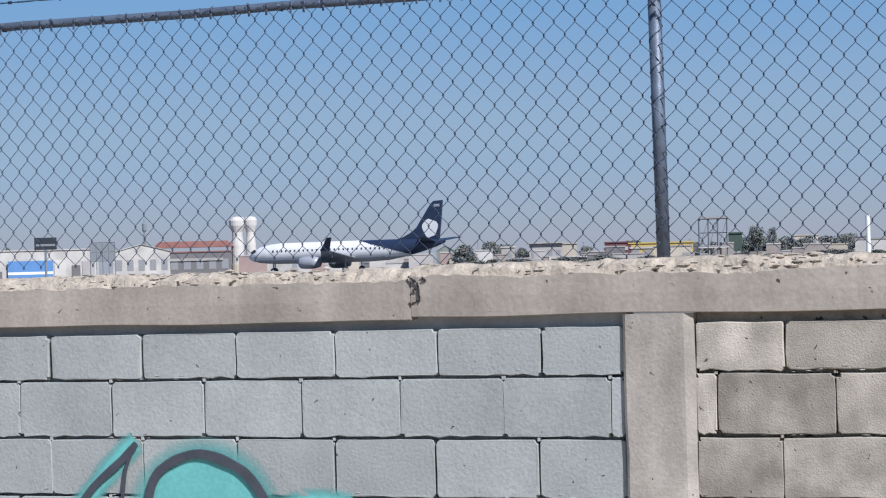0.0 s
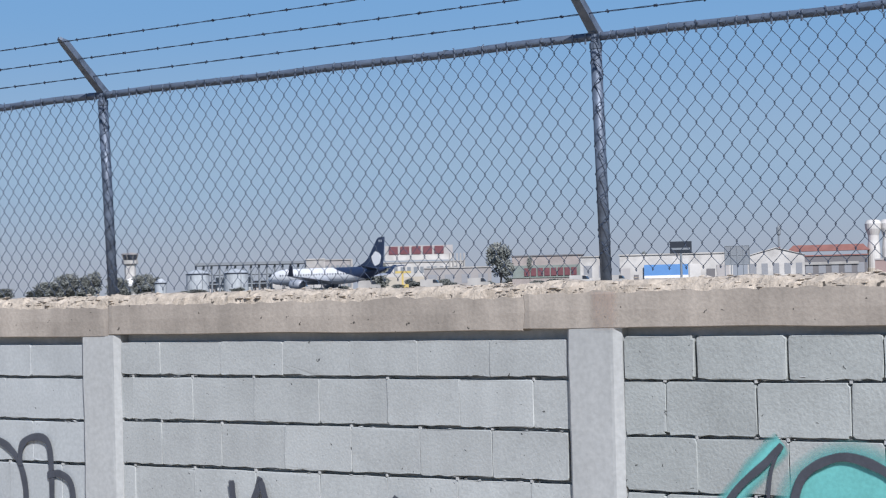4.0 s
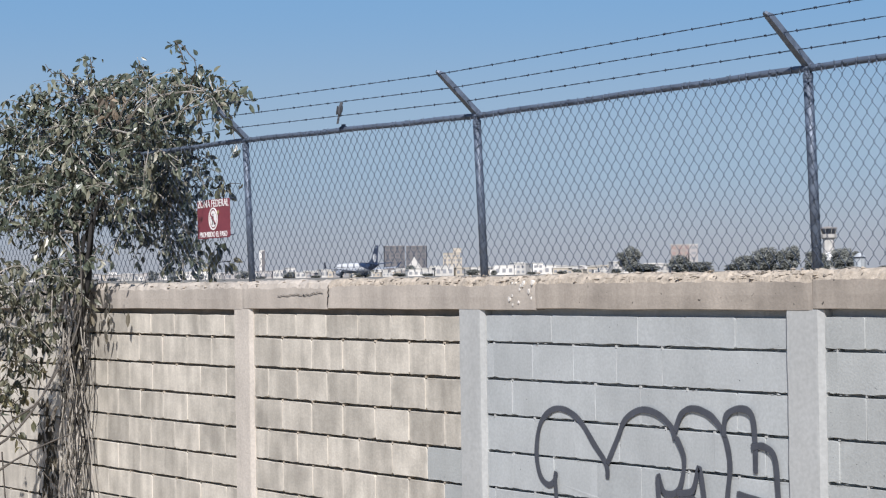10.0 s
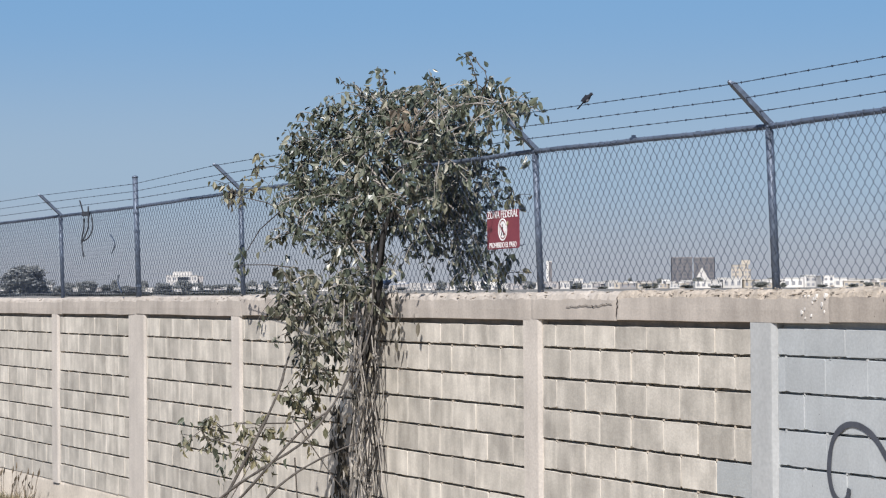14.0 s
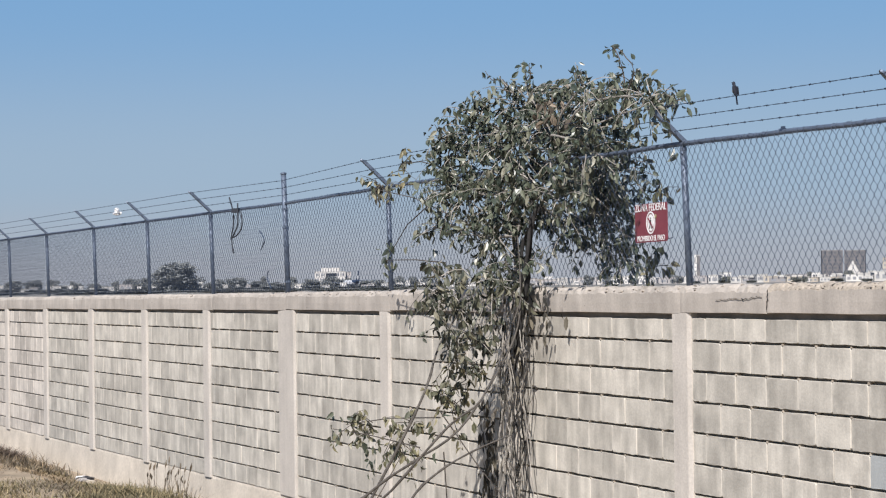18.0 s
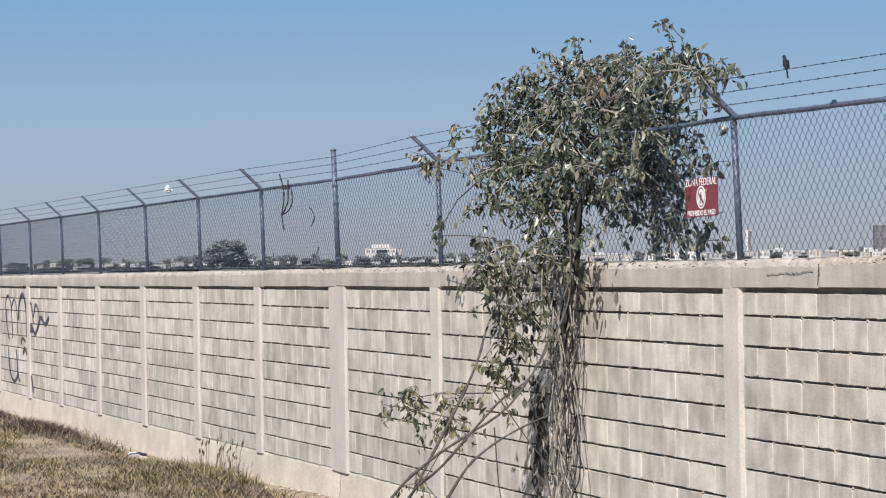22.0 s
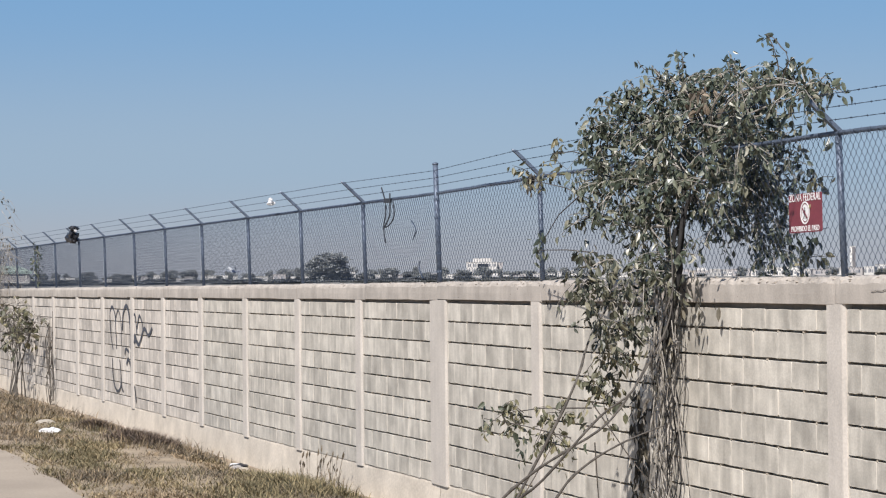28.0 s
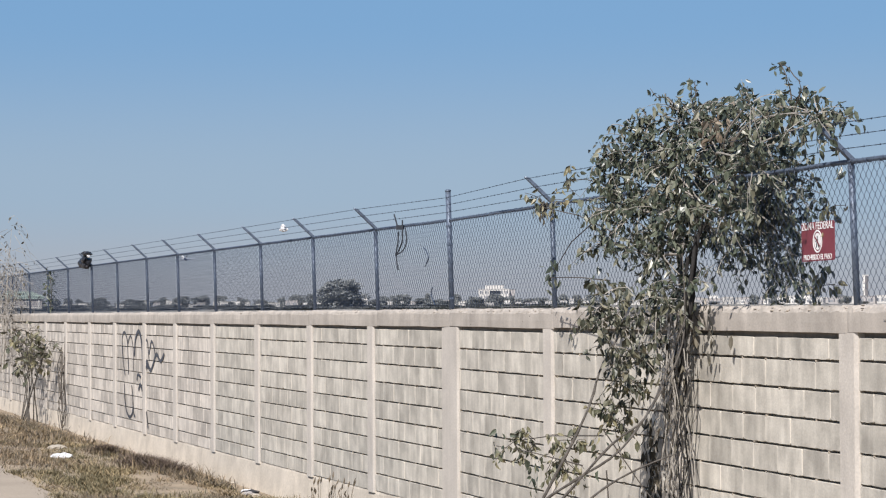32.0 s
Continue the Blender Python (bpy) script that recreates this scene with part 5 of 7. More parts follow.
        dry.append((r.gauss(-15.72 - 0.1 * (2.3 - z), 0.2) - y * 0.9, y * 0.7, z))
    for _ in range(30):
        dry.append((r.gauss(-15.1, 0.22), r.uniform(-0.15, -0.05), r.uniform(1.9, 2.35)))
    # dark leaves close on the wall, added in place of the foliage's cast shadow
    for _ in range(130):
        dry.append((r.gauss(-16.27, 0.11), r.uniform(-0.06, -0.02), r.gauss(0.75, 0.38)))
    for _ in range(26):
        dry.append((r.gauss(-18.74, 0.05), r.gauss(-0.08, 0.03), r.gauss(3.27, 0.05)))
    hang_leaves("curled_foliage", [(r.gauss(-15.62, 0.13), r.uniform(-0.3, -0.12), r.uniform(0.0, 2.2)) for _ in range(90)], 0.11, M_PALECURL, tree, 2.2, 27, 0.13)
    hang_leaves("dry_leaves", dry, 0.1, M_DRYLEAF, tree, 3.2, 21, 0.15)
    loose = [Vector(c) + Vector((r.gauss(0, 0.07), r.gauss(0, 0.03), r.gauss(0, 0.07))) for c in ((-18.3, -0.3, 3.2), (-18.0, -0.3, 2.55), (-17.6, -0.4, 2.65), (-17.3, -0.95, 1.08), (-17.5, -1.0, 1.05), (-16.6, -0.4, 2.6), (-13.5, 0.1, 2.5), (-15.0, -0.9, 0.3),
             (-16.9, -0.95, 1.1), (-16.6, -1.0, 0.85), (-15.6, -0.8, 1.15)) for _ in range(9)]
    hang_leaves("loose_leaves", loose, 0.088, M_LEAF, tree, 1.0, 9)


def build_shrub():
    """The small bare-stemmed bush farther along the wall, with dry vines beside it."""
    bush = root("shrub", pose(0, 0, 0), "small straggly shrub with sparse leaves at the wall's foot", "shrub")
    r = random.Random(4)
    clumps = []
    for _ in range(10):
        a = (-48.5 + r.uniform(-0.5, 0.5), -1.3 + r.uniform(-0.2, 0.2), GROUND - 0.1)
        b = (-48.3 + r.uniform(-2.4, 1.8), -1.3 + r.uniform(-0.35, 0.25), r.uniform(0.9, 1.9))
        mid = ((a[0] + b[0]) / 2 + r.uniform(-0.25, 0.25), -1.3, 0.55)
        part("stem", tube(bmesh.new(), smooth_line((a, mid, b), 4), [0.018 - 0.0013 * i for i in range(9)], 5), M_BARK, bush)
        clumps += [(b[0], b[1], b[2], 0.2), ((mid[0] + b[0]) / 2, mid[1], (mid[2] + b[2]) / 2 + 0.1, 0.16)]
    twigs, nodes = sprays(clumps, 240, 0.5, 31)
    twig_mesh("twig_work", twigs, 0.006, M_TWIG, bush, "thin grey twigs")
    hang_leaves("leaves", nodes[::8], 0.165, M_YELLOWLEAF, bush, 0.7, 14, 0.3)
    vines = root("dry_vine", pose(0, 0, 0), "dry brown vine stems clinging to the block wall", "vine")
    bm = bmesh.new()
    for _ in range(7):
        x = r.gauss(-46.2, 0.3)
        line = [(x + 0.3 * noise.noise((i * 0.6, x * 3, 2)), wy(x) - 0.08 - r.uniform(0, 0.08), r.uniform(0.9, 1.7) - 0.26 * i + r.uniform(-0.05, 0.05)) for i in range(7)]
        tube(bm, line, r.uniform(0.006, 0.013), 4)
    tagged(part("stems", bm, M_TWIG, vines), kind="stuff")
    # bare twigs over the fence at the far end
    dead = root("dead_branches", pose(0, 0, 0), "bare grey branches rising over the far fence", "branches")
    ends = []
    for _ in range(16):
        x = -50.5 - r.uniform(0, 6)
        base = (x, wy(x) - 0.5, r.uniform(-0.1, 1.2))
        tip = (x + r.uniform(-1.6, 2.2), wy(x) - 0.5 + r.uniform(-0.3, 0.3), r.uniform(2.4, 4.3))
        mid = ((base[0] + tip[0]) / 2 + r.uniform(-0.4, 0.4), base[1], (base[2] + tip[2]) / 2)
        line = smooth_line((base, mid, tip), 4)
        part("branch", tube(bmesh.new(), line, [0.016 - 0.0014 * i for i in range(9)], 4), M_PALEVINE, dead)
        ends += [(*line[5], 0.24), (*line[8], 0.26)]
    twigs, nodes = sprays(ends, 75, 0.9, 33, 0.8)
    twig_mesh("twig_work", twigs, 0.006, M_PALEVINE, dead, "fine bare twigs")
    hang_leaves("dry_leaves", nodes[::5], 0.09, M_DRYLEAF, dead, 1.2, 35)


# ---- verge ----
def blades(name, spots, count, height, lean, material, label, category, seed):
    r = np.random.RandomState(seed)
    verts, faces = [], []
    for _ in range(count):
        sx, sy, rad, hs = spots[r.randint(len(spots))]
        x, y = sx + r.normal() * rad, sy + r.normal() * rad * 0.45
        h = height * hs * r.uniform(0.5, 1.3)
        a = r.uniform(0, math.tau)
        dx, dy = math.cos(a), math.sin(a)
        l = lean * h * r.uniform(0.2, 1.0)
        w = 0.006 + 0.004 * r.rand()
        z = ground_z(x, y - wy(x)) + 0.02
        o = len(verts)
        verts += [(x - dy * w, y + dx * w, z), (x + dy * w, y - dx * w, z), (x + dx * l * 0.4 - dy * w * 0.7, y + dy * l * 0.4 + dx * w * 0.7, z + h * 0.6),
                  (x + dx * l * 0.4 + dy * w * 0.7, y + dy * l * 0.4 - dx * w * 0.7, z + h * 0.6), (x + dx * l, y + dy * l, z + h)]
        faces += [(o, o + 1, o + 3, o + 2), (o + 2, o + 3, o + 4)]
    ob = finish(name, verts, faces, material)
    tagged(ob, label, category, kind="stuff")


def build_verge():
    r = random.Random(2)
    spots = []
    while len(spots) < 1500:
        x = -19 - 45 * r.random() ** 1.4
        y = r.uniform(-3.35, -0.6)
        if noise.noise((x * 0.5, y * 0.9, 7)) > -0.42 + max(0.0, y + 0.8):
            spots.append((x, y + wy(x), 0.22, 0.4 + 0.7 * r.random() ** 2))
    kinds = {"tan": [], "olive": [], "red": []}
    for s in spots:
        v = noise.noise((s[0] * 0.45, s[1] * 0.8, 2)) + 0.35 * noise.noise((s[0] * 1.7, s[1] * 2, 6))
        kinds["olive" if v > 0.12 else ("red" if v < -0.14 else "tan")].append(s)
    blades("grass", kinds["tan"], 60000, 0.08, 2.1, M_GRASS, "dry yellow grass on the verge below the wall", "grass", 1)
    blades("grass", kinds["olive"], 50000, 0.085, 2.0, M_OLIVE, "low olive-green weeds and grass on the verge", "grass", 11)
    blades("grass", kinds["red"], 42000, 0.08, 2.2, M_REDWEED, "reddish-brown dead weeds on the verge", "grass", 12)
    tufts = [(-32.1, -1.35, 0.75, 1.15), (-31.0, -1.15, 0.5, 1.0), (-40.4, -1.75, 0.9, 1.0), (-44.0, -2.2, 1.2, 1.1), (-26.3, -3.05, 0.45, 0.75), (-35.2, -1.6, 0.4, 1.1), (-33.1, -3.0, 0.7, 0.7), (-35.4, -3.2, 0.9, 0.8), (-38.0, -2.9, 0.9, 0.9),
             (-25.6, -1.7, 0.5, 0.8), (-23.8, -1.3, 0.4, 0.7), (-30.0, -1.1, 0.5, 0.8), (-47, -2.4, 1.3, 1.2), (-24.4, -0.9, 0.4, 0.8), (-22.2, -1.1, 0.4, 0.8)]
    green = [(-24.4, -0.85, 0.45, 1.25), (-25.0, -0.9, 0.4, 1.1), (-23.4, -0.9, 0.4, 1.0), (-24.0, -1.5, 0.5, 0.9), (-23.2, -1.9, 0.6, 0.8), (-26.0, -2.2, 0.6, 0.7), (-29.5, -2.7, 0.6, 0.7), (-31.8, -2.4, 0.6, 0.6)]
    blades("weeds", green, 8000, 0.14, 1.5, M_OLIVE, "dark green low weeds on the verge", "weeds", 13)
    blades("weeds", tufts, 11000, 0.13, 1.9, M_WEED, "brown dried weeds in tufts on the verge", "weeds", 3)
    blades("bush", [(-32.2, -1.4, 0.42, 1.0), (-31.6, -1.3, 0.35, 0.9), (-35.2, -1.65, 0.2, 0.8)], 7000, 0.19, 1.5, M_BUSH, "low dark reddish dried bush on the verge", "bush", 33)
    blades("weeds", tufts[:9], 3000, 0.15, 1.3, M_REDWEED, "reddish dead stalks standing over the tufts", "weeds", 23)
    tall = [(-25.9, -0.6, 0.25, 1.5), (-25.2, -0.45, 0.25, 1.6), (-24.6, -0.5, 0.3, 1.6), (-30.6, -0.85, 0.3, 1.1)]
    blades("tall_grass", tall, 70, 0.18, 0.8, M_WEED, "tall seeding grass stalks by the wall", "grass", 6)
    # dark seed heads on the tall stalks
    rs = random.Random(41)
    heads = bmesh.new()
    for _ in range(26):
        x, y = -25.2 + rs.gauss(0, 0.4), -0.5 + rs.gauss(0, 0.12)
        foot, lean = Vector((x, y, ground_z(x, y - wy(x)))), Vector((rs.gauss(0.08, 0.09), rs.gauss(0, 0.04), rs.uniform(0.28, 0.5)))
        tube(heads, [foot, foot + lean * 0.6, foot + lean], 0.0022, 3)
        tube(heads, [foot + lean, foot + lean * 1.08 + Vector((0.012, 0, 0)), foot + lean * 1.2 + Vector((0.03, 0, 0))], [0.004, 0.011, 0.003], 4)
    tagged(part("seed_stalks", heads, M_WEED), "tall dry grass stalks with dark seed heads", "grass", kind="stuff")
    # broken block and mortar at the wall's foot
    rs = np.random.RandomState(31)
    verts, faces = [], []
    ico = [(0, 0, 0.8), (0.9, 0, 0.1), (0.2, 0.9, 0.2), (-0.8, 0.5, 0.1), (-0.7, -0.6, 0.2), (0.3, -0.9, 0.1), (0, 0, -0.4)]
    for _ in range(900):
        x = -21 - 34 * rs.rand()
        v = -0.06 - 0.75 * rs.rand() ** 1.8
        if noise.noise((x * 0.6, 3, 3)) < -0.25:
            continue
        y, size = wy(x) + v, 0.008 + 0.04 * rs.rand() ** 3
        a, o = rs.rand() * math.tau, len(verts)
        for px, py, pz in ico:
            q = size * (0.6 + 0.8 * rs.rand())
            verts.append((x + q * 1.3 * (px * math.cos(a) - py * math.sin(a)), y + q * (px * math.sin(a) + py * math.cos(a)), ground_z(x, v) + 0.012 + q * 0.8 * pz))
        for i in range(5):
            j = (i + 1) % 5
            faces += [(o, o + 1 + i, o + 1 + j), (o + 6, o + 1 + j, o + 1 + i)]
    tagged(finish("rubble", verts, faces, M_RUBBLE), "pale broken block and mortar crumbs at the wall's foot", "rubble", kind="stuff")
    # litter
    for name, x, y, s, material, label, seed in (("plastic_sheet", -34.5, -2.5, 0.17, M_PLASTIC, "crumpled white plastic lying in the dry grass", 1),
                                                  ("litter", -28.9, -0.62, 0.13, M_BLACKBAG, "dark crumpled rag on the ground by the wall", 2),
                                                  ("litter", -29.2, -0.6, 0.09, M_PLASTIC, "small pale scrap of litter by the wall", 3),
                                                  ("litter", -36.6, -2.3, 0.16, M_TAN, "crumpled tan paper scrap in the grass", 4), ("litter", -28.5, -0.65, 0.08, M_TAN, "small tan scrap of litter by the wall", 6), ("litter", -28.7, -0.72, 0.09, M_CITYDIM, "grey scrap of litter by the wall", 7), ("litter", -26.9, -0.66, 0.07, M_BLACKBAG, "small dark scrap of litter by the wall", 8)):
        bm = bmesh.new()
        bmesh.ops.create_icosphere(bm, subdivisions=3, radius=s)
        for v in bm.verts:
            n = noise.noise(v.co * 5 / s * 0.4 + Vector((seed, 0, 0)))
            v.co *= 1 + 0.45 * n
            v.co.z = max(v.co.z * 0.38, -0.02)
        ob = part(name, bm, material)
        ob.location = (x, y, ground_z(x, y - wy(x)) + 0.06)
        tagged(ob, label, "litter")


# ---- things on the fence ----
def text(body, size, x, y, z, material, parent, name="lettering", wide=1.0):
    cu = bpy.data.curves.new(name, "FONT")
    cu.body, cu.size, cu.align_x, cu.align_y, cu.extrude = body, size, "CENTER", "CENTER", 0.001
    cu.materials.append(material)
    ob = new(name, cu)
    ob.parent = parent
    ob.matrix_basis = Matrix.Translation((x, y, z)) @ Matrix.Rotation(radians(90), 4, "X") @ Matrix.Diagonal((wide, 1, 1, 1))
    return ob


def build_sign():
    sign = root("sign", Matrix.Translation((-13.34, -0.03, 2.742)) @ Matrix.Rotation(radians(-0.6), 4, "Y"), "dark red metal no-entry sign with white letters wired to the fence", "sign")
    bm = bmesh.new()
    w, h, c = 0.242, 0.14, 0.012
    out = [(-w + c, -h), (w - c, -h), (w, -h + c), (w, h - c), (w - c, h), (-w + c, h), (-w, h - c), (-w, -h + c)]
    plate = part("plate", prism(bm, out, -0.003, 0.003), M_SIGNRED, sign)
    text("ZONA FEDERAL", 0.076, 0, -0.005, 0.108, M_WHITE, plate, wide=0.86)
    text("PROHIBIDO EL PASO", 0.056, 0, -0.005, -0.114, M_WHITE, plate, wide=0.8)
    ring = [((0.068 * math.cos(a), 0.082 * math.sin(a)), (0.058 * math.cos(a), 0.071 * math.sin(a))) for a in [k * math.tau / 24 for k in range(25)]]
    verts, faces = [], []
    for (ox, oz), (ix, iz) in ring:
        verts += [(ox, -0.006, oz), (ix, -0.006, iz), (ox, -0.003, oz), (ix, -0.003, iz)]
    for k in range(24):
        a = 4 * k
        faces += [(a, a + 1, a + 5, a + 4), (a, a + 4, a + 6, a + 2), (a + 1, a + 3, a + 7, a + 5)]
    finish("ring", verts, faces, M_WHITE, sign, "white oval ring")
    disc = [(0.049 * math.cos(k * math.tau / 20), 0.061 * math.sin(k * math.tau / 20)) for k in range(20)]
    part("disc", prism(bmesh.new(), disc, -0.0045, -0.003), M_WHITE, sign)
    for out in ([(-0.006, 0.03), (0.0, 0.04), (0.007, 0.03), (0.0, 0.022)], [(-0.01, -0.005), (0.009, -0.005), (0.008, 0.02), (-0.008, 0.02)],
                [(-0.01, -0.005), (0.0, -0.005), (-0.012, -0.045), (-0.021, -0.042)], [(0.0, -0.005), (0.009, -0.005), (0.024, -0.042), (0.015, -0.046)], [(-0.008, 0.018), (-0.01, 0.011), (-0.026, -0.006), (-0.029, 0.0)]):
        part("symbol_bar", prism(bmesh.new(), out, -0.0065, -0.0045), M_INK, sign)
    part("symbol_bar", prism(bmesh.new(), [(-0.041, 0.033), (-0.034, 0.041), (0.041, -0.033), (0.034, -0.041)], -0.0085, -0.0066), M_SIGNRED, sign)
    for x, z in ((-0.22, 0.13), (0.22, 0.13), (-0.22, -0.13), (0.22, -0.13)):
        part("tie_wire", tube(bmesh.new(), [(x, -0.006, z), (x + 0.01, 0.05, z + 0.015)], 0.003, 4), M_WIRE, sign)


def crumple(name, material, parent, seed, rx, ry, rz, at=(0, 0, 0)):
    bm = bmesh.new()
    bmesh.ops.create_icosphere(bm, subdivisions=3, radius=1)
    for v in bm.verts:
        n = noise.noise(v.co * 1.6 + Vector((seed, 2, 0))) + 0.5 * noise.noise(v.co * 4 + Vector((seed, 0, 3)))
        k = 1 + 0.5 * n
        v.co = Vector((v.co.x * rx * k, v.co.y * ry * k, v.co.z * rz * k)) + Vector(at)
    return part(name, bm, material, parent)


def build_fence_litter():
    bag = root("plastic_bag", Matrix.Translation((-43.5, wy(-43.5) - 0.08, 3.33)), "torn black plastic bag snagged on the barbed wire", "bag")
    crumple("bag_body", M_BLACKBAG, bag, 1, 0.27, 0.12, 0.13, (-0.1, 0, -0.09))
    crumple("torn_flap", M_BLACKBAG, bag, 3, 0.2, 0.1, 0.05, (0.12, 0, 0.08))
    crumple("pale_scrap", M_PLASTIC, bag, 5, 0.08, 0.03, 0.03, (0.35, 0, 0.02))
    bag = root("plastic_bag", Matrix.Translation((-28.1, wy(-28.1) - 0.12, 3.36)), "white plastic bag caught on the barbed wire", "bag")
    crumple("bag_body", M_PLASTIC, bag, 7, 0.1, 0.05, 0.026, (0, 0, 0))
    crumple("torn_flap", M_PLASTIC, bag, 8, 0.05, 0.03, 0.024, (-0.05, 0, 0.05))
    strip = root("rubber_strips", Matrix.Translation((-23.4, wy(-23.4) - 0.02, 0)), "black rubber strips draped over the fence rail", "strips")
    for pts, w in ((((-0.25, 0, 3.38), (-0.1, 0, 3.2), (-0.1, 0, 3.05), (-0.18, 0, 2.9), (-0.1, 0, 2.72)), 0.009), (((0.08, 0, 3.3), (0.08, 0, 3.1), (0.04, 0, 3.02), (-0.15, 0, 2.9)), 0.009),
                   (((0.2, 0, 3.2), (0.24, 0, 3.03), (0.05, 0, 2.93), (-0.17, 0, 2.9)), 0.008)):
        part("strip", tube(bmesh.new(), smooth_line(pts, 4), w, 5), M_RUBBER, strip)
    part("knot", boxes((-0.04, 0.06, -0.04, 0.03, 3.19, 3.24)), M_RUBBER, strip)
    curl = root("wire_offcut", Matrix.Translation((-22.45, wy(-22.45) - 0.03, 0)), "loose curled wire end caught in the mesh", "wire")
    part("curl", tube(bmesh.new(), smooth_line(((-0.12, 0, 2.96), (0.0, 0, 2.9), (0.06, 0, 2.83), (-0.06, 0, 2.74)), 4), 0.007, 4), M_WIRE, curl)
    part("curl", tube(bmesh.new(), smooth_line(((0.2, 0, 2.5), (0.16, 0, 2.42), (0.3, 0, 2.3)), 4), 0.006, 4), M_WIRE, curl)
    clip = root("rail_clip", Matrix.Translation((-11.645, 0.03, 3.281)), "small dark clip on the fence's top rail", "clip")
    part("clamp", tube(bmesh.new(), [(-0.018, 0, 0), (0.018, 0, 0.0)], 0.0215, 8), M_WIRE, clip)
    part("tongue", boxes((-0.014, 0.016, -0.008, 0.008, 0.018, 0.03)), M_WIRE, clip)
    weed = root("climber", Matrix.Translation((0, 0, 0)), "thin leafy climber on the far fence mesh", "vine")
    part("stem", tube(bmesh.new(), smooth_line(((-48.5, wy(-48.5), 2.2), (-48.3, wy(-48.3), 2.7), (-48.7, wy(-48.7), 3.1)), 4), 0.008, 4), M_TWIG, weed)
    leaf_cloud("leaves", [(-48.4 + 0.25 * math.sin(k * 2.3), wy(-48.4), 2.35 + 0.1 * k, 0.12) for k in range(9)], 220, 0.1, M_LEAF, weed, 0.7, 17)


# ---- birds ----
def build_bird(label, plumage):
    """A small dark long-tailed bird, sitting upright; it faces along +x, its feet at the origin."""
    bird = root("bird", pose(0, 0, 0), label, "bird")
    bm = lathe(bmesh.new(), [(0.004, -0.062), (0.015, -0.045), (0.023, -0.015), (0.024, 0.012), (0.019, 0.036), (0.0135, 0.046), (0.0155, 0.058), (0.0135, 0.071), (0.004, 0.079)], 12)
    bmesh.ops.transform(bm, matrix=pose(0.0, 0, 0.055, 0, 30, 0), verts=bm.verts)
    part("body", bm, plumage, bird, smooth=True)
    bm = bmesh.new()
    bmesh.ops.create_icosphere(bm, subdivisions=2, radius=0.021)
    bmesh.ops.transform(bm, matrix=pose(0.009, 0, 0.054) @ Matrix.Diagonal((0.95, 0.9, 1.5, 1)), verts=bm.verts)
    part("breast", bm, M_BIRDLIGHT, bird, smooth=True)
    bm = bmesh.new()
    v = [bm.verts.new(p) for p in ((-0.022, -0.009, 0.014), (-0.022, 0.009, 0.014), (-0.062, 0.012, -0.066), (-0.062, -0.012, -0.066), (-0.027, -0.009, 0.012), (-0.027, 0.009, 0.012), (-0.066, 0.012, -0.065), (-0.066, -0.012, -0.065))]
    for f in ((0, 1, 2, 3), (7, 6, 5, 4), (0, 4, 5, 1), (1, 5, 6, 2), (2, 6, 7, 3), (3, 7, 4, 0)):
        bm.faces.new([v[i] for i in f])
    part("tail", bm, plumage, bird)
    part("beak", tube(bmesh.new(), [(0.045, 0, 0.112), (0.06, 0, 0.109)], [0.004, 0.001], 5), M_INK, bird)
    for s in (-1, 1):
        part("leg", tube(bmesh.new(), [(0.006, 0.008 * s, 0.0), (0.0, 0.008 * s, 0.025)], 0.0016, 4), M_INK, bird)
    wings = []
    for s in (-1, 1):
        bm = prism(bmesh.new(), [(0.019, 0.0), (0.018, 0.04), (0.004, 0.075), (-0.01, 0.085), (-0.016, 0.055), (-0.019, 0.015), (-0.018, 0.0)], -0.002, 0.002)
        bmesh.ops.transform(bm, matrix=Matrix.Rotation(radians(-90 * s), 4, "X"), verts=bm.verts)
        wings.append((part("wing", bm, plumage, bird), s))
    return bird, wings


def folded(s):
    """The wing laid back along the flank: its span runs down towards the tail."""
    span = Vector((-0.5, 0.0, -0.866))
    m = Matrix.Translation((0.006, 0.0185 * s, 0.084))
    for k, col in enumerate(((0.866, 0.0, -0.5), span * s, (0.0, s, 0.0))):
        for q in range(3):
            m[q][k] = col[q]
    return m


def spread(s, lift):
    return pose(0.005, 0.012 * s, 0.07, lift * s, 0, 0)


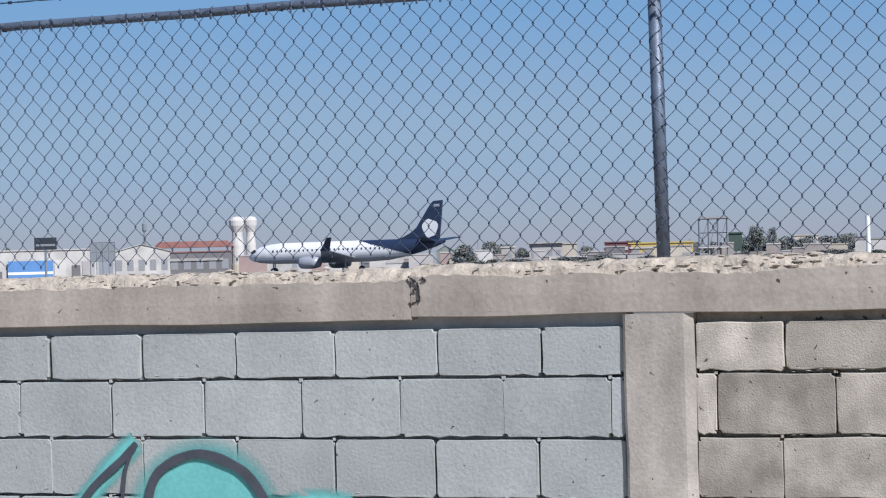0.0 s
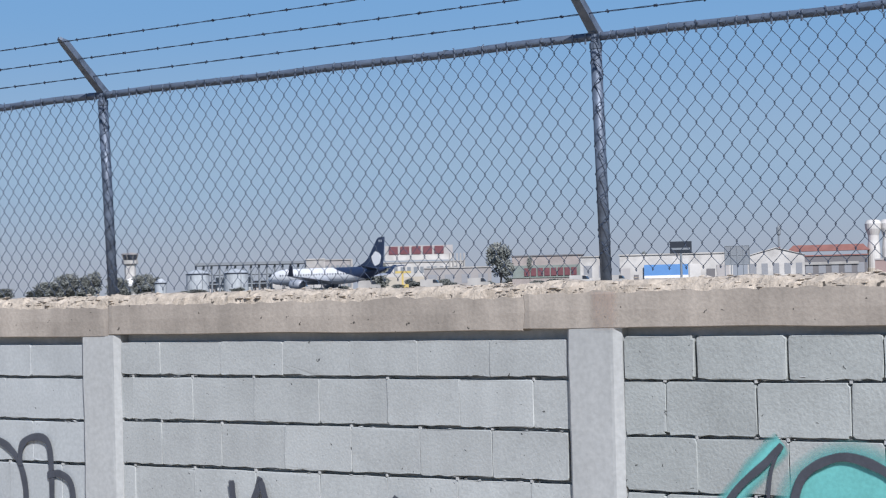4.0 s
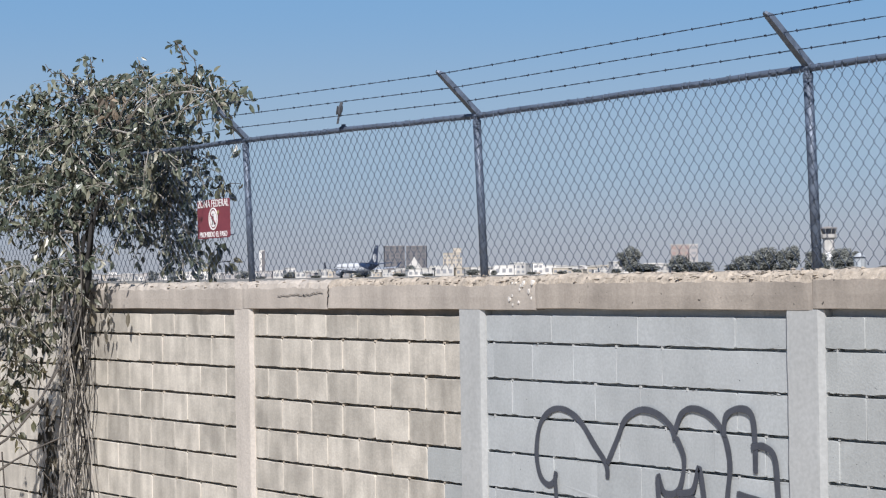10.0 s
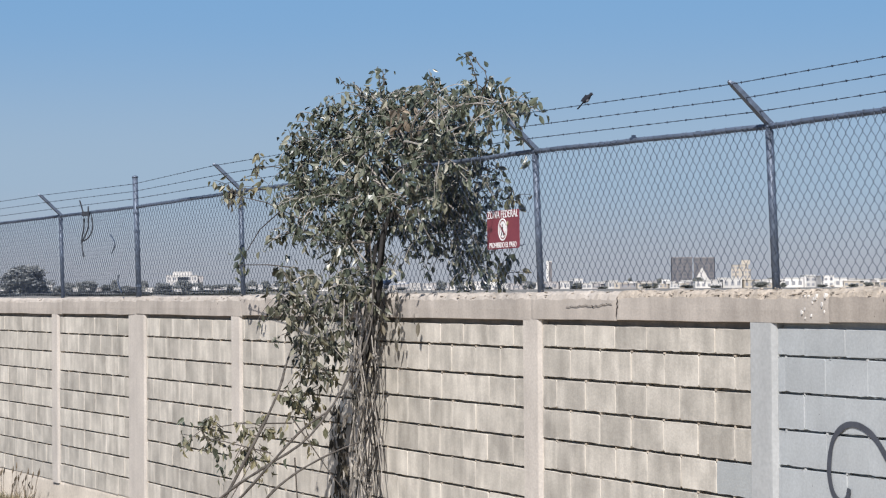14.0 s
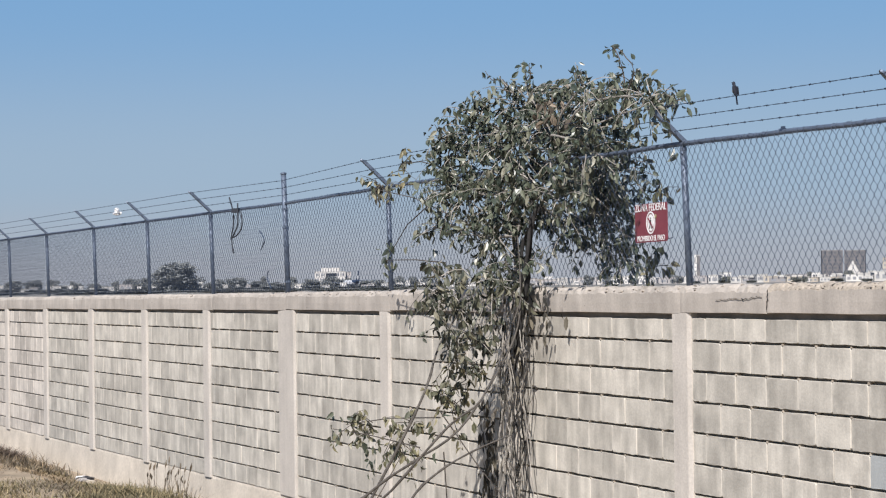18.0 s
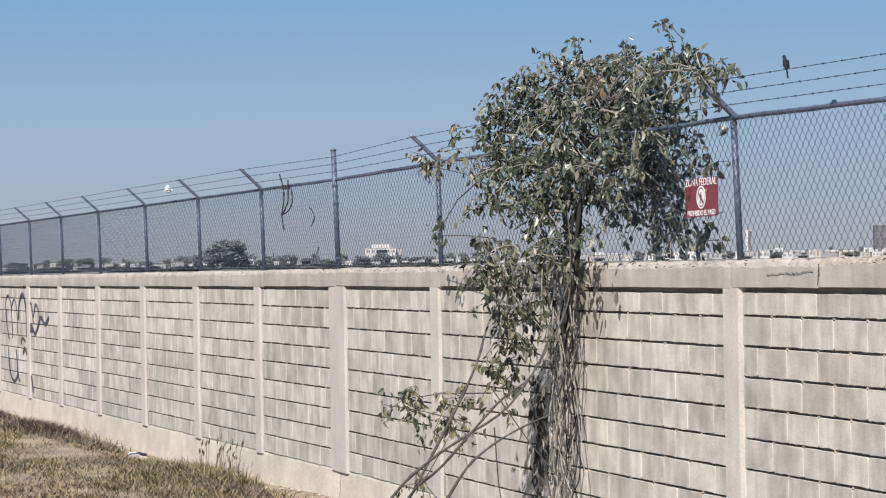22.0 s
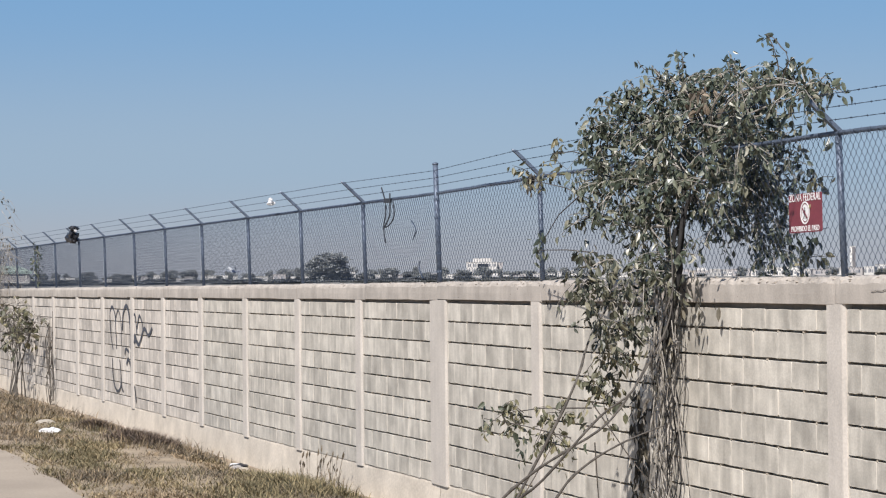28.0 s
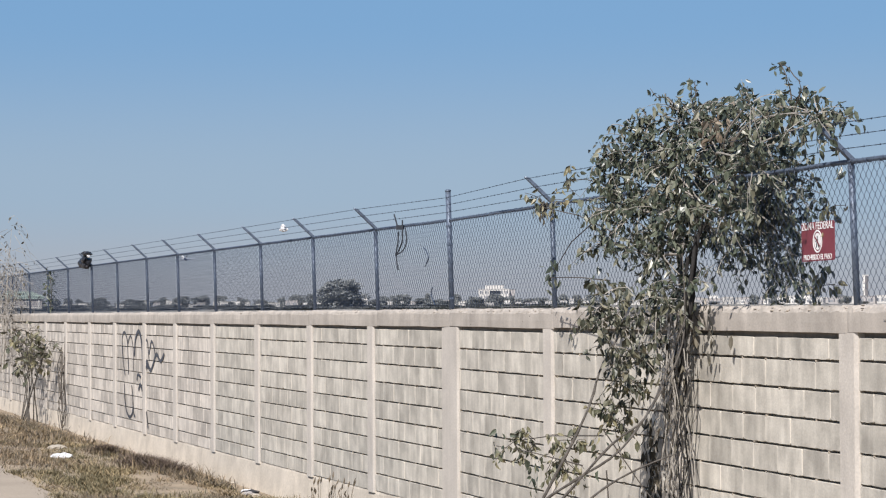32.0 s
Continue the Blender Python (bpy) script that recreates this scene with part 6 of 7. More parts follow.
# ---- aircraft ----
def build_jet():
    jet = root("airliner", pose(0, 0, 0), "white twin-engined airliner with dark navy tail and white tail emblem", "airplane")
    stations = [(18.1, 0.02, 2.75), (17.7, 0.42, 2.8), (16.9, 0.85, 2.95), (15.6, 1.25, 3.1), (14.0, 1.48, 3.2), (12.0, 1.6, 3.25), (6.0, 1.62, 3.25), (0.0, 1.62, 3.25), (-5.0, 1.62, 3.25), (-8.0, 1.55, 3.32),
                (-11.0, 1.32, 3.55), (-14.0, 0.95, 3.85), (-16.5, 0.55, 4.15), (-18.0, 0.2, 4.35)]
    fine = []
    for (x0, r0, z0), (x1, r1, z1) in zip(stations, stations[1:]):
        n = max(1, int(abs(x0 - x1) / 0.22))
        fine += [(x0 + (x1 - x0) * k / n, r0 + (r1 - r0) * k / n, z0 + (z1 - z0) * k / n) for k in range(n)]
    fine.append(stations[-1])
    N = 56
    pt = lambda i, k: (fine[i][0], fine[i][1] * math.sin(k * math.tau / N), fine[i][2] + fine[i][1] * 1.04 * math.cos(k * math.tau / N))
    groups = {"fuselage": (bmesh.new(), M_JETWHITE), "rear_fuselage": (bmesh.new(), M_NAVY), "belly": (bmesh.new(), M_BELLY)}
    for i in range(len(fine) - 1):
        for k in range(N):
            q = [pt(i, k), pt(i, (k + 1) % N), pt(i + 1, (k + 1) % N), pt(i + 1, k)]
            c = sum((Vector(p) for p in q), Vector()) / 4
            h = (c.z - 3.25) / 1.62
            # grey underside: shade under the white hull, painted as a skin colour
            key = "rear_fuselage" if c.x < -9.5 + 6.5 * max(h, -0.4) else ("belly" if h < -0.62 else "fuselage")
            bm = groups[key][0]
            bm.faces.new([bm.verts.new(p) for p in q])
    for name, (bm, m) in groups.items():
        bmesh.ops.remove_doubles(bm, verts=bm.verts, dist=0.001)
        part(name, bm, m, jet, smooth=True)
    win = None
    for s in (-1, 1):
        for k in range(26):
            x = 12.4 - k * 0.82
            if win is None:
                win = part("window", boxes((-0.12, 0.12, -0.03, 0.03, -0.16, 0.16)), M_GLASS, jet)
                win.location = (x, 1.605 * s, 3.62)
            else:
                again("window", win, jet, pose(x, 1.585 * s, 3.62))
    for s in (-1, 1):
        part("cockpit_window", prism(bmesh.new(), [(16.0, 3.62), (16.95, 3.35), (17.0, 3.6), (16.4, 3.98)], 0.55 * s, 1.0 * s), M_GLASS, jet)
        # wing with sweep and dihedral, then winglet
        verts = [(3.6, 1.2 * s, 2.2), (-2.6, 1.2 * s, 2.2), (-5.2, 13.2 * s, 3.3), (-3.6, 13.2 * s, 3.3), (3.6, 1.2 * s, 2.75), (-2.6, 1.2 * s, 2.4), (-5.2, 13.2 * s, 3.4), (-3.6, 13.2 * s, 3.6)]
        cube = [(0, 1, 2, 3), (7, 6, 5, 4), (0, 4, 5, 1), (1, 5, 6, 2), (2, 6, 7, 3), (3, 7, 4, 0)]
        finish("wing", verts, cube, M_WING, jet)
        verts = [(-3.6, 13.2 * s, 3.3), (-5.2, 13.2 * s, 3.3), (-6.2, 14.2 * s, 5.3), (-5.4, 14.2 * s, 5.3), (-3.6, 13.25 * s, 3.45), (-5.2, 13.25 * s, 3.45), (-6.2, 14.3 * s, 5.3), (-5.4, 14.3 * s, 5.3)]
        finish("winglet", verts, cube, M_NAVY, jet)
        bm = lathe(bmesh.new(), [(0.75, -1.7), (0.95, -0.8), (1.0, 0.6), (0.93, 1.5), (0.8, 1.75), (0.7, 1.4)], 18)
        bmesh.ops.transform(bm, matrix=pose(3.6, 4.6 * s, 1.65, 0, 90, 0), verts=bm.verts)
        engine = part("engine", bm, M_WING, jet, smooth=True)
        bm = lathe(bmesh.new(), [(0.72, 1.3), (0.25, 1.35), (0.05, 1.6)], 18)
        bmesh.ops.transform(bm, matrix=pose(3.6, 4.6 * s, 1.65, 0, 90, 0), verts=bm.verts)
        part("fan", bm, M_BELLY, engine, "grey fan disc", smooth=True)
        verts = [(-13.4, 0.5 * s, 4.3), (-16.6, 0.5 * s, 4.3), (-17.9, 6.0 * s, 5.0), (-16.5, 6.0 * s, 5.0), (-13.4, 0.5 * s, 4.55), (-16.6, 0.5 * s, 4.5), (-17.9, 6.0 * s, 5.06), (-16.5, 6.0 * s, 5.1)]
        finish("tailplane", verts, cube, M_NAVY, jet)
        disc = [(-15.55 + 1.35 * math.cos(a) * (1 + 0.12 * math.sin(3 * a)), 6.45 + 1.4 * math.sin(a) * (1 + 0.08 * math.cos(5 * a))) for a in [k * math.tau / 18 for k in range(18)]]
        part("tail_flag", boxes((-17.3, -16.3, 0.2 * s - 0.015, 0.2 * s + 0.015, 9.75, 10.15)), M_BELLY, jet, "small pale flag")
        part("tail_emblem", prism(bmesh.new(), disc, 0.2 * s, 0.23 * s), M_JETWHITE, jet, "plain white emblem")
        for x, y in ((-1.6, 2.6 * s), (13.2, 0.25 * s)):
            wheel = part("wheel", tube(bmesh.new(), [(x, y - 0.2, 0.48), (x, y + 0.2, 0.48)], 0.48, 14), M_RUBBER, jet)
            part("rim", tube(bmesh.new(), [(x, y - 0.21, 0.48), (x, y + 0.21, 0.48)], 0.24, 10), M_BELLY, wheel, "grey wheel rim")
            part("strut", tube(bmesh.new(), [(x, y, 0.48), (x, y * 0.95, 2.3)], 0.11, 6), M_BELLY, jet)
    bm = prism(bmesh.new(), [(-8.6, 4.7), (-10.6, 5.15), (-12.1, 5.85), (-13.1, 6.6), (-15.7, 10.2), (-16.2, 10.62), (-17.75, 10.72), (-17.35, 7.0), (-17.0, 4.6)], -0.18, 0.18)
    part("fin", bm, M_NAVY, jet)
    return jet


build_graffiti()
build_vine_tree()
build_shrub()
build_verge()
build_sign()
build_fence_litter()
bird_a, wings_a = build_bird("small slate-grey bird with paler breast on the barbed wire", M_BIRDGREY)
bird_b, wings_b = build_bird("small dark long-tailed bird on the top strand", M_BIRD)
bird_a.scale = bird_b.scale = (0.72, 0.72, 0.72)
jet = build_jet()


# ---- beyond the fence: the airport and the town ----
EYE = (0.0, -7.22)


def afar(b, D, z=FIELD):
    """A pose D metres away, b degrees to the left of the wall's normal, turned to face the road."""
    a = radians(b)
    return Matrix.Translation((EYE[0] - D * math.sin(a), EYE[1] + D * math.cos(a), z)) @ Matrix.Rotation(a, 4, "Z")


def building(name, label, b, D, w, h, depth, wall, roof=None, storeys=0, bays=0, gable=0.0, glass=None, overhang=0.3, group="", turn=0.0, low=0.15):
    """A block with a roof slab or a gable and rows of windows on its front."""
    ob = root(name, afar(b, D) @ Matrix.Rotation(radians(turn), 4, "Z"), label, "building", group)
    bm = bmesh.new()
    if gable:
        prism(bm, [(-w / 2, -0.5), (w / 2, -0.5), (w / 2, h - gable), (0, h), (-w / 2, h - gable)], 0, depth)
    else:
        box(bm, -w / 2, w / 2, 0, depth, -0.5, h)
    part("wall", bm, wall, ob)
    o = overhang
    if gable:
        for s in (-1, 1):
            rf = prism(bmesh.new(), [(0, h + 0.02), (0, h + 0.22), (s * (w / 2 + o), h - gable + 0.18), (s * (w / 2 + o), h - gable - 0.02)], -o, depth + o)
            part("roof", rf, roof or wall, ob)
    else:
        part("roof", boxes((-w / 2 - o, w / 2 + o, -o, depth + o, h + 0.01, h + 0.35)), roof or wall, ob)
    pane = None
    for s in range(storeys):
        for k in range(bays):
            ww, hh = w / bays * 0.55, (h - gable) / (storeys + low) * 0.5
            x, z = -w / 2 + w * (k + 0.5) / bays, (h - gable) * (s + 0.55) / (storeys + low)
            if pane is None:
                pane = part("window", boxes((-ww / 2, ww / 2, -0.06, 0.1, -hh / 2, hh / 2)), glass or M_DIMGLASS, ob)
                pane.location = (x, 0, z)
            else:
                again("window", pane, ob, pose(x, 0, z))
    return ob


def far_tree_mesh(seed, w, h, trunk, clumps, leaf):
    """Trunk, limbs and a crown of many leaf sprays."""
    r = np.random.RandomState(seed)
    tree = root("tree", pose(0, 0, 0), "dark green tree beyond the airfield", "tree", "distant trees")
    bm = tube(bmesh.new(), [(0, 0, -0.4), (w * 0.03, 0, trunk), (0, 0, h * 0.7)], [h * 0.035, h * 0.028, h * 0.012], 7)
    for k in range(5):
        a = k * 1.3 + seed
        tube(bm, [(0, 0, trunk * (0.8 + 0.1 * k)), (w * 0.3 * math.cos(a), w * 0.3 * math.sin(a), h * (0.5 + 0.06 * k))], [h * 0.018, h * 0.006], 5)
    part("trunk", bm, M_BARK, tree)
    verts, faces = [], []
    cs = []
    for _ in range(clumps):
        a, q = r.uniform(0, math.tau), r.uniform(0.0, 1.0) ** 0.6
        z = trunk + (h - trunk) * r.uniform(0.08, 0.86)
        k = math.sqrt(max(0.08, 1 - ((z - trunk) / (h - trunk) * 1.9 - 0.85) ** 2))
        cs.append((w * 0.36 * q * k * math.cos(a), w * 0.36 * q * k * math.sin(a), z, w * r.uniform(0.13, 0.23)))
    for cx, cy, cz, rad in cs:
        for _ in range(105):
            v = r.normal(size=3)
            v *= rad * r.uniform(0.5, 1.05) / np.linalg.norm(v)
            c = np.array((cx, cy, cz)) + v * (1, 1, 0.8)
            s, u = r.normal(size=3), r.normal(size=3)
            s, u = s / np.linalg.norm(s) * rad * 0.25, u / np.linalg.norm(u) * rad * 0.25
            o = len(verts)
            verts += [tuple(c - s), tuple(c + u * 0.6), tuple(c + s), tuple(c - u * 0.6)]
            faces.append((o, o + 1, o + 2, o + 3))
    tagged(finish("crown", verts, faces, leaf, tree), kind="stuff")
    return tree


def build_far_trees():
    made = {}

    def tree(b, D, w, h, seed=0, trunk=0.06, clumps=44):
        # the farthest trees to the left take the leaf with more haze painted in
        leaf = M_HAZELEAF if D > 690 and b > 60 else M_FARLEAF
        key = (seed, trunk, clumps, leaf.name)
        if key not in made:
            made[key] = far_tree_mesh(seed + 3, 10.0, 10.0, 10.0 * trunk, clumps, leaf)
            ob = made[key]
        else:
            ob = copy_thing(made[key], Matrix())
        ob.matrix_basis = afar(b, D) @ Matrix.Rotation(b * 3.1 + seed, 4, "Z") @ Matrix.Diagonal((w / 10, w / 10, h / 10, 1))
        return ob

    for k, (b, D, w, h) in enumerate(((30.74, 700, 5.5, 11.0), (18.5, 500, 5.2, 7.0), (17.78, 600, 4.2, 9.4), (13.93, 700, 9.5, 9.8), (9.77, 600, 6.0, 8.1), (8.58, 600, 6.2, 7.9), (8.08, 600, 4.6, 8.7), (16.9, 650, 3.5, 7.5),
                                     (50.31, 900, 9.0, 12.2), (48.95, 800, 9.5, 7.0), (47.1, 800, 9.0, 6.6), (46.6, 810, 9.0, 10.0), (46.0, 800, 8.0, 10.0), (45.3, 900, 8.0, 8.6),
                                     (44.6, 1000, 9.0, 11.0), (44.2, 1000, 7.0, 9.5), (38.3, 560, 8.6, 8.6))):
        tree(b, D, w * (1.3 if b > 44 else (1.5 if b < 19 else 1.2)), h * (0.8 if b < 19 else 0.95), k % 4)
    tree(34.81, 600, 9.6, 12.3, 5, 0.3, 30)
    tree(10.5, 550, 5.6, 8.6, 5, 0.45, 16)
    tree(10.05, 560, 2.6, 8.4, 6, 0.6, 10)
    tree(34.0, 620, 2.4, 8.8, 6, 0.6, 10)
    big = tree(74.57, 700, 18.0, 9.9, 7, 0.0, 60)
    big["label"] = "broad dark tree standing alone across the airfield"
    # low woods and scrub along the far side
    r = random.Random(6)
    for k in range(64):
        b = 67.5 + 17.5 * (k + r.random()) / 64
        tree(b, 1350 + r.uniform(-80, 80), r.uniform(5, 15), r.uniform(3.2, 8.2), k % 4)
    for k in range(26):
        b = 51.5 + 19 * (k + r.random()) / 26
        tree(b, 1650 + r.uniform(-100, 200), r.uniform(6, 11), r.uniform(5, 10), k % 4)
    for k in range(20):
        b = 6.5 + 12 * (k + r.random()) / 20
        tree(b, 640 + r.uniform(-40, 90), r.uniform(4.5, 8.5), r.uniform(4.0, 7.5), k % 4)
    for k in range(7):
        b = 44.0 + 6.0 * (k + r.random()) / 7
        tree(b, 900 + r.uniform(-60, 90), r.uniform(8, 16), r.uniform(2.5, 5), k % 4)
    for k in range(10):
        b = 31.5 + 7.0 * (k + r.random()) / 10
        tree(b, 600 + r.uniform(-40, 160), r.uniform(3, 8), r.uniform(2.0, 4.6), k % 4)
    # low scrub between the runway and the yards
    for k in range(34):
        b = 6.8 + 12.5 * (k + r.random()) / 34
        tree(b, 430 + r.uniform(-30, 50), r.uniform(3, 8), r.uniform(0.9, 2.0), k % 4)
    for k in range(16):
        b = 31 + 14 * (k + r.random()) / 16
        tree(b, 480 + r.uniform(-30, 50), r.uniform(2.5, 6), r.uniform(0.8, 1.7), k % 4)
    for k in range(36):
        b = 67.5 + 17 * (k + r.random()) / 36
        tree(b, 760 + r.uniform(-60, 90), r.uniform(6, 16), r.uniform(0.4, 1.25), k % 4)
    for k in range(70):
        b = 68.5 + 16.5 * (k + r.random()) / 70
        tree(b, 190 + r.uniform(-30, 90), r.uniform(2.5, 7), r.uniform(0.1, 0.3), k % 4)
    # trees among the houses
    for k in range(26):
        b = 49.5 + 21 * (k + r.random()) / 26
        tree(b, 1420 + r.uniform(-40, 40), r.uniform(4, 12), r.uniform(1.6, 4.2), k % 4)


def build_town():
    """White flat-roofed houses in rows at the town's edge."""
    r = random.Random(12)
    kinds = []
    for k, (w, h, m) in enumerate(((9, 4.2, M_CITY), (13, 5.6, M_CITY), (7, 6.8, M_CITY), (11, 4.6, M_TAN), (15, 5.0, M_CITYDIM), (8, 5.2, M_CITY))):
        kinds.append(building("house", "far white flat-roofed house at the edge of town" if m is M_CITY else "far dull flat-roofed house at the edge of town", 49.6 + k * 0.55, 1480 + 30 * k, w, h, 9, m, storeys=1 + (k == 2), bays=2 + k % 2,
                              group="houses of the far town"))
    for k in range(320):
        b = 49.2 + 24.5 * (k + r.uniform(-0.4, 0.4)) / 320
        D = 1500 + 14 * (b - 50) + r.uniform(0, 160)
        s = 1.1 if b < 55.5 else (1.0 if b < 66 else 0.75)
        ob = copy_thing(kinds[r.choice((0, 0, 1, 1, 2, 3, 4, 5, 5))], afar(b, D) @ Matrix.Rotation(radians(r.uniform(-25, 25)), 4, "Z"))
        ob.scale = (s, s, s * r.uniform(0.55, 1.2))
    for k in range(52):
        b = 67.0 + 16.5 * (k + r.uniform(-0.4, 0.4)) / 52
        copy_thing(kinds[r.choice((0, 1, 2, 5, 4))], afar(b, 1240 + r.uniform(0, 100))).scale = (r.uniform(0.25, 0.6), 1, r.uniform(0.3, 0.75))
    slim = building("tower_block", "slim pale tower far over the town", 60.37, 2400, 6.4, 32.2, 8, M_CITY)
    # plain dark strip over the right part of the white front
    part("dark_bay", boxes((-0.6, 3.1, -0.3, -0.02, 0.5, 31.5)), M_BROWN, slim, "dark brown strip up the right of the front")
    for k in range(6):
        part("window", boxes((-2.6, -1.4, -0.2, -0.02, 4.0 + 4.5 * k, 5.2 + 4.5 * k)), M_DIMGLASS, slim)
    building("tower_block", "brown concrete tower block over the town", 56.735, 2200, 21, 32.2, 14, M_BROWN, M_CITYDIM, storeys=8, bays=4, turn=6, glass=M_TOWERGLASS)
    building("tower_block", "brown concrete tower block over the town", 56.15, 2200, 21, 31.8, 14, M_BROWN, M_CITYDIM, storeys=8, bays=4, turn=-4, glass=M_TOWERGLASS)
    building("hotel", "white pointed gable before brown towers", 56.2, 2150, 21, 21, 8, M_OFFICE, gable=19)
    building("hotel", "yellowish stepped hotel building over the town", 55.18, 2000, 16, 21.5, 12, M_TAN, storeys=5, bays=4)
    part("roof_house", boxes((-4, 4, 2, 9, 21.9, 26)), M_TAN, building("hotel", "cream lower wing of a hotel", 55.02, 1980, 9, 17, 10, M_TAN, storeys=4, bays=3))
    building("apartment_block", "red and white apartment block behind trees", 48.82, 1500, 18.5, 19.7, 12, M_DULLBRICK, M_CITY, storeys=5, bays=4, glass=M_FADEDRED)
    building("apartment_block", "pale side wing of the red apartment block", 48.55, 1480, 6, 19.4, 12, M_CITYDIM, M_CITY, storeys=5, bays=1)
    off = building("office_building", "white stepped office building across the airfield", 70.43, 1900, 28, 14.8, 16, M_OFFICE, storeys=3, bays=6)
    part("upper_floor", boxes((-8, 9, 2, 13, 15.2, 18.4)), M_OFFICE, off)
    # dark slab on the flat front stands in for a recess
    part("recess", boxes((-4, 6, -0.2, 0.2, 10.4, 13.4)), M_GLASS, off)
    # grey block at the office's edge: its shade is put into the wall colour
    building("office_building", "grey shaded annex of the white office", 69.93, 1905, 5, 14.2, 16, M_CITYDIM)
    shed = building("shed", "pale green-roofed open shed beyond the fence end", 83.3, 420, 8.5, 2.0, 6, M_CITYDIM, M_GREENROOF, overhang=0.4)
    part("pitched_roof", prism(bmesh.new(), [(-5.0, 2.36), (5.0, 2.36), (2.2, 3.5), (-2.6, 3.6)], -0.5, 5.5), M_GREENROOF, shed)
    for x in (-3.6, -1.2, 1.2, 3.6):
        part("column", boxes((x - 0.15, x + 0.15, -0.25, 0.0, -0.4, 1.7)), M_CITY, shed)
    part("sill_wall", boxes((-4.2, 4.2, -0.3, -0.05, -0.5, 0.5)), M_CITY, shed)


def truss(ob, x0, x1, z0, z1, bays, r):
    """An open steel frame: posts, rails and braces, each a part of its own."""
    for k in range(bays + 1):
        x = x0 + (x1 - x0) * k / bays
        part("post", tube(bmesh.new(), [(x, 0, -0.4), (x, 0, z1)], r, 5), M_FRAME, ob)
        if k < bays:
            xn = x0 + (x1 - x0) * (k + 1) / bays
            part("brace", tube(bmesh.new(), [(x, 0, z0), (xn, 0, z1)], r * 0.6, 4), M_FRAME, ob)
    for z in (z0, (z0 + z1) / 2, z1):
        part("rail", tube(bmesh.new(), [(x0, 0, z), (x1, 0, z)], r * 0.8, 4), M_FRAME, ob)


def bars(ob, n, x0, x1, z0, z1, material, y=-0.25):
    """Unreadable lettering: plain upright blocks."""
    s = (x1 - x0) / n
    for k in range(n):
        part("letter_bar", boxes((x0 + s * k + s * 0.1, x0 + s * (k + 1) - s * 0.12, y, y + 0.2, z0, z1)), material, ob)


def build_airport():
    # small sheds, stacks and containers along the yards
    r = random.Random(23)
    for k in range(44):
        b = 7.0 + 17.5 * (k + r.random()) / 44
        w, h = r.uniform(2.5, 9), r.uniform(1.6, 4.4)
        m = r.choice((M_YARDWHITE, M_YARDWHITE, M_TAN, M_CITYDIM, M_DULLBRICK, M_FADEDRED, M_BROWN))
        building("shed", "small plain shed among clutter at the apron's edge", b, 520 + r.uniform(-30, 90), w, h, 4, m, r.choice((m, M_CITYDIM, M_YARDWHITE)), group="small sheds of the yard", overhang=0.15)
    # right-hand yard
    ob = building("hangar", "long white hangar with a blue front panel", 30.0, 560, 30, 7.6, 18, M_YARDWHITE)
    for x, w, h, m in ((-13.5, 2.6, 4.2, M_CITYDIM), (5.0, 3.0, 5.0, M_OFFICE), (9.2, 2.2, 3.6, M_BROWN), (12.4, 3.2, 4.6, M_CITYDIM), (-10.6, 1.2, 2.4, M_BROWN)):
        part("panel_door", boxes((x - w / 2, x + w / 2, -0.25, -0.02, -0.3, h)), m, ob, "dull sheet door")
    part("blue_panel", boxes((-8.5, 3.2, -1.0, -0.7, -0.4, 5.0)), M_BLUE, ob, "blue sheet front")
    part("white_band", boxes((-8.5, 3.2, -1.06, -1.0, 1.4, 2.1)), M_WHITE, ob)
    sign = root("billboard", afar(29.86, 520), "black roadside billboard on a mast", "billboard")
    part("panel", boxes((-2.7, 2.7, 0, 0.4, 7.3, 10.3)), M_GLASS, sign)
    part("stripe", boxes((-2.3, 2.3, -0.06, 0.0, 8.2, 8.7)), M_FRAME, sign)
    part("mast", tube(bmesh.new(), [(0, 0.2, -0.4), (0, 0.2, 7.3)], 0.3, 8), M_FRAME, sign)
    sign = root("billboard", afar(28.34, 520), "grey back of a framed billboard", "billboard")
    part("panel", boxes((-3, 3, 0, 0.25, 4.2, 8.7)), M_FRAME, sign)
    truss(sign, -3, 3, 4.2, 8.8, 4, 0.12)
    building("warehouse", "white gabled warehouse by the apron", 27.3, 560, 15, 8.6, 20, M_YARDWHITE, gable=2.0, storeys=1, bays=5)
    ob = building("terminal", "low terminal with red tiled roofs", 25.9, 640, 23, 7.0, 14, M_BROWN, M_REDROOF, gable=0.0, storeys=1, bays=6)
    part("upper_roof", prism(bmesh.new(), [(-12.5, 8.6), (12.5, 8.6), (10.5, 10.5), (-10.5, 10.5)], 6, 14), M_REDROOF, ob, "red tiled roof")
    part("white_band", boxes((-9, 9, -0.4, -0.1, 4.4, 5.2)), M_YARDWHITE, ob)
    for b, w, lab in ((24.69, 3.9, "tall white storage silo"), (24.33, 3.2, "tall white storage silo")):
        ob = root("silo", afar(b, 650), lab, "silo", "pair of white silos")
        part("shell", lathe(bmesh.new(), [(w / 2, -0.5), (w / 2, 9.0), (w * 0.42, 11.5), (w * 0.42, 13.0), (w * 0.62, 15.0), (w * 0.66, 16.6), (w * 0.5, 17.6), (0.3, 17.9)], 18), M_OFFICE, ob, smooth=False)
        part("base_ring", lathe(bmesh.new(), [(w / 2 + 0.25, -0.5), (w / 2 + 0.25, 3.0), (w / 2 + 0.02, 3.05)], 18), M_TAN, ob)
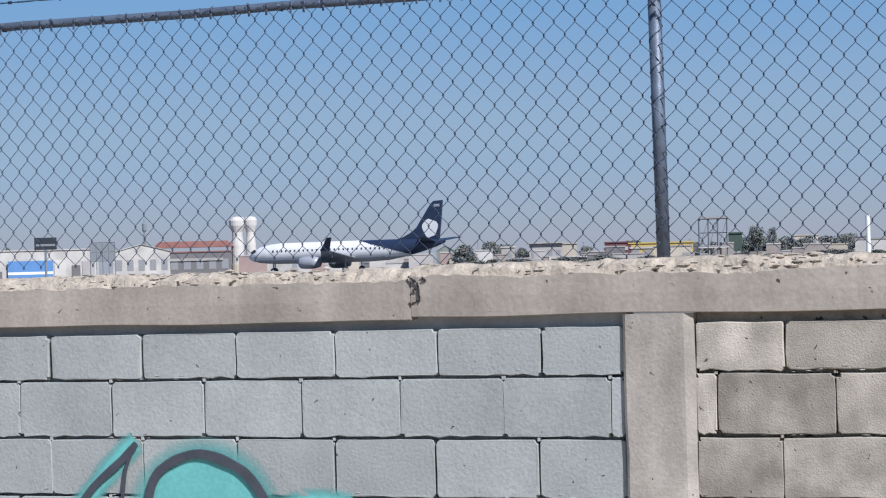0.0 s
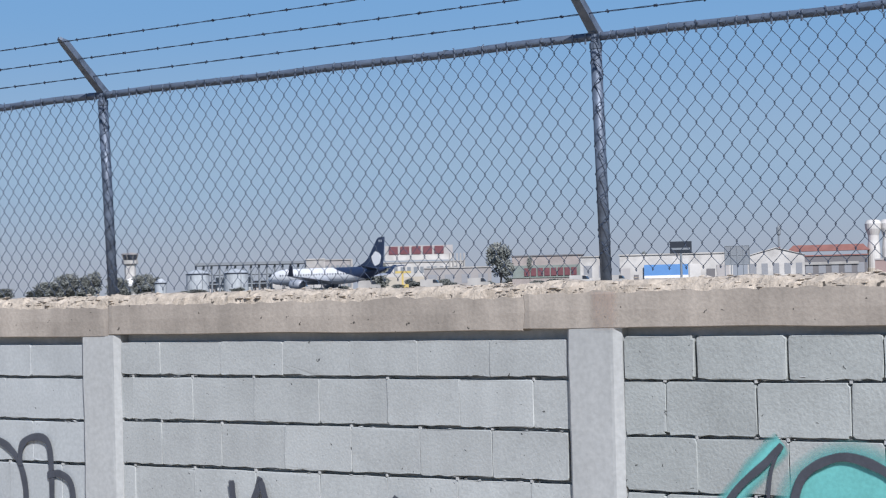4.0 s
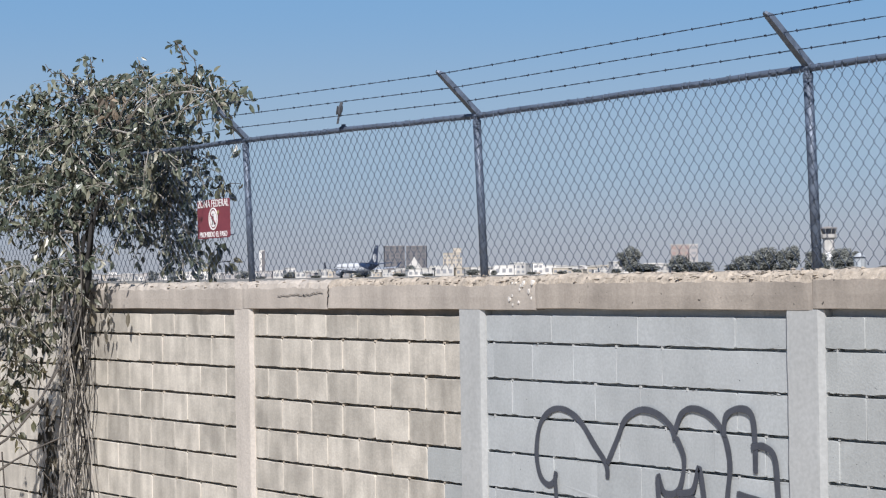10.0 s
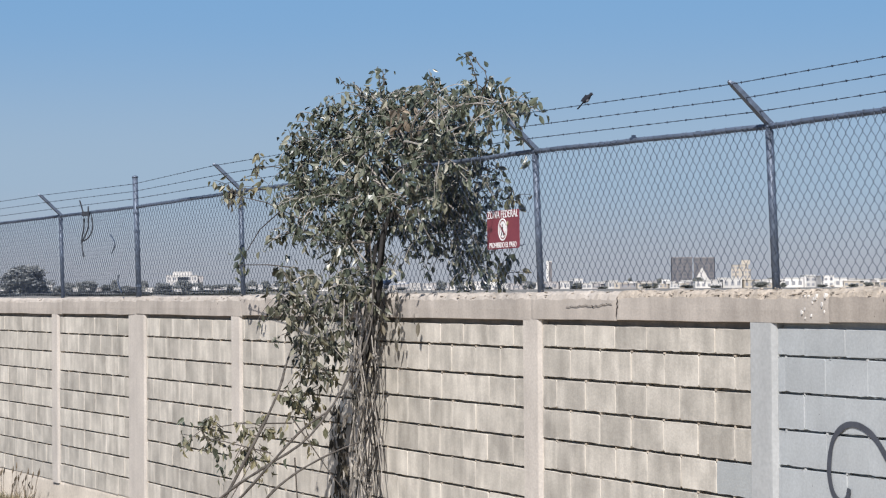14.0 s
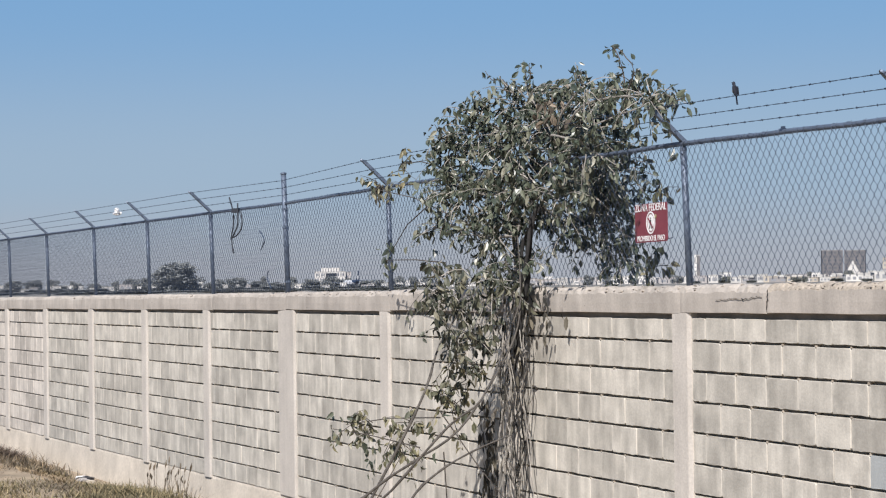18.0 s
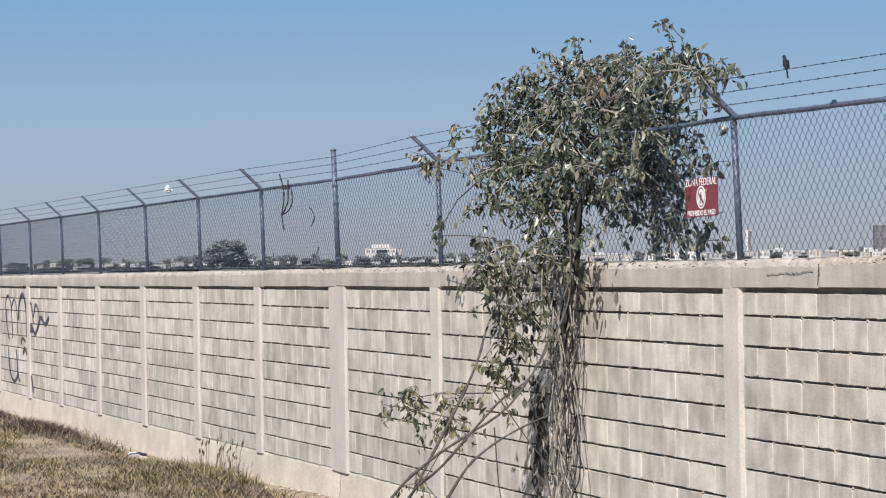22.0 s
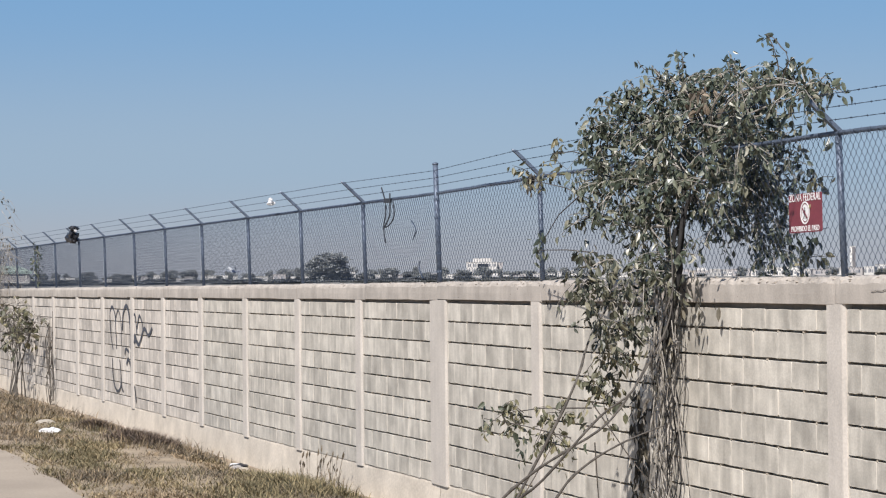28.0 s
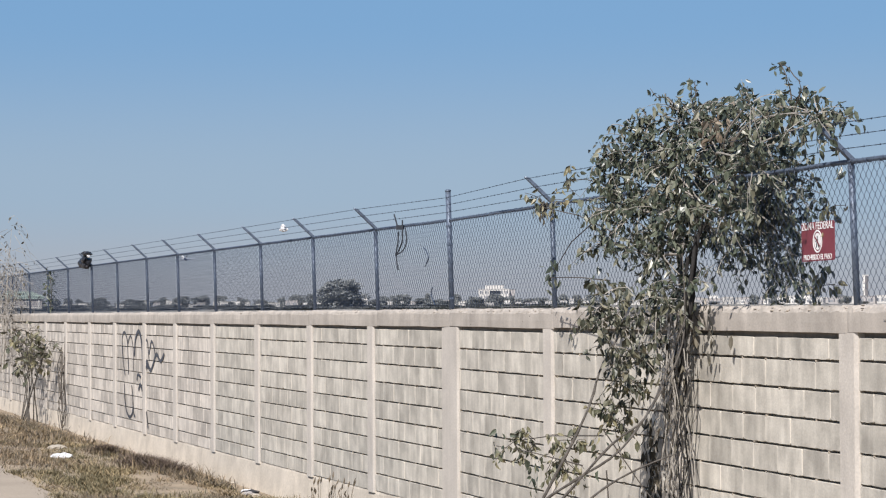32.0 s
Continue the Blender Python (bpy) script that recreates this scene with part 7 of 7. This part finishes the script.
    ob = root("mast", afar(27.21, 900), "thin red and white radio mast", "mast")
    part("lower_mast", tube(bmesh.new(), [(0, 0, -0.4), (0, 0, 14)], [0.9, 0.55], 6), M_REDROOF, ob)
    part("upper_mast", tube(bmesh.new(), [(0, 0, 14), (0, 0, 24.5)], [0.5, 0.2], 6), M_FRAME, ob)
    part("head", lathe(bmesh.new(), [(0.5, 19), (0.9, 19.6), (0.9, 22.4), (0.4, 23)], 8), M_FRAME, ob)
    building("shed", "dull grey-green shed by the apron", 19.0, 700, 6, 7.6, 8, M_DULLGREEN, M_DULLGREEN, gable=2.0)
    building("shed", "small white shed by the apron", 17.28, 600, 3.8, 5.5, 5, M_YARDWHITE, storeys=1, bays=1)
    building("shed", "small white shed by the apron", 22.0, 700, 10, 5.2, 6, M_YARDWHITE, storeys=1, bays=3)
    building("shed", "low grey shed by the apron", 20.4, 690, 12, 4.6, 6, M_CITYDIM, M_YARDWHITE, storeys=1, bays=3)
    building("shelter", "open shelter with a flat white roof", 16.24, 600, 9.5, 6.4, 6, M_CITYDIM, M_YARDWHITE, storeys=1, bays=4, overhang=1.0)
    building("shed", "plain brown shed by the apron", 15.7, 615, 6.6, 6.2, 6, M_TAN)
    building("shed", "low tan outbuilding by the apron", 14.9, 640, 8, 3.6, 6, M_CITYDIM)
    ob = building("shop", "red-fronted low building with pale lettering", 14.26, 560, 7, 5.6, 6, M_REDPAINT, M_REDPAINT)
    bars(ob, 5, -2.8, 2.8, 3.6, 4.6, M_YARDWHITE)
    ob = building("shop", "long yellow low building with a white band", 13.09, 560, 17, 5.2, 8, M_YELLOW, M_YELLOW, storeys=1, bays=5)
    part("white_band", boxes((-8.4, 8.4, -0.3, -0.1, 3.9, 4.4)), M_YARDWHITE, ob)
    ob = root("billboard", afar(11.66, 500), "open steel frame of an empty billboard", "billboard")
    truss(ob, -3.3, 3.3, 3.6, 10.2, 3, 0.26)
    part("walkway", boxes((-3.6, 3.6, -0.6, 0.4, 10.2, 10.6)), M_CITYDIM, ob)
    part("catwalk", boxes((-3.6, 3.6, -0.6, 0.4, 3.2, 3.5)), M_YARDWHITE, ob)
    building("kiosk", "dark green upright cabinet building", 11.08, 520, 3.4, 6.7, 4, M_NAVYGREEN)
    building("house", "white house among trees", 9.19, 800, 9.5, 8.6, 8, M_TAN, storeys=2, bays=3)
    building("canopy", "long thin white canopy roof", 8.38, 600, 8.6, 3.6, 4, M_CITYDIM, M_YARDWHITE, overhang=0.8)
    ob = root("pole", afar(7.52, 400), "thick white lighting pole", "pole")
    part("shaft", tube(bmesh.new(), [(0, 0, -0.4), (0, 0, 8.0)], 0.42, 10), M_WHITE, ob)
    for b, h in ((10.2, 7.5), (9.5, 6.5), (12.3, 6.0), (15.2, 6.0), (18.1, 7.0)):
        ob = root("lamp_post", afar(b, 560), "thin grey lamp post", "lamp post", "lamp posts of the yard")
        part("shaft", tube(bmesh.new(), [(0, 0, -0.4), (0, 0, h)], 0.09, 5), M_FRAME, ob)
        part("lamp_head", boxes((-0.6, 0.1, -0.1, 0.1, h, h + 0.12)), M_FRAME, ob)
    # cars and vans by the apron edge
    r = random.Random(9)
    van = None
    for k in range(11):
        b = r.choice((r.uniform(8, 18), r.uniform(31.5, 37), r.uniform(38, 41)))
        D = r.uniform(440, 520)
        m = afar(b, D) @ Matrix.Rotation(radians(r.uniform(-15, 15)), 4, "Z")
        if van is None:
            van = root("van", m, "white van parked by the apron", "van", "parked vans")
            part("body", prism(bmesh.new(), [(-2.4, 0.4), (2.4, 0.4), (2.4, 1.2), (1.5, 1.35), (1.0, 2.2), (-2.4, 2.2)], -0.95, 0.95), M_YARDWHITE, van)
            part("windscreen", prism(bmesh.new(), [(1.55, 1.38), (1.05, 2.1), (0.4, 2.1), (0.4, 1.38)], -0.98, 0.98), M_GLASS, van)
            for x in (-1.5, 1.5):
                for y in (-0.9, 0.9):
                    tyre = part("wheel", tube(bmesh.new(), [(x, y - 0.1, 0.36), (x, y + 0.1, 0.36)], 0.36, 10), M_RUBBER, van)
                    part("rim", tube(bmesh.new(), [(x, y - 0.11, 0.36), (x, y + 0.11, 0.36)], 0.2, 8), M_FRAME, tyre)
        else:
            copy_thing(van, m)
    # fuel farm, pipe gallery and tower
    for b, w, h in ((44.11, 3.4, 3.8), (43.1, 6.8, 6.2), (42.06, 7.2, 6.2)):
        ob = root("fuel_tank", afar(b, 620), "round pale steel fuel tank", "tank", "fuel tanks")
        part("shell", lathe(bmesh.new(), [(w / 2, -0.5), (w / 2, h)], 24), M_TANK, ob, smooth=False)
        part("rim", lathe(bmesh.new(), [(w / 2 + 0.12, h - 0.35), (w / 2 + 0.12, h), (w / 2 - 0.2, h)], 24), M_GLASS, ob, "dark rim band")
        part("roof", lathe(bmesh.new(), [(w / 2 + 0.1, h + 0.01), (w * 0.3, h + 0.75), (0.4, h + 1.2), (0.1, h + 1.25)], 24), M_TANK, ob)
        part("ladder", tube(bmesh.new(), [(w * 0.2, -w * 0.48, 0), (w * 0.2, -w * 0.48, h + 0.6)], 0.12, 4), M_FRAME, ob)
    ob = root("gallery", afar(41.64, 700), "long grey steel canopy on an open frame", "gallery")
    truss(ob, -18.4, 18.4, 3.2, 9.6, 14, 0.34)
    part("back_wall", boxes((-18, 18, 7.0, 7.4, -0.5, 4.2)), M_CITYDIM, ob)
    for x in (-12, -3, 6, 13):
        part("panel", boxes((x, x + 3.4, 6.6, 6.95, 1.2, 5.6)), M_TANK, ob)
    part("canopy", boxes((-18.8, 18.8, -1.5, 8, 9.6, 10.5)), M_FRAME, ob)
    ob = building("gate_building", "white portal frame with a dark opening", 39.89, 680, 5.8, 10.4, 8, M_YARDWHITE, storeys=1, bays=1)
    ob = building("glass_hall", "glazed hall with slim white columns", 39.27, 690, 9, 10.2, 10, M_CITYDIM, M_YARDWHITE, storeys=2, bays=5, glass=M_FRAME)
    for x in (-4.6, 4.6):
        part("column", boxes((x - 0.3, x + 0.3, -0.6, 0, -0.5, 10.5)), M_YARDWHITE, ob)
    ob = building("store", "white store with large red lettering on its roof", 37.05, 750, 33, 9.6, 16, M_YARDWHITE, storeys=2, bays=14, glass=M_FRAME)
    board = part("sign_board", boxes((-12, 12, -0.2, 0.2, 10.4, 12.4)), M_YARDWHITE, ob)
    part("sign_back", boxes((-12, 12.4, 0.3, 0.6, 12.4, 15.7)), M_CITYDIM, ob)
    part("yard_wall", boxes((-14, 2, -22, -21, -0.5, 4.4)), M_TAN, ob)
    bars(board, 5, -11.0, 9.6, 12.6, 15.4, M_REDPAINT)
    for k in range(5):
        part("column", boxes((11 + k * 1.3, 11.5 + k * 1.3, -0.6, 0.2, -0.5, 12.6)), M_YARDWHITE, ob)
    ob = building("depot", "low grey depot with a pale roof edge", 35.98, 650, 21, 6.3, 10, M_CITYDIM, M_YARDWHITE, storeys=1, bays=4)
    crane = root("forklift", afar(37.5, 640), "yellow lifting truck by the depot", "vehicle")
    part("mast", boxes((-0.3, 0.3, -0.3, 0.3, 0.6, 5.6)), M_YELLOW, crane)
    part("boom", boxes((-2.2, 2.6, -0.3, 0.3, 5.0, 5.7)), M_YELLOW, crane)
    part("chassis", boxes((-1.8, 1.8, -0.8, 0.8, 0.4, 1.6)), M_YELLOW, crane)
    for x in (-1.2, 1.2):
        part("wheel", tube(bmesh.new(), [(x, -0.9, 0.4), (x, -0.6, 0.4)], 0.4, 10), M_RUBBER, crane)
    ob = building("store", "dull brick store with red lettering", 33.5, 640, 22, 9.2, 12, M_DULLBRICK, M_BROWN, storeys=0, bays=0)
    fascia = part("fascia", boxes((-11, 11, -0.25, 0, 2.6, 6.4)), M_DULLGREEN, ob)
    bars(fascia, 8, -7.5, 9, 3.2, 5.6, M_REDPAINT, -0.5)
    building("depot", "white box building beside the brick store", 32.2, 620, 9, 8.2, 10, M_YARDWHITE, storeys=1, bays=2)
    tower = root("control_tower", afar(44.92, 1200), "white airport control tower with a glazed cab", "tower")
    part("shaft", lathe(bmesh.new(), [(3.4, -0.5), (3.2, 17.5)], 8), M_YARDWHITE, tower)
    part("gallery", lathe(bmesh.new(), [(3.4, 17.5), (4.6, 18.3), (4.6, 20.2), (4.2, 20.3)], 8), M_YARDWHITE, tower)
    cab = part("cab", lathe(bmesh.new(), [(3.9, 20.3), (4.7, 23.4)], 8), M_GLASS, tower, "dark glazed cab")
    for k in range(8):
        a = (k + 0.5) * math.tau / 8
        part("mullion", tube(bmesh.new(), [(3.95 * math.cos(a), 3.95 * math.sin(a), 20.3), (4.75 * math.cos(a), 4.75 * math.sin(a), 23.4)], 0.12, 4), M_YARDWHITE, cab)
    part("roof", lathe(bmesh.new(), [(5.0, 23.4), (5.0, 24.1), (1.0, 24.7)], 8), M_CITYDIM, tower)
    part("aerial", tube(bmesh.new(), [(0, 0, 24.7), (0, 0, 27.5)], 0.15, 4), M_FRAME, tower)
    part("dome", lathe(bmesh.new(), [(2.0, 5.5), (2.6, 7.0), (2.2, 9.0), (0.3, 10.0)], 12, 0, -5.0), M_WHITE, tower)


M_DULLGREEN = mat("dull_green_sheet", (0.2, 0.23, 0.21), 0.8, dark=0.85, scale=0.6, bump=0)
M_NAVYGREEN = mat("dark_green_sheet", (0.05, 0.08, 0.065), 0.8, dark=0.9, bump=0)
build_far_trees()
build_town()
build_airport()


# ---- what moves ----
def fly(bird, wings, rows, air):
    """rows: seconds, place, heading, nose up. air: the times between which the wings beat."""
    walk(bird, [(t, pose(*p, 0, -nose, head)) for t, p, head, nose in rows])
    t0, t1 = air
    beats = [t0 + 0.1 * k for k in range(int((t1 - t0) / 0.1) + 1)]
    for w, s in wings:
        w.rotation_mode = "QUATERNION"
        walk(w, [(0.0, folded(s)), (t0 - 0.1, folded(s))] + [(t, spread(s, 38 if k % 2 else -22)) for k, t in enumerate(beats)] + ([(t1 + 0.1, folded(s)), (32.0, folded(s))] if t1 < 31 else [(32.0, spread(s, 0))]))


def motions():
    # the airliner's take-off run and climb
    rows = []
    for t, x, lift, nose in ((0, -122.2, 0, 0), (1, -155.7, 0, 0), (2, -191.8, 0, 0), (3.5, -251.3, 0, 0), (5.5, -342.1, 0, 0), (7, -419.6, 0, 0), (9, -537.1, 0, 0), (11, -672.2, 0, 0), (12.5, -790, 0, 0), (14.5, -950, 0, 0),
                             (18, -1240, 0, 0), (21.5, -1560, 0, 0), (25.5, -1937, 0.0, 2), (27.5, -2101, 4.5, 9), (28.5, -2182, 11.5, 11), (30, -2305, 28, 11), (31, -2385, 41, 11), (32, -2466, 55, 11)):
        y, s = runway_y(x)
        rows.append((t, pose(x, y, FIELD + lift, 0, -nose, 180 - math.degrees(math.atan(s)))))
    walk(jet, rows)
    # one bird sits on the lowest strand, then drops away behind the wall
    sit = (-11.541, -0.054, 3.357)
    fly(bird_a, wings_a, [(0.0, sit, 150, 12), (6.0, sit, 150, 12), (8.6, sit, 120, 12), (13.1, sit, 60, 5), (13.2, (-11.21, -0.25, 3.35), 30, -40), (13.3, (-11.16, -0.25, 3.34), 10, -45), (13.4, (-10.93, -0.2, 3.23), 10, -55),
                              (13.5, (-10.89, -0.1, 3.11), 40, -65), (13.6, (-10.7, 0.3, 2.97), 70, -65), (13.7, (-10.9, 0.8, 2.76), 80, -60), (13.9, (-11.2, 2.5, 2.45), 90, -10), (14.3, (-11.5, 5.0, 2.2), 90, 0), (32.0, (-11.5, 5.0, 2.04), 90, 0)], (13.2, 14.3))
    # the other rises out of the tree and settles on the top strand
    tree, perch = (-15.5, -0.05, 3.72), (-11.803, -0.242, 3.516)
    fly(bird_b, wings_b, [(0.0, tree, 0, 0), (12.1, tree, 0, 0), (12.2, (-15.41, -0.25, 4.04), 0, -25), (12.3, (-15.47, -0.25, 4.15), 10, -25), (12.4, (-15.53, -0.25, 4.21), 10, -35), (12.6, (-15.51, -0.25, 4.28), 10, -45), (12.7, (-15.44, -0.25, 4.24), 10, -50),
                              (12.8, (-15.29, -0.25, 4.11), 10, -60), (13.1, (-14.6, 0.3, 3.5), 20, -50), (13.5, (-13.6, 0.45, 3.25), 10, -45), (13.7, (-12.45, 0.0, 3.42), -5, -20), (13.8, (-11.86, -0.25, 3.525), -10, 10), (13.9, perch, 10, -10), (14.2, perch, 35, -28), (15.5, perch, 35, -28),
                              (16.2, perch, 100, -10), (16.7, perch, 160, 8), (17.3, perch, 205, 18), (32.0, perch, 205, 18)], (12.2, 13.8))


motions()
